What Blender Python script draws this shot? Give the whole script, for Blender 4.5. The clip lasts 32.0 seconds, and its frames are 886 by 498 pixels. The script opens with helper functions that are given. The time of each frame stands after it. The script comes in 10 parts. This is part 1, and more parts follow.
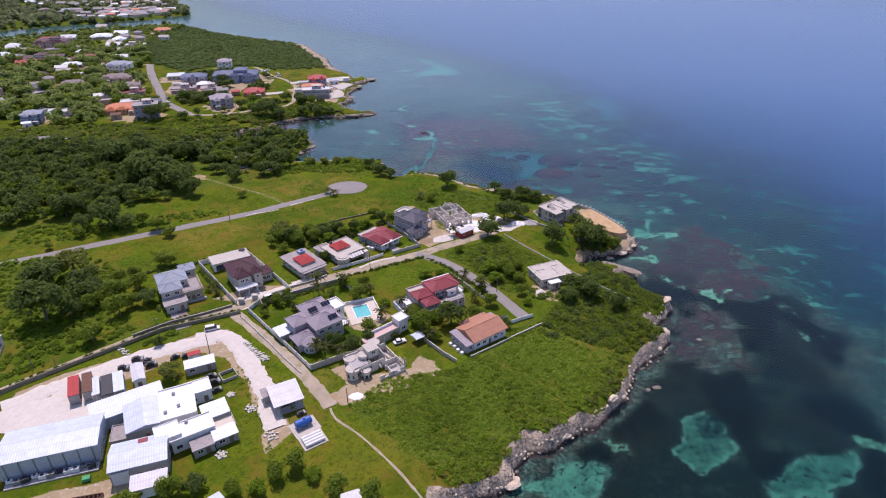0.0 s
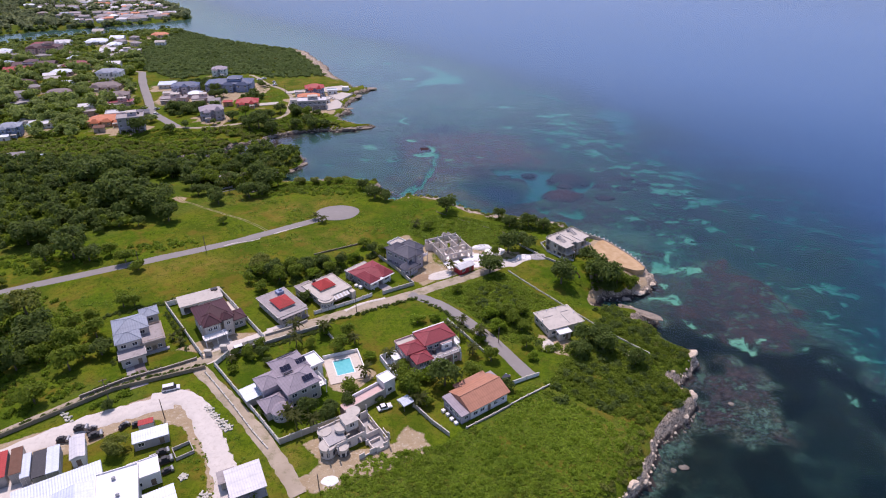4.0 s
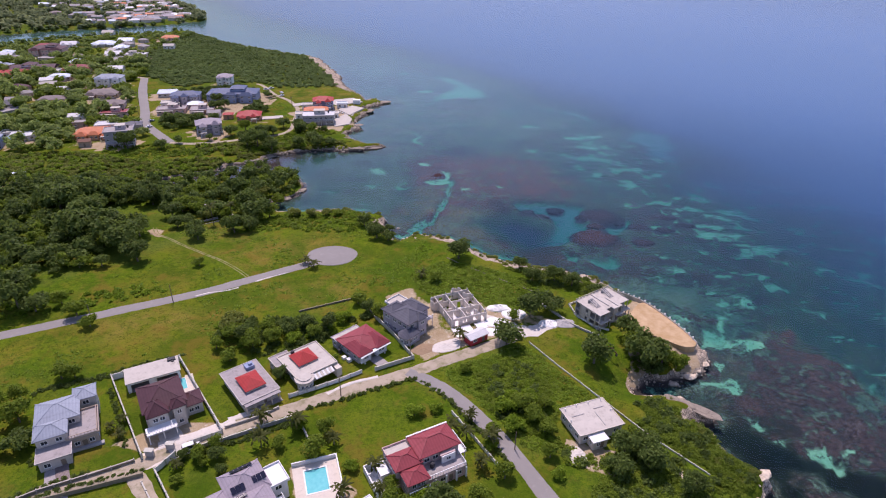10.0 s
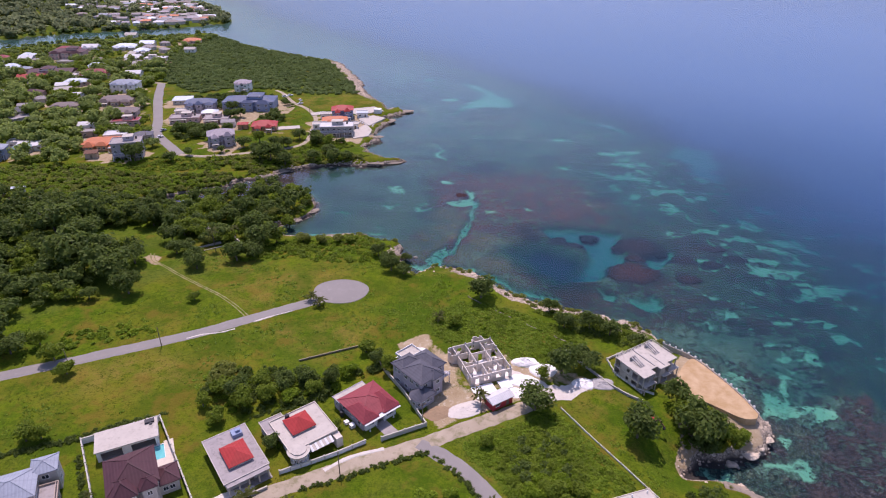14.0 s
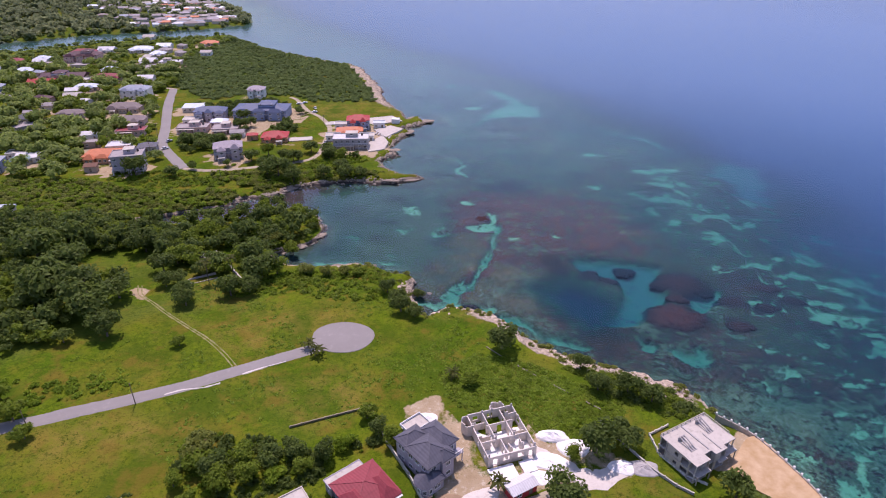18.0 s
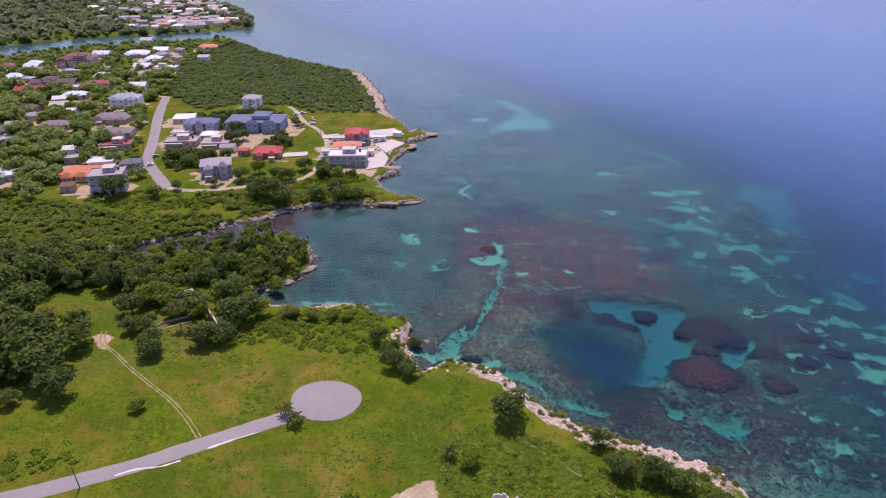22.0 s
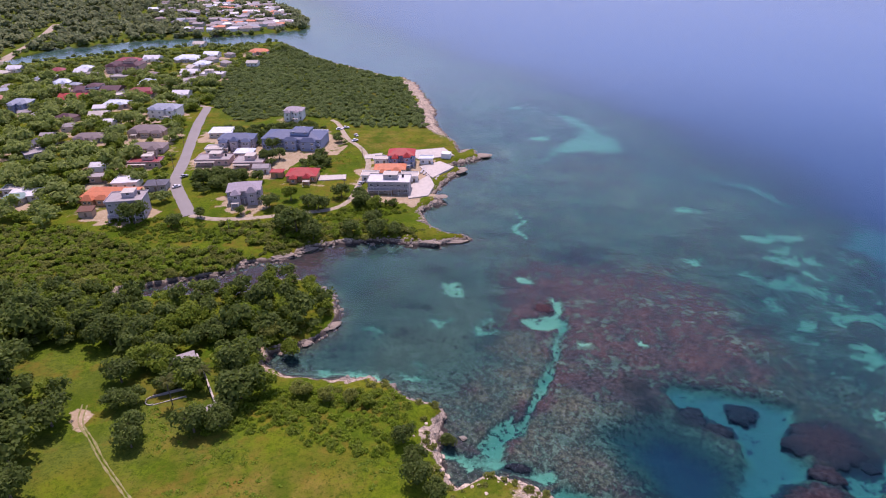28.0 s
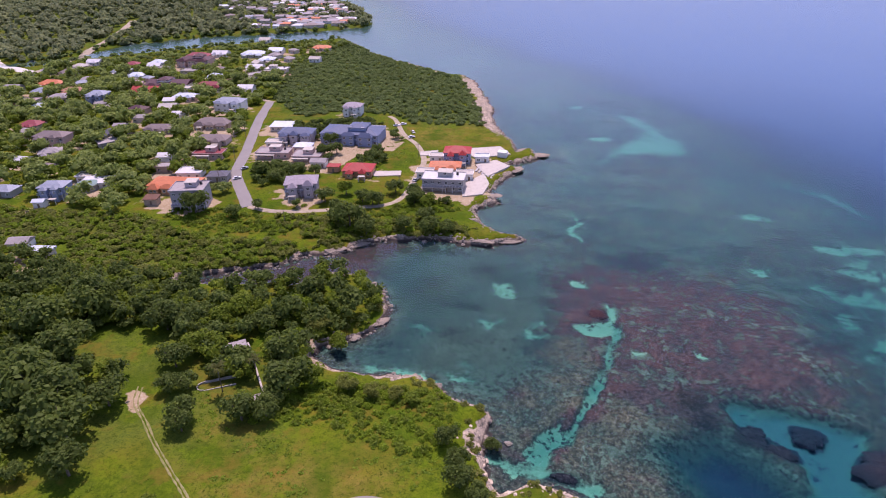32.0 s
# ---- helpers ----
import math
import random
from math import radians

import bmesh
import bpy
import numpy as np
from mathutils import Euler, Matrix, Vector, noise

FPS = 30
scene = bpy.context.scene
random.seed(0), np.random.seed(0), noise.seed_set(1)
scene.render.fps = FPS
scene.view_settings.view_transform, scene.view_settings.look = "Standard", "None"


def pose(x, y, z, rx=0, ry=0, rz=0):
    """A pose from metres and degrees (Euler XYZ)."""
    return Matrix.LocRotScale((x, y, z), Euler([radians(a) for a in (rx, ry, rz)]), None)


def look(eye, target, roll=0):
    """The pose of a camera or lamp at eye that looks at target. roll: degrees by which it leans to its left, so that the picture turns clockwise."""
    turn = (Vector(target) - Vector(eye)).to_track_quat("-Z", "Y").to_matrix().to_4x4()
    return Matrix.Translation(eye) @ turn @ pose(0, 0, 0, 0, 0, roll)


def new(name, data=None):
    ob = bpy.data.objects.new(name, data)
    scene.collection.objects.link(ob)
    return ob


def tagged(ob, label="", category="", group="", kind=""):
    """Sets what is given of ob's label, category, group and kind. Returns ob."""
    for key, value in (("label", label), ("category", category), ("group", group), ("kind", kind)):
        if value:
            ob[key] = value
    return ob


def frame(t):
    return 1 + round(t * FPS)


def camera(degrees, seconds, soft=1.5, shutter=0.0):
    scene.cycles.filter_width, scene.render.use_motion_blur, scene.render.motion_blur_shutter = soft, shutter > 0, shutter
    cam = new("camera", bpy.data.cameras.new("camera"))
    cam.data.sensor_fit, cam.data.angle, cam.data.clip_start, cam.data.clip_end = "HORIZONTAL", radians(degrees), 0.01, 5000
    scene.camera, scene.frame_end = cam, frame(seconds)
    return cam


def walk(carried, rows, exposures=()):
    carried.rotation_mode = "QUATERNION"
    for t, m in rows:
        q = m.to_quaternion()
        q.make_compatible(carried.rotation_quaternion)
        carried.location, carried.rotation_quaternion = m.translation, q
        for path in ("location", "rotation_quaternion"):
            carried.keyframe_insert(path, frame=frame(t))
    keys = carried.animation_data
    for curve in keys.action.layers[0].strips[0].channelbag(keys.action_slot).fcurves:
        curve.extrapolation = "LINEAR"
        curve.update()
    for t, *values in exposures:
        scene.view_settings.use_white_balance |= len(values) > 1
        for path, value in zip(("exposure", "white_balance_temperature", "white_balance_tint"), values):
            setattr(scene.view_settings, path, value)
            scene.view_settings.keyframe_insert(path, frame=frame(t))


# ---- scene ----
cam = camera(72.6, 32.0, 1.1)
PATH = [
    (0, (-5.592, -9.009, 122.808), (-5.55, -7.257, 121.846), 0.2),
    (0.5, (-4.729, -5.14, 122.892), (-4.708, -3.387, 121.929), 0.0),
    (1, (-3.906, -1.358, 122.995), (-3.901, 0.394, 122.031), -0.0),
    (1.5, (-3.085, 2.29, 123.081), (-3.078, 4.043, 122.119), -0.1),
    (2, (-2.495, 5.785, 123.117), (-2.487, 7.538, 122.154), -0.0),
    (2.5, (-1.991, 9.264, 123.052), (-1.981, 11.017, 122.09), 0.0),
    (3, (-1.538, 12.772, 122.941), (-1.525, 14.526, 121.979), 0.1),
    (3.5, (-1.171, 16.256, 122.809), (-1.157, 18.011, 121.849), 0.1),
    (5.5, (-0.032, 30.577, 121.535), (-0.006, 32.334, 120.579), 0.7),
    (6, (0.132, 34.062, 121.479), (0.158, 35.82, 120.525), 0.9),
    (6.5, (0.193, 37.491, 121.466), (0.216, 39.25, 120.513), 1.0),
    (7, (0.221, 40.943, 121.373), (0.231, 42.701, 120.421), 1.1),
    (7.5, (0.411, 44.694, 121.128), (0.413, 46.453, 120.176), 1.0),
    (8, (0.834, 48.132, 120.912), (0.831, 49.892, 119.962), 1.1),
    (8.5, (1.276, 51.737, 120.762), (1.265, 53.497, 119.812), 1.0),
    (9, (1.649, 55.509, 120.667), (1.627, 57.269, 119.718), 1.0),
    (9.5, (2.039, 59.379, 120.667), (2.005, 61.139, 119.717), 0.9),
    (10, (2.233, 63.167, 120.761), (2.187, 64.926, 119.811), 0.9),
    (10.5, (2.464, 66.535, 120.716), (2.408, 68.294, 119.766), 0.9),
    (11, (2.595, 70.065, 120.704), (2.527, 71.823, 119.753), 0.8),
    (11.5, (2.527, 73.704, 120.702), (2.449, 75.463, 119.752), 0.9),
    (12, (2.339, 77.263, 120.691), (2.251, 79.021, 119.741), 0.9),
    (12.5, (2.413, 80.868, 120.739), (2.317, 82.625, 119.789), 1.0),
    (13, (2.447, 84.416, 120.748), (2.339, 86.171, 119.796), 0.9),
    (13.5, (2.301, 88.107, 120.745), (2.185, 89.863, 119.795), 1.0),
    (14, (2.389, 91.18, 120.547), (2.261, 92.934, 119.596), 0.7),
    (14.5, (2.463, 94.669, 120.4), (2.325, 96.423, 119.45), 0.7),
    (16.5, (2.176, 109.714, 119.838), (1.989, 111.463, 118.886), 0.6),
    (17, (2.047, 113.161, 119.96), (1.856, 114.909, 119.007), 0.5),
    (17.5, (1.949, 116.778, 120.068), (1.755, 118.525, 119.115), 0.9),
    (18, (1.974, 120.445, 120.101), (1.771, 122.19, 119.146), 0.4),
    (18.5, (1.857, 124.095, 120.203), (1.651, 125.84, 119.247), 0.6),
    (19, (1.811, 127.62, 120.287), (1.598, 129.363, 119.33), 0.3),
    (19.5, (1.85, 130.87, 120.649), (1.636, 132.614, 119.693), 0.9),
    (20, (1.927, 134.158, 120.989), (1.704, 135.9, 120.031), 0.5),
    (20.5, (1.731, 137.613, 121.214), (1.505, 139.354, 120.255), 0.6),
    (21, (1.516, 141.281, 121.388), (1.287, 143.02, 120.429), 0.4),
    (21.5, (1.337, 144.906, 121.479), (1.109, 146.646, 120.519), 0.6),
    (22, (1.343, 148.583, 121.511), (1.114, 150.322, 120.551), 0.4),
    (22.5, (1.235, 152.215, 121.575), (1.009, 153.955, 120.615), 0.5),
    (23, (1.093, 155.85, 121.583), (0.867, 157.588, 120.62), 0.3),
    (23.5, (0.774, 159.365, 121.498), (0.542, 161.104, 120.538), 0.6),
    (24, (0.378, 163.262, 121.406), (0.125, 164.997, 120.445), 0.3),
    (24.5, (0.101, 167.3, 121.24), (-0.173, 169.033, 120.279), 0.2),
    (25, (-0.196, 171.135, 121.192), (-0.491, 172.863, 120.23), 0.0),
    (25.5, (-0.497, 174.907, 121.16), (-0.818, 176.63, 120.197), -0.0),
    (27.5, (-2.236, 189.264, 121.029), (-2.631, 190.971, 120.065), -0.3),
    (28, (-2.633, 191.894, 121.009), (-3.038, 193.598, 120.044), -0.4),
    (28.5, (-2.937, 193.374, 120.93), (-3.357, 195.075, 119.964), -0.4),
    (29, (-3.289, 194.171, 120.761), (-3.721, 195.869, 119.796), -0.4),
    (29.5, (-3.305, 194.387, 120.603), (-3.749, 196.081, 119.638), -0.4),
    (30, (-3.257, 194.204, 120.412), (-3.711, 195.896, 119.447), -0.4),
    (30.5, (-3.385, 194.197, 120.091), (-3.848, 195.886, 119.126), -0.5),
    (31, (-3.288, 194.007, 119.932), (-3.778, 195.688, 118.966), -0.6),
    (31.5, (-3.066, 194.322, 119.713), (-3.597, 195.99, 118.746), -0.9),
    (32, (-2.87, 194.598, 119.498), (-3.444, 196.252, 118.532), -1.0),
]
walk(cam, [(t, look(eye, target, roll)) for t, eye, target, roll in PATH], exposures=[(0, 0.07, 6420, 32), (32, 0.27, 6480, 46)])

# ---- light: high tropical sun, slightly ahead of the flight and to its left ----
world = bpy.data.worlds.new("sky")
scene.world = world
world.use_nodes = True
SUN_EL, SUN_AZ = 64.0, -20.0   # azimuth clockwise from +y
_nt = world.node_tree
_sky = _nt.nodes.new("ShaderNodeTexSky")
_sky.sky_type = "NISHITA"
_sky.sun_disc = False
_sky.sun_elevation = radians(SUN_EL)
_sky.sun_rotation = radians(SUN_AZ)
_sky.air_density, _sky.dust_density, _sky.ozone_density = 1.0, 0.9, 3.0
_nt.nodes["Background"].inputs["Strength"].default_value = 0.15
_nt.links.new(_sky.outputs[0], _nt.nodes["Background"].inputs["Color"])
_sd = bpy.data.lights.new("sun", "SUN")
_sd.energy, _sd.angle, _sd.color = 3.6, radians(0.53), (1.0, 0.95, 0.87)
sun = new("sun", _sd)
_e, _a = radians(SUN_EL), radians(SUN_AZ)
sun.matrix_world = look((0, 0, 400), (-math.cos(_e) * math.sin(_a) * 10, -math.cos(_e) * math.cos(_a) * 10, 400 - math.sin(_e) * 10))
scene.view_settings.exposure = 0.0


# ---- materials ----
class Nodes:
    """A short hand for node materials."""

    def __init__(self, name, rough=0.85, metal=0.0, spec=0.3):
        self.m = bpy.data.materials.new(name)
        self.m.use_nodes = True
        self.t = self.m.node_tree
        self.b = self.t.nodes["Principled BSDF"]
        self.b.inputs["Roughness"].default_value = rough
        self.b.inputs["Metallic"].default_value = metal
        self.b.inputs["Specular IOR Level"].default_value = spec
        self.co = self.t.nodes.new("ShaderNodeNewGeometry").outputs["Position"]

    def n(self, kind, **kw):
        nd = self.t.nodes.new("ShaderNode" + kind)
        for k, v in kw.items():
            if k in nd.inputs:
                if isinstance(v, bpy.types.NodeSocket):
                    self.t.links.new(v, nd.inputs[k])
                else:
                    nd.inputs[k].default_value = v
        return nd

    def put(self, sock, value):
        if isinstance(value, bpy.types.NodeSocket):
            self.t.links.new(value, sock)
        else:
            sock.default_value = value

    def noise(self, scale, detail=3.0, rough=0.55, co=None):
        nd = self.n("TexNoise", Scale=scale, Detail=detail, Roughness=rough)
        self.put(nd.inputs["Vector"], co or self.co)
        return nd.outputs["Fac"]

    def voronoi(self, scale, co=None, what="Distance"):
        nd = self.n("TexVoronoi", Scale=scale)
        self.put(nd.inputs["Vector"], co or self.co)
        return nd.outputs[what]

    def ramp(self, fac, *stops):
        nd = self.t.nodes.new("ShaderNodeValToRGB")
        e = nd.color_ramp.elements
        while len(e) < len(stops):
            e.new(0.5)
        for el, (p, c) in zip(e, stops):
            el.position = p
            el.color = (*c, 1) if isinstance(c, tuple) else (c, c, c, 1)
        self.put(nd.inputs[0], fac)
        return nd.outputs[0]

    def mix(self, fac, a, b, mode="MIX"):
        nd = self.t.nodes.new("ShaderNodeMix")
        nd.data_type, nd.blend_type = "RGBA", mode
        self.put(nd.inputs[0], fac)
        for s, v in ((nd.inputs[6], a), (nd.inputs[7], b)):
            self.put(s, (*v, 1) if isinstance(v, tuple) and len(v) == 3 else v)
        return nd.outputs[2]

    def math(self, op, a, b=0.0, clamp=False):
        nd = self.t.nodes.new("ShaderNodeMath")
        nd.operation, nd.use_clamp = op, clamp
        self.put(nd.inputs[0], a), self.put(nd.inputs[1], b)
        return nd.outputs[0]

    def bump(self, height, strength=0.4, distance=0.1):
        nd = self.n("Bump", Strength=strength, Distance=distance)
        self.put(nd.inputs["Height"], height)
        self.t.links.new(nd.outputs[0], self.b.inputs["Normal"])

    def colour(self, c):
        self.put(self.b.inputs["Base Color"], (*c, 1) if isinstance(c, tuple) else c)
        return self

    def attr(self, name):
        nd = self.t.nodes.new("ShaderNodeAttribute")
        nd.attribute_name = name
        sep = self.t.nodes.new("ShaderNodeSeparateColor")
        self.t.links.new(nd.outputs["Color"], sep.inputs[0])
        return (*sep.outputs[:3], nd.outputs["Alpha"])


def tone(c, k):
    return tuple(min(1.0, v * k) for v in c)


def weathered(name, c, rough=0.8, spread=0.25, scale=0.6, dirt=(0.20, 0.18, 0.15), amount=0.35, metal=0.0, bump=0.15, per_object=0.0):
    """Painted, plastered or metal surface with patchy tone, streaks of dirt and fine grain."""
    k = Nodes(name, rough, metal)
    big, fine = k.noise(scale, 5, 0.6), k.noise(scale * 9, 3)
    base = k.mix(big, tone(c, 1 - spread), tone(c, 1 + spread * 0.6))
    stain = k.ramp(k.noise(scale * 2.3, 6, 0.7), (0.52, 0.0), (0.72, 1.0))
    base = k.mix(k.math("MULTIPLY", stain, amount), base, dirt)
    base = k.mix(k.math("MULTIPLY", fine, 0.25), base, tone(c, 0.75))
    if per_object:
        inf = k.t.nodes.new("ShaderNodeObjectInfo")
        base = k.mix(k.math("MULTIPLY", inf.outputs["Random"], per_object), base, tone(c, 0.55))
    k.colour(base)
    k.bump(k.mix(0.5, big, fine), bump, 0.05)
    return k.m


def roofing(name, c, pitch=0.35, rough=0.6, metal=0.0):
    """Ribbed sheet or tiles: fine relief in rows with uneven fading."""
    k = Nodes(name, rough, metal)
    big, fine = k.noise(0.45, 5, 0.65), k.noise(5.0, 3)
    base = k.mix(big, tone(c, 0.72), tone(c, 1.25))
    base = k.mix(k.ramp(k.noise(1.6, 6, 0.7), (0.5, 0.0), (0.8, 0.45)), base, tone(c, 0.45))
    base = k.mix(k.math("MULTIPLY", fine, 0.3), base, tone(c, 0.7))
    k.colour(base)
    wave = k.n("TexWave", Scale=0.16 / pitch)
    wave.bands_direction = "X"
    oc = k.t.nodes.new("ShaderNodeTexCoord").outputs["Object"]
    k.put(wave.inputs["Vector"], oc)
    seam = k.ramp(wave.outputs["Fac"], (0.0, 0.26), (0.22, 0.0))
    sheet = k.n("TexWave", Scale=0.11)
    sheet.bands_direction = "Y"
    k.put(sheet.inputs["Vector"], oc)
    seam = k.math("ADD", seam, k.ramp(sheet.outputs["Fac"], (0.0, 0.22), (0.10, 0.0)), True)
    base = k.mix(seam, base, tone(c, 0.55))
    k.colour(base)
    k.bump(wave.outputs["Fac"], 0.35, 0.06)
    return k.m


def leafy(name, dark, light, gloss=0.6):
    """Foliage: each clump its own green, with a slow drift over the ground."""
    k = Nodes(name, gloss, 0.0, 0.12)
    g = k.t.nodes.new("ShaderNodeNewGeometry")
    base = k.mix(g.outputs["Random Per Island"], dark, light)
    drift = k.noise(0.045, 3)
    base = k.mix(k.ramp(drift, (0.35, 0.0), (0.7, 0.6)), base, tone(dark, 0.7))
    base = k.mix(k.ramp(k.noise(0.7, 2), (0.5, 0.0), (0.75, 0.4)), base, tone(light, 1.15))
    k.colour(base)
    k.bump(k.noise(6.0, 2), 0.4, 0.12)
    # light passes through the leaves
    tr = k.t.nodes.new("ShaderNodeBsdfTranslucent")
    k.t.links.new(k.mix(0.5, base, tone(light, 1.6)), tr.inputs["Color"])
    mx = k.t.nodes.new("ShaderNodeMixShader")
    mx.inputs[0].default_value = 0.42
    k.t.links.new(k.b.outputs[0], mx.inputs[1]), k.t.links.new(tr.outputs[0], mx.inputs[2])
    k.t.links.new(mx.outputs[0], k.t.nodes["Material Output"].inputs[0])
    return k.m


M = {}
M["leaf_dark"] = leafy("leaf_dark", (0.054, 0.088, 0.018), (0.150, 0.208, 0.042))
M["leaf_mid"] = leafy("leaf_mid", (0.092, 0.148, 0.011), (0.212, 0.280, 0.030))
M["leaf_light"] = leafy("leaf_light", (0.098, 0.180, 0.010), (0.240, 0.330, 0.024))
M["leaf_olive"] = leafy("leaf_olive", (0.116, 0.146, 0.024), (0.240, 0.268, 0.055))
# headland and river-bank leaves: bluer than near ones, distance haze put into the colour
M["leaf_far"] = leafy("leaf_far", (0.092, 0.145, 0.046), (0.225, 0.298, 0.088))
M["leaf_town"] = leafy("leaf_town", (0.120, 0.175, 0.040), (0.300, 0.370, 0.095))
# leaves across the river: paler and greyer still, haze painted into the green
M["leaf_haze"] = leafy("leaf_haze", (0.125, 0.165, 0.070), (0.270, 0.305, 0.140))
M["grass_blade"] = leafy("grass_blade", (0.078, 0.118, 0.006), (0.172, 0.196, 0.016))
M["palm_leaf"] = leafy("palm_leaf", (0.050, 0.068, 0.014), (0.150, 0.150, 0.040))
M["bark"] = weathered("bark", (0.16, 0.13, 0.10), 0.95, 0.4, 2.0)
M["white"] = weathered("white_paint", (0.80, 0.79, 0.76), 0.7, 0.10, 0.5, (0.42, 0.40, 0.37), 0.30)
M["cream"] = weathered("cream_paint", (0.62, 0.55, 0.46), 0.8, 0.12, 0.5)
M["beige"] = weathered("beige_plaster", (0.55, 0.50, 0.44), 0.85, 0.15, 0.5)
M["pink"] = weathered("pink_plaster", (0.62, 0.44, 0.40), 0.85, 0.15, 0.5)
M["lilac"] = weathered("lilac_grey_plaster", (0.44, 0.40, 0.43), 0.85, 0.15, 0.5)
M["blue_wall"] = weathered("blue_plaster", (0.27, 0.33, 0.46), 0.85, 0.15, 0.5)
M["tan_wall"] = weathered("tan_plaster", (0.46, 0.36, 0.28), 0.85, 0.15, 0.5)
M["orange_wall"] = weathered("orange_plaster", (0.62, 0.33, 0.18), 0.85, 0.15, 0.5)
M["grey_wall"] = weathered("grey_plaster", (0.38, 0.37, 0.36), 0.88, 0.18, 0.5)
M["concrete"] = weathered("bare_concrete", (0.42, 0.40, 0.38), 0.92, 0.22, 0.7, (0.18, 0.17, 0.16), 0.5, bump=0.3)
M["slab"] = weathered("weathered_roof_slab", (0.36, 0.325, 0.31), 0.92, 0.3, 0.35, (0.14, 0.125, 0.115), 0.75, bump=0.3)
M["slab_pale"] = weathered("pale_roof_slab", (0.52, 0.475, 0.41), 0.9, 0.25, 0.4, (0.25, 0.215, 0.175), 0.7)
M["block"] = weathered("concrete_block", (0.46, 0.42, 0.35), 0.95, 0.2, 1.2, (0.22, 0.20, 0.18), 0.45, bump=0.35)
M["block_pale"] = weathered("pale_new_block", (0.70, 0.63, 0.55), 0.95, 0.2, 0.9, (0.34, 0.29, 0.25), 0.45, bump=0.35)
M["old_wall"] = weathered("mossy_old_wall", (0.27, 0.235, 0.165), 0.97, 0.3, 0.6, (0.11, 0.12, 0.05), 0.7, bump=0.4)
M["coping"] = weathered("pale_coping", (0.52, 0.50, 0.42), 0.85, 0.12, 0.9, (0.3, 0.29, 0.25), 0.35)
M["red_roof"] = roofing("red_roof", (0.29, 0.052, 0.060))
M["bright_red"] = roofing("bright_red_roof", (0.42, 0.042, 0.036))
M["maroon_roof"] = roofing("maroon_roof", (0.085, 0.034, 0.040))
M["orange_roof"] = roofing("terracotta_roof", (0.44, 0.205, 0.125))
M["coral_roof"] = roofing("coral_roof", (0.62, 0.20, 0.085))
M["grey_roof"] = roofing("charcoal_roof", (0.105, 0.105, 0.125))
M["blue_roof"] = roofing("blue_grey_roof", (0.30, 0.335, 0.385))
M["purple_roof"] = roofing("purple_grey_roof", (0.330, 0.285, 0.310))
M["brown_roof"] = roofing("brown_roof", (0.21, 0.165, 0.15))
M["tin"] = roofing("pale_sheet_roof", (0.56, 0.62, 0.68), 0.3, 0.5, 0.1)
M["tin_white"] = roofing("white_sheet_roof", (0.62, 0.61, 0.60), 0.3, 0.5)
M["pink_roof"] = roofing("faded_pink_roof", (0.42, 0.30, 0.28))
M["navy_roof"] = roofing("navy_roof", (0.10, 0.13, 0.21))
M["asphalt"] = None
M["steel"] = weathered("grey_steel", (0.32, 0.33, 0.34), 0.5, 0.2, 1.0, metal=0.6)
M["rust"] = weathered("rusted_steel", (0.17, 0.085, 0.055), 0.9, 0.4, 1.0)
M["dark"] = weathered("dark_machinery_and_openings", (0.045, 0.045, 0.05), 0.6, 0.4, 2.0)
M["timber"] = weathered("weathered_timber", (0.24, 0.18, 0.13), 0.9, 0.3, 1.5)
M["red_paint"] = weathered("red_paint", (0.50, 0.04, 0.05), 0.5, 0.15, 1.0)
M["blue_paint"] = weathered("blue_paint", (0.03, 0.12, 0.42), 0.45, 0.15, 1.0)
M["green_paint"] = weathered("green_paint", (0.04, 0.30, 0.12), 0.5, 0.15, 1.0)
M["teal_paint"] = weathered("green_tank", (0.17, 0.27, 0.24), 0.6, 0.15, 1.0)
M["car_white"] = weathered("white_car_paint", (0.75, 0.75, 0.76), 0.25, 0.05, 1.0, amount=0.1)
M["car_grey"] = weathered("silver_car_paint", (0.40, 0.41, 0.43), 0.25, 0.05, 1.0, amount=0.1)
M["car_dark"] = weathered("dark_car_paint", (0.05, 0.05, 0.06), 0.25, 0.05, 1.0, amount=0.1)
M["rubber"] = weathered("rubber", (0.03, 0.03, 0.03), 0.9, 0.2, 2.0)
M["solar"] = weathered("solar_glass", (0.018, 0.020, 0.040), 0.2, 0.2, 1.0, amount=0.05)
M["tarp"] = weathered("white_heap", (0.82, 0.80, 0.76), 0.95, 0.08, 0.6, (0.5, 0.46, 0.40), 0.25, bump=0.5)
M["dirt_heap"] = weathered("brown_earth", (0.32, 0.22, 0.13), 0.95, 0.3, 0.9, bump=0.6)
M["marl"] = weathered("marl_and_rubble", (0.62, 0.57, 0.50), 0.95, 0.2, 0.5, (0.35, 0.29, 0.22), 0.5, bump=0.5)

# opaque panes: the darkness of the rooms behind is put into the glass colour
k = Nodes("window_glass", 0.08, 0.0, 0.6)
k.colour(k.mix(k.noise(0.4), (0.015, 0.018, 0.022), (0.05, 0.06, 0.07)))
M["glass"] = k.m
k = Nodes("pool_water", 0.06, 0.0, 0.5)
k.colour(k.mix(k.noise(1.2, 4), (0.07, 0.42, 0.44), (0.18, 0.58, 0.57)))
k.bump(k.noise(2.5, 3), 0.15, 0.05)
M["pool"] = k.m

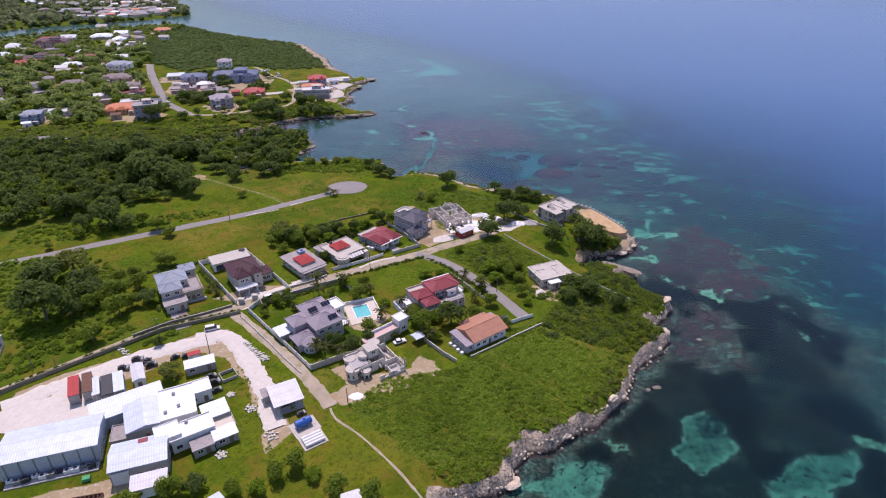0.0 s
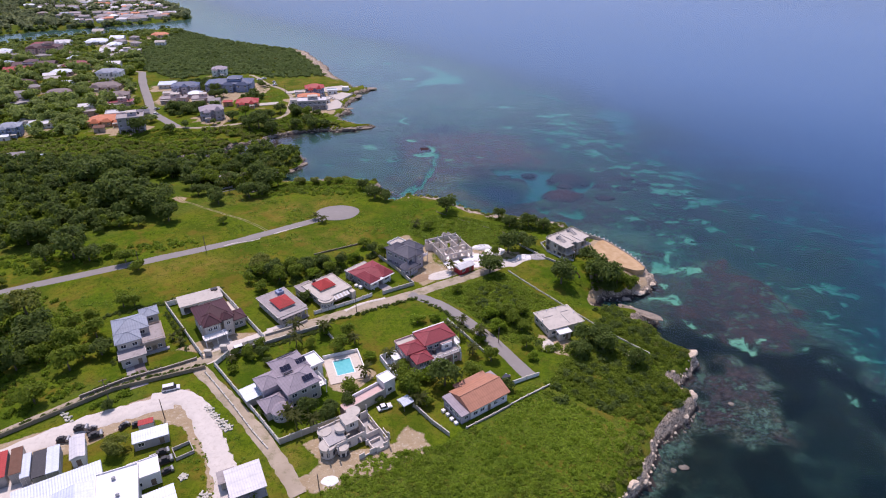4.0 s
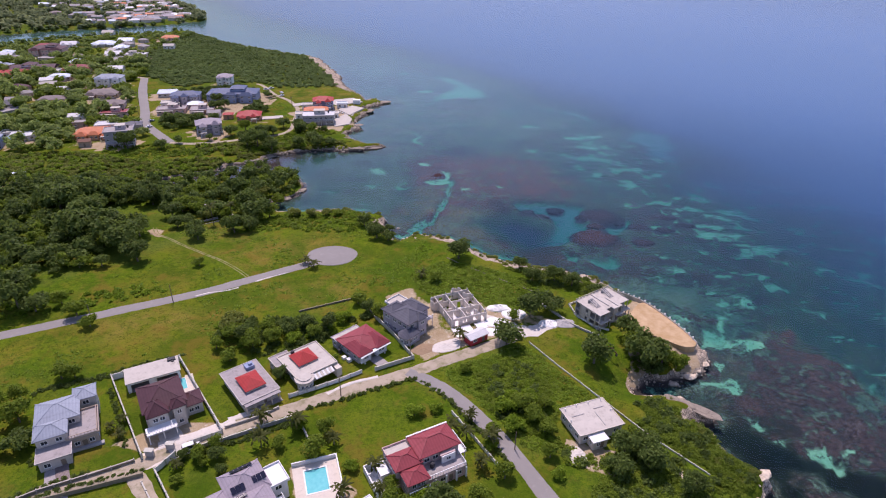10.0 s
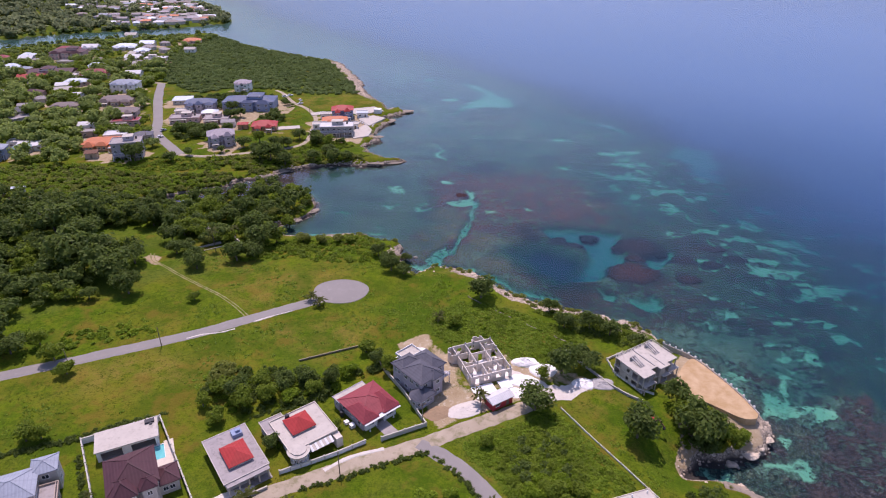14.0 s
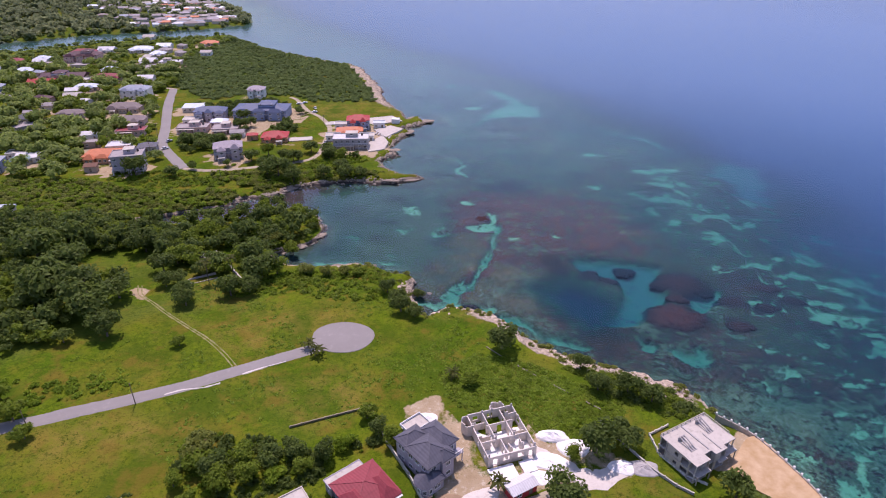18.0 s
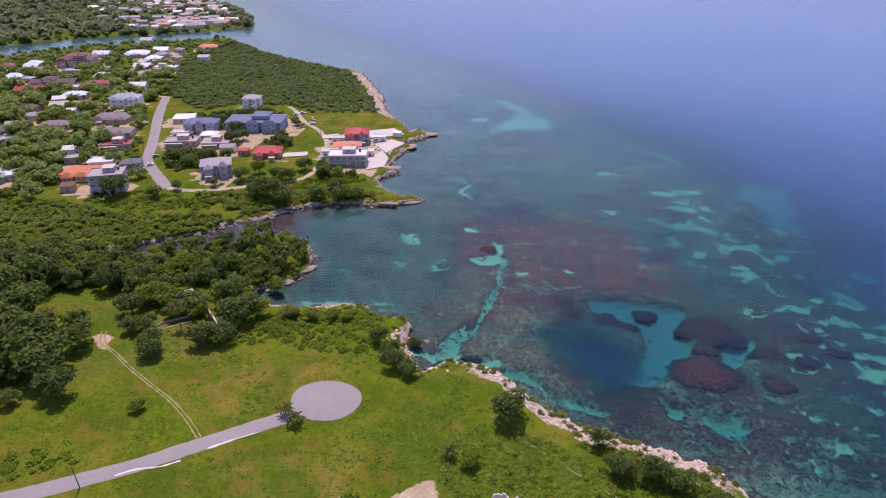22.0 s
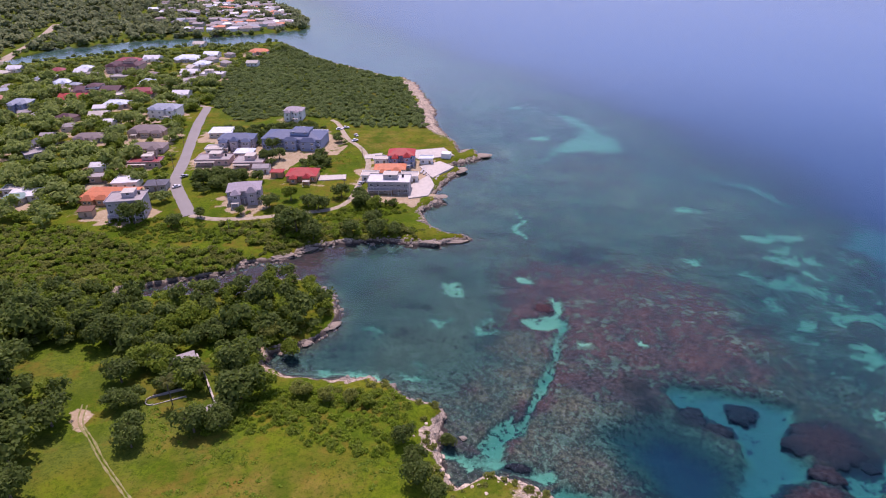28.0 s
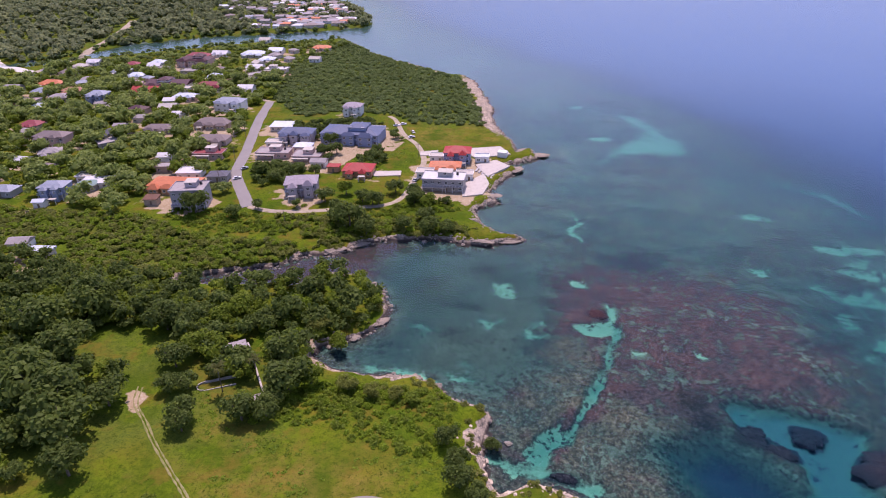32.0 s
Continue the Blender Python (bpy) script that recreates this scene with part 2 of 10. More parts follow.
k = Nodes("asphalt", 0.9)
c = k.mix(k.noise(0.12, 5, 0.6), (0.215, 0.197, 0.176), (0.300, 0.276, 0.250))
c = k.mix(k.ramp(k.noise(0.5, 6, 0.7), (0.55, 0.0), (0.75, 0.6)), c, (0.36, 0.33, 0.30))
c = k.mix(k.math("MULTIPLY", k.noise(9.0, 3), 0.3), c, (0.13, 0.125, 0.13))
k.colour(c)
k.bump(k.noise(12.0, 3), 0.3, 0.03)
M["asphalt"] = k.m
k = Nodes("marl_road", 0.95)
c = k.mix(k.noise(0.18, 5, 0.6), (0.24, 0.195, 0.130), (0.50, 0.42, 0.315))
c = k.mix(k.ramp(k.noise(0.35, 6, 0.7), (0.5, 0.0), (0.66, 0.8)), c, (0.19, 0.175, 0.085))
k.colour(c)
k.bump(k.noise(6.0, 3), 0.5, 0.05)
M["marl_road"] = k.m
k = Nodes("worn_track", 0.95)
c = k.mix(k.ramp(k.noise(0.8, 6, 0.7), (0.42, 0.0), (0.6, 1.0)), (0.25, 0.225, 0.09), (0.12, 0.15, 0.016))
k.colour(k.mix(k.math("MULTIPLY", k.noise(5.0, 3), 0.4), c, (0.24, 0.20, 0.12)))
M["worn_track"] = k.m

# rock: pale weathered limestone above, dark wet stone at the tide line
k = Nodes("limestone", 0.95)
c = k.mix(k.noise(0.35, 6, 0.65), (0.50, 0.385, 0.27), (0.84, 0.71, 0.54))
c = k.mix(k.ramp(k.voronoi(0.9), (0.0, 0.6), (0.3, 0.0)), c, (0.15, 0.125, 0.11))
c = k.mix(k.math("MULTIPLY", k.noise(3.5, 4), 0.35), c, (0.26, 0.22, 0.18))
zz = k.t.nodes.new("ShaderNodeSeparateXYZ")
k.put(zz.inputs[0], k.co)
wet = k.math("SUBTRACT", 0.95, k.math("ADD", zz.outputs[2], k.noise(0.5, 3)), True)
c = k.mix(wet, c, (0.050, 0.042, 0.038))
k.colour(c)
k.bump(k.mix(0.5, k.noise(1.3, 6, 0.7), k.voronoi(1.6)), 0.9, 0.4)
M["rock"] = k.m
k = Nodes("dark_limestone", 0.95)
c = k.mix(k.noise(0.5, 6, 0.65), (0.13, 0.105, 0.080), (0.44, 0.370, 0.285))
c = k.mix(k.ramp(k.voronoi(1.1), (0.0, 0.6), (0.3, 0.0)), c, (0.07, 0.06, 0.055))
k.colour(c)
k.bump(k.noise(1.5, 6, 0.7), 0.9, 0.4)
M["rock_dark"] = k.m

# land: grass of three tones, bare earth, dry patches and limestone by zone
k = Nodes("land", 1.0, 0.0, 0.04)
bare, dry, stone, lush = k.attr("zone")
g1, g2, g3 = k.noise(0.03, 4), k.noise(0.22, 5, 0.6), k.noise(1.7, 4, 0.6)
c = k.mix(k.ramp(g1, (0.38, 0.0), (0.62, 1.0)), (0.050, 0.112, 0.004), (0.108, 0.132, 0.008))
c = k.mix(k.ramp(g2, (0.42, 0.0), (0.66, 0.75)), c, (0.082, 0.112, 0.013))
c = k.mix(k.math("MULTIPLY", k.ramp(k.noise(0.07, 6, 0.68), (0.48, 0.0), (0.66, 0.8)), k.math("ADD", dry, 1.0, True)), c, (0.185, 0.150, 0.018))
c = k.mix(k.math("MULTIPLY", k.math("MULTIPLY", dry, 0.85, True), k.ramp(k.noise(0.15, 5, 0.65), (0.38, 0.0), (0.60, 1.0))), c, k.mix(g2, (0.25, 0.160, 0.040), (0.185, 0.155, 0.026)))
c = k.mix(k.math("MULTIPLY", lush, 0.8), c, k.mix(g2, (0.060, 0.092, 0.013), (0.110, 0.150, 0.024)))
tuft = k.math("ADD", k.math("MULTIPLY", k.noise(0.75, 8, 0.78), 0.6), k.math("MULTIPLY", k.noise(2.4, 5, 0.75), 0.4))
c = k.mix(k.ramp(tuft, (0.42, 0.95), (0.495, 0.0)), c, k.mix(g2, (0.030, 0.052, 0.004), (0.060, 0.085, 0.008)))
c = k.mix(k.ramp(tuft, (0.505, 0.0), (0.58, 0.85)), c, k.mix(g1, (0.084, 0.138, 0.006), (0.150, 0.145, 0.014)))
c = k.mix(k.ramp(k.noise(0.045, 6, 0.7), (0.50, 0.0), (0.60, 0.6)), c, k.mix(k.ramp(tuft, (0.45, 0.0), (0.56, 1.0)), (0.050, 0.096, 0.003), (0.102, 0.164, 0.005)))
c = k.mix(k.ramp(k.noise(0.06, 6, 0.66), (0.40, 0.6), (0.52, 0.0)), c, k.mix(g2, (0.030, 0.062, 0.004), (0.060, 0.098, 0.006)))
c = k.mix(k.ramp(k.noise(0.11, 6, 0.66), (0.53, 0.0), (0.64, 0.5)), c, (0.170, 0.108, 0.018))
edge = k.math("ADD", k.math("MULTIPLY", k.math("SUBTRACT", k.noise(0.3, 6, 0.7), 0.5), 1.1), bare)
earth = k.mix(k.noise(0.25, 5, 0.65), (0.25, 0.175, 0.085), (0.46, 0.375, 0.255))
earth = k.mix(k.ramp(k.noise(1.1, 4), (0.55, 0.0), (0.78, 0.7)), earth, (0.62, 0.56, 0.47))
c = k.mix(k.ramp(edge, (0.42, 0.0), (0.58, 1.0)), c, earth)
edge = k.math("ADD", k.math("MULTIPLY", k.math("SUBTRACT", k.noise(0.5, 6, 0.7), 0.5), 0.9), stone)
rock = k.mix(k.noise(0.6, 6, 0.7), (0.36, 0.28, 0.19), (0.62, 0.50, 0.37))
rock = k.mix(k.ramp(k.noise(0.35, 6, 0.7), (0.44, 0.6), (0.54, 0.0)), rock, (0.16, 0.125, 0.095))
rock = k.mix(k.ramp(k.noise(1.6, 7, 0.78), (0.42, 0.9), (0.52, 0.0)), rock, (0.085, 0.075, 0.062))
rock = k.mix(k.ramp(k.noise(3.2, 5, 0.7), (0.54, 0.0), (0.62, 0.7)), rock, (0.62, 0.56, 0.48))
zz = k.t.nodes.new("ShaderNodeSeparateXYZ")
k.put(zz.inputs[0], k.co)
rock = k.mix(k.math("SUBTRACT", 1.7, k.math("ADD", zz.outputs[2], k.noise(0.5, 3)), True), rock, (0.060, 0.050, 0.044))
c = k.mix(k.ramp(edge, (0.40, 0.0), (0.56, 1.0)), c, rock)
k.colour(c)
k.bump(k.mix(0.5, g2, g3), 0.8, 0.5)
M["land"] = k.m

# seabed: coral sand and rubble, living reef in olive and purple, weed; the light lost in the water above is painted
# into its colour (the bed lies at the shallower depth at which clear water shows it)
SHOW = 0.45


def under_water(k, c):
    """Paints into a colour the light the water above swallows, and adds the blue of deep water."""
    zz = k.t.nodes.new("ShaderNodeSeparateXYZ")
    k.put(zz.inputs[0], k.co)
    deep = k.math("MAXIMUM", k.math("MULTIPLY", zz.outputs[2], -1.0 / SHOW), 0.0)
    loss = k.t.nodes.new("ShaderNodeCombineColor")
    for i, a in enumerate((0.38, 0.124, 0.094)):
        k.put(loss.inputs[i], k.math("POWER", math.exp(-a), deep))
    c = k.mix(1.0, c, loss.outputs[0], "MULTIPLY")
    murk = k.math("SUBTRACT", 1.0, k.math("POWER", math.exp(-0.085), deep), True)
    # light scattered by the water, put in as colour and brighter offshore
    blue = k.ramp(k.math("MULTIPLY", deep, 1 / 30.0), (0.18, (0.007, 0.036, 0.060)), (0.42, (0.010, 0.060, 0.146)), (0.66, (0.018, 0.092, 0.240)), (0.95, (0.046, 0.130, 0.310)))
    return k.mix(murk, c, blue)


k = Nodes("seabed", 1.0, 0.0, 0.0)
sand, purple, coral, weed = k.attr("bed")
n2, n3, n5 = k.noise(0.30, 6, 0.68), k.noise(1.0, 6, 0.72), k.noise(2.6, 4, 0.7)
stretch = k.n("Mapping")
stretch.inputs["Scale"].default_value = (0.045, 0.100, 0.05)
stretch.inputs["Rotation"].default_value = (0, 0, radians(-20))
wn = k.n("TexNoise", Scale=0.16, Detail=5.0, Roughness=0.65)
k.put(wn.inputs["Vector"], k.co)
wv = k.t.nodes.new("ShaderNodeVectorMath")
wv.operation = "MULTIPLY_ADD"
k.put(wv.inputs[0], wn.outputs["Color"])
wv.inputs[1].default_value = (6, 5, 0)
k.put(wv.inputs[2], k.co)
k.put(stretch.inputs["Vector"], wv.outputs[0])
n4 = k.noise(1.0, 8, 0.66, stretch.outputs[0])
n1 = k.noise(0.26, 8, 0.72, wv.outputs[0])
n6 = k.noise(0.62, 7, 0.74)
grain = k.math("ADD", k.math("MULTIPLY", n3, 0.6), k.math("MULTIPLY", n5, 0.4))
lumps = k.ramp(k.voronoi(0.62), (0.05, 1.0), (0.5, 0.0))
knobs = k.ramp(k.voronoi(1.5), (0.05, 1.0), (0.5, 0.0))
# open floor between the reefs: pale rubble, turf and sand
rubble = k.ramp(grain, (0.38, (0.036, 0.064, 0.045)), (0.50, (0.130, 0.175, 0.120)), (0.63, (0.300, 0.365, 0.255)))
rubble = k.mix(k.ramp(n2, (0.40, 0.55), (0.58, 0.0)), rubble, (0.075, 0.090, 0.064))
sandy = k.mix(n2, (0.20, 0.44, 0.26), (0.35, 0.58, 0.35))
edge = k.math("ADD", k.math("MULTIPLY", k.math("SUBTRACT", k.mix(0.4, n1, n3), 0.5), 2.6), sand)
c = k.mix(k.ramp(edge, (0.30, 0.0), (0.72, 1.0)), rubble, sandy)
# living reef, olive to plum, in broken clumps
olive = k.ramp(grain, (0.36, (0.020, 0.022, 0.016)), (0.48, (0.094, 0.090, 0.058)), (0.60, (0.275, 0.255, 0.175)))
plum = k.ramp(grain, (0.36, (0.020, 0.012, 0.014)), (0.50, (0.112, 0.058, 0.056)), (0.63, (0.270, 0.170, 0.150)))
dark = k.math("ADD", k.math("MULTIPLY", lumps, 0.5), k.math("MULTIPLY", knobs, 0.35), True)
pick = k.math("ADD", purple, k.math("MULTIPLY", k.math("SUBTRACT", k.mix(0.4, n4, n2), 0.5), 2.6), True)
reef = k.mix(k.ramp(pick, (0.36, 0.0), (0.64, 1.0)), olive, plum)
reef = k.mix(dark, reef, k.mix(pick, (0.030, 0.030, 0.024), (0.026, 0.014, 0.018)))
clump = k.math("ADD", k.math("MULTIPLY", n4, 0.27), k.math("ADD", k.math("MULTIPLY", n1, 0.30), k.math("MULTIPLY", n6, 0.43)))
clump = k.math("ADD", k.math("MULTIPLY", k.math("SUBTRACT", clump, 0.5), 8.5), coral)
c = k.mix(k.math("MULTIPLY", k.ramp(clump, (0.42, 0.0), (0.60, 1.0)), 0.96), c, k.mix(k.ramp(clump, (0.60, 0.75), (1.15, 0.0)), reef, (0.020, 0.018, 0.024)))
# weed beds, dark and soft-edged
bed_edge = k.math("ADD", k.math("MULTIPLY", k.math("SUBTRACT", k.mix(0.5, n4, n2), 0.5), 2.2), weed)
c = k.mix(k.math("MULTIPLY", k.ramp(bed_edge, (0.35, 0.0), (0.75, 1.0)), 0.88), c, k.mix(grain, (0.012, 0.017, 0.015), (0.060, 0.070, 0.052)))
c = k.mix(1.0, c, k.ramp(weed, (0.0, (1.0, 1.0, 1.0)), (0.7, (0.44, 0.47, 0.44)), (1.0, (0.28, 0.28, 0.29))), "MULTIPLY")
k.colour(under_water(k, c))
k.bump(k.mix(0.5, n2, n3), 0.7, 0.5)
M["seabed"] = k.m

# sea surface: clear water, gloss by its facing, small wind waves
m = bpy.data.materials.new("sea_water")
m.use_nodes = True
t = m.node_tree
t.nodes.remove(t.nodes["Principled BSDF"])
clear = t.nodes.new("ShaderNodeBsdfTransparent")
clear.inputs[0].default_value = (0.86, 0.93, 0.97, 1)
gloss = t.nodes.new("ShaderNodeBsdfGlossy")
gloss.inputs["Roughness"].default_value = 0.12
fres = t.nodes.new("ShaderNodeFresnel")
fres.inputs[0].default_value = 1.33
mixs = t.nodes.new("ShaderNodeMixShader")
pos = t.nodes.new("ShaderNodeNewGeometry").outputs["Position"]
w1, w2, w3 = (t.nodes.new("ShaderNodeTexNoise") for _ in range(3))
for w, s, d in ((w1, 0.16, 4), (w2, 0.7, 4), (w3, 0.012, 3)):
    w.inputs["Scale"].default_value, w.inputs["Detail"].default_value = s, d
    t.links.new(pos, w.inputs["Vector"])
bmp = t.nodes.new("ShaderNodeBump")
bmp.inputs["Strength"].default_value, bmp.inputs["Distance"].default_value = 0.32, 0.5
ad = t.nodes.new("ShaderNodeMath")
ad.operation = "MULTIPLY_ADD"
ad.inputs[1].default_value = 0.45
t.links.new(w2.outputs[0], ad.inputs[0]), t.links.new(w1.outputs[0], ad.inputs[2])
t.links.new(ad.outputs[0], bmp.inputs["Height"])
t.links.new(bmp.outputs[0], gloss.inputs["Normal"]), t.links.new(bmp.outputs[0], fres.inputs["Normal"])
less = t.nodes.new("ShaderNodeMath")
less.operation, less.use_clamp = "MULTIPLY_ADD", True
less.inputs[1].default_value, less.inputs[2].default_value = 1.50, -0.034
held = t.nodes.new("ShaderNodeMath")
held.operation = "MINIMUM"
held.inputs[1].default_value = 0.38
t.links.new(fres.outputs[0], less.inputs[0])
t.links.new(less.outputs[0], held.inputs[0]), t.links.new(held.outputs[0], mixs.inputs[0]), t.links.new(clear.outputs[0], mixs.inputs[1]), t.links.new(gloss.outputs[0], mixs.inputs[2])
t.links.new(mixs.outputs[0], t.nodes["Material Output"].inputs[0])
M["water"] = m


# ---- plan helpers ----
rng = np.random.default_rng(7)
_lat = rng.random((256, 256))


def vnoise(x, y, size, seed=0):
    """Smooth value noise, 0..1, with cells of the given size in metres."""
    u, v = np.asarray(x) / size + seed * 17.3 + 1000, np.asarray(y) / size + seed * 7.9 + 1000
    i, j = np.floor(u).astype(int), np.floor(v).astype(int)
    a, b = u - i, v - j
    a, b = a * a * (3 - 2 * a), b * b * (3 - 2 * b)
    g = lambda p, q: _lat[p % 256, q % 256]  # noqa: E731
    return (g(i, j) * (1 - a) + g(i + 1, j) * a) * (1 - b) + (g(i, j + 1) * (1 - a) + g(i + 1, j + 1) * a) * b


def poly_distance(x, y, poly, closed=True):
    """Distance to a polygon's edge, positive inside; for an open line the plain distance."""
    p = np.array(poly, float)
    q = np.roll(p, -1, 0) if closed else p[1:]
    p = p if closed else p[:-1]
    best, odd = np.full(x.shape, 1e18), np.zeros(x.shape, bool)
    for (ax, ay), (bx, by) in zip(p, q):
        dx, dy = bx - ax, by - ay
        t = np.clip(((x - ax) * dx + (y - ay) * dy) / (dx * dx + dy * dy + 1e-9), 0, 1)
        best = np.minimum(best, (x - ax - t * dx) ** 2 + (y - ay - t * dy) ** 2)
        if closed and ay != by:
            odd ^= ((ay > y) != (by > y)) & (x < dx * (y - ay) / (by - ay) + ax)
    d = np.sqrt(best)
    return np.where(odd, d, -d) if closed else d


def smooth(a, b, v):
    t = np.clip((np.asarray(v) - a) / (b - a), 0, 1)
    return t * t * (3 - 2 * t)


def curve_through(points, step=3.0):
    """A smooth line through plan points, at about even steps."""
    p = np.array(points, float)
    p = np.vstack([2 * p[0] - p[1], p, 2 * p[-1] - p[-2]])
    out = []
    for a, b, c, d in zip(p, p[1:], p[2:], p[3:]):
        n = max(1, int(np.hypot(*(c - b)) / step))
        for t in np.arange(n) / n:
            out.append(0.5 * (2 * b + (c - a) * t + (2 * a - 5 * b + 4 * c - d) * t * t + (3 * b - a - 3 * c + d) * t ** 3))
    return np.array([*out, p[-2]])


# the shore from south to north: cliffs, the rocky point with its cove, the low ledge, the inlet, the town's point, the river and the far bank
SHORE_CLIFF = [(-260, -300), (-120, -60), (-40, 45), (-8, 82), (3, 89), (9, 91), (14, 94), (20, 103), (26, 105), (32, 108), (42, 116), (50, 123), (57, 134), (67, 142), (73, 150),
               (70, 157), (79, 168), (75, 175), (70, 183), (67, 187), (74, 192), (68, 197), (61, 200)]
SHORE_POINT = [(55, 199), (54, 202), (60, 206), (68, 206.5), (78, 210), (81, 216), (80.5, 224), (76, 233), (70, 243), (63, 252), (56, 260.5), (49, 264), (42, 268), (34, 269), (27, 270),
               (20, 273), (14, 278), (7, 284), (1.5, 291), (-6, 293), (-15, 293), (-23, 289), (-27, 293), (-31, 302)]
SHORE_BAY = [(-31, 312), (-36, 316), (-44, 317), (-50, 320), (-56, 322), (-64, 320), (-72, 317), (-81, 318), (-92, 322), (-92, 327), (-86, 331), (-80, 335), (-77, 342), (-77, 352), (-85, 363),
             (-96, 368), (-106, 368), (-115, 361), (-118, 356), (-129, 353), (-143, 347), (-160, 344), (-163, 348), (-148, 357), (-135, 364), (-127, 375), (-113, 383), (-108, 394), (-98, 400)]
SHORE_TOWN = [(-87, 404), (-78, 408), (-67, 407), (-58, 408), (-50, 413), (-44, 416), (-58, 418), (-66, 424), (-72, 439), (-64, 452), (-71, 460), (-69, 474), (-63, 490), (-70, 500), (-63, 506),
              (-57, 514), (-63, 527), (-69, 519), (-78, 540), (-85, 549), (-98, 574), (-106, 603), (-126, 647), (-142, 681), (-157, 694), (-172, 695), (-205, 718), (-242, 739), (-280, 770), (-317, 806)]
SHORE_RIVER = [(-343, 831), (-357, 803), (-378, 791), (-413, 790), (-444, 762), (-468, 736), (-483, 720), (-511, 695), (-542, 653), (-562, 618), (-700, 560), (-705, 580), (-580, 644), (-566, 655),
               (-562, 700), (-569, 727), (-533, 779), (-487, 821), (-462, 830), (-417, 857), (-373, 888), (-353, 924), (-364, 960), (-408, 1027), (-473, 1103), (-540, 1180), (-800, 1500), (-2600, 4200)]
SHORE = [*SHORE_CLIFF, *SHORE_POINT, *SHORE_BAY, *SHORE_TOWN, *SHORE_RIVER]
LAND = [*SHORE, (-4300, 4200), (-4300, -4200), (-1500, -4200)]


def shore_distance(x, y):
    """Metres inland of the waterline, negative at sea, with a ragged edge."""
    d = poly_distance(x, y, LAND)
    return d + (vnoise(x, y, 7, 1) - 0.5) * 3.0 + (vnoise(x, y, 2.6, 2) - 0.5) * 1.6


def blob(x, y, cx, cy, r):
    return np.exp(-((x - cx) ** 2 + (y - cy) ** 2) / (r * r))


def cliff_share(x, y):
    low = blob(x, y, -120, 345, 55) + blob(x, y, -70, 325, 26) + blob(x, y, 57, 203, 8) + 0.85 * blob(x, y, 70, 207, 11) + 0.55 * blob(x, y, -60, 500, 60) + 0.6 * blob(x, y, -50, 412, 22) + 0.6 * blob(x, y, -130, 640, 90)
    low = low + 0.75 * smooth(-60, -85, x) * smooth(325, 345, y)
    low = low + 0.9 * smooth(-300, -420, x) * smooth(560, 640, y)
    return 1 - 0.8 * np.clip(low, 0, 1)


# the lagoon's sand, its deep hole, and the sand sheets: outline, softness, depth, share
HOLE = [(16, 316), (26, 323), (36, 320), (44, 312), (42, 301), (33, 295), (24, 302)]
BROWN = [(76, 164), (92, 170), (102, 165), (103, 153), (96, 141), (84, 135), (74, 140), (72, 152)]
PLUM = [(91, 216), (102, 234), (117, 234), (129, 216), (126, 190), (112, 174), (96, 178), (84, 190)]
SAND_SHEETS = [([(30, 337), (34, 341), (43, 341), (63, 341), (60, 322), (63, 315), (54, 307), (49, 298), (42, 296), (37, 297), (43, 307), (49, 315), (47, 322), (38, 328)], 2.6, 9.0, 1.0), ([(68, 318), (84, 325), (81, 315), (73, 307), (68, 313)], 1.8, 7.5, 1.0),
               ([(57, 285), (70, 286), (67, 278), (60, 280)], 1.6, 7.5, 0.75), ([(51, 288), (55, 287), (51, 280), (48, 282)], 1.2, 7.5, 0.7), ([(-14, 319), (-11, 312), (-12, 304), (-18, 303), (-19, 306)], 1.4, 4.6, 1.0),
               ([(-17, 364), (-10, 360), (-1, 363), (-2, 378), (-7, 378), (-5, 370), (-10, 366)], 1.3, 3.0, 1.0), ([(-50.6, 381.6), (-44.7, 372.3), (-35, 376), (-40.2, 384.2)], 1.6, 2.6, 1.0),
               ([(-22, 518), (-12, 536), (25, 549), (20, 572), (5, 594), (-8, 616), (-24, 622), (-3, 580), (-15, 556)], 9.0, 6.0, 0.78), ([(-29.4, 449), (-27, 441), (-27, 433), (-22.5, 423), (-21, 424), (-24.5, 434), (-24.8, 442)], 1.6, 4.0, 1.0),
               ([(112, 450), (126, 478), (146, 470), (142, 446), (130, 416), (120, 424), (124, 440)], 9.0, 12.5, 0.9), ([(60, 520), (82, 506), (94, 492), (104, 489), (96, 502), (82, 514)], 5.0, 9.5, 0.8),
               ([(64, 115), (71, 118), (78, 115), (77, 104), (72, 101), (64, 97), (58, 103)], 1.2, 3.4, 1.0), ([(76, 93), (87, 99), (97, 103), (107, 104), (106, 98), (91, 88), (75, 89)], 2.0, 4.0, 1.0), ([(15, 91), (26, 99), (35, 103), (41, 99), (35, 90), (24, 88)], 2.4, 3.4, 0.8)]
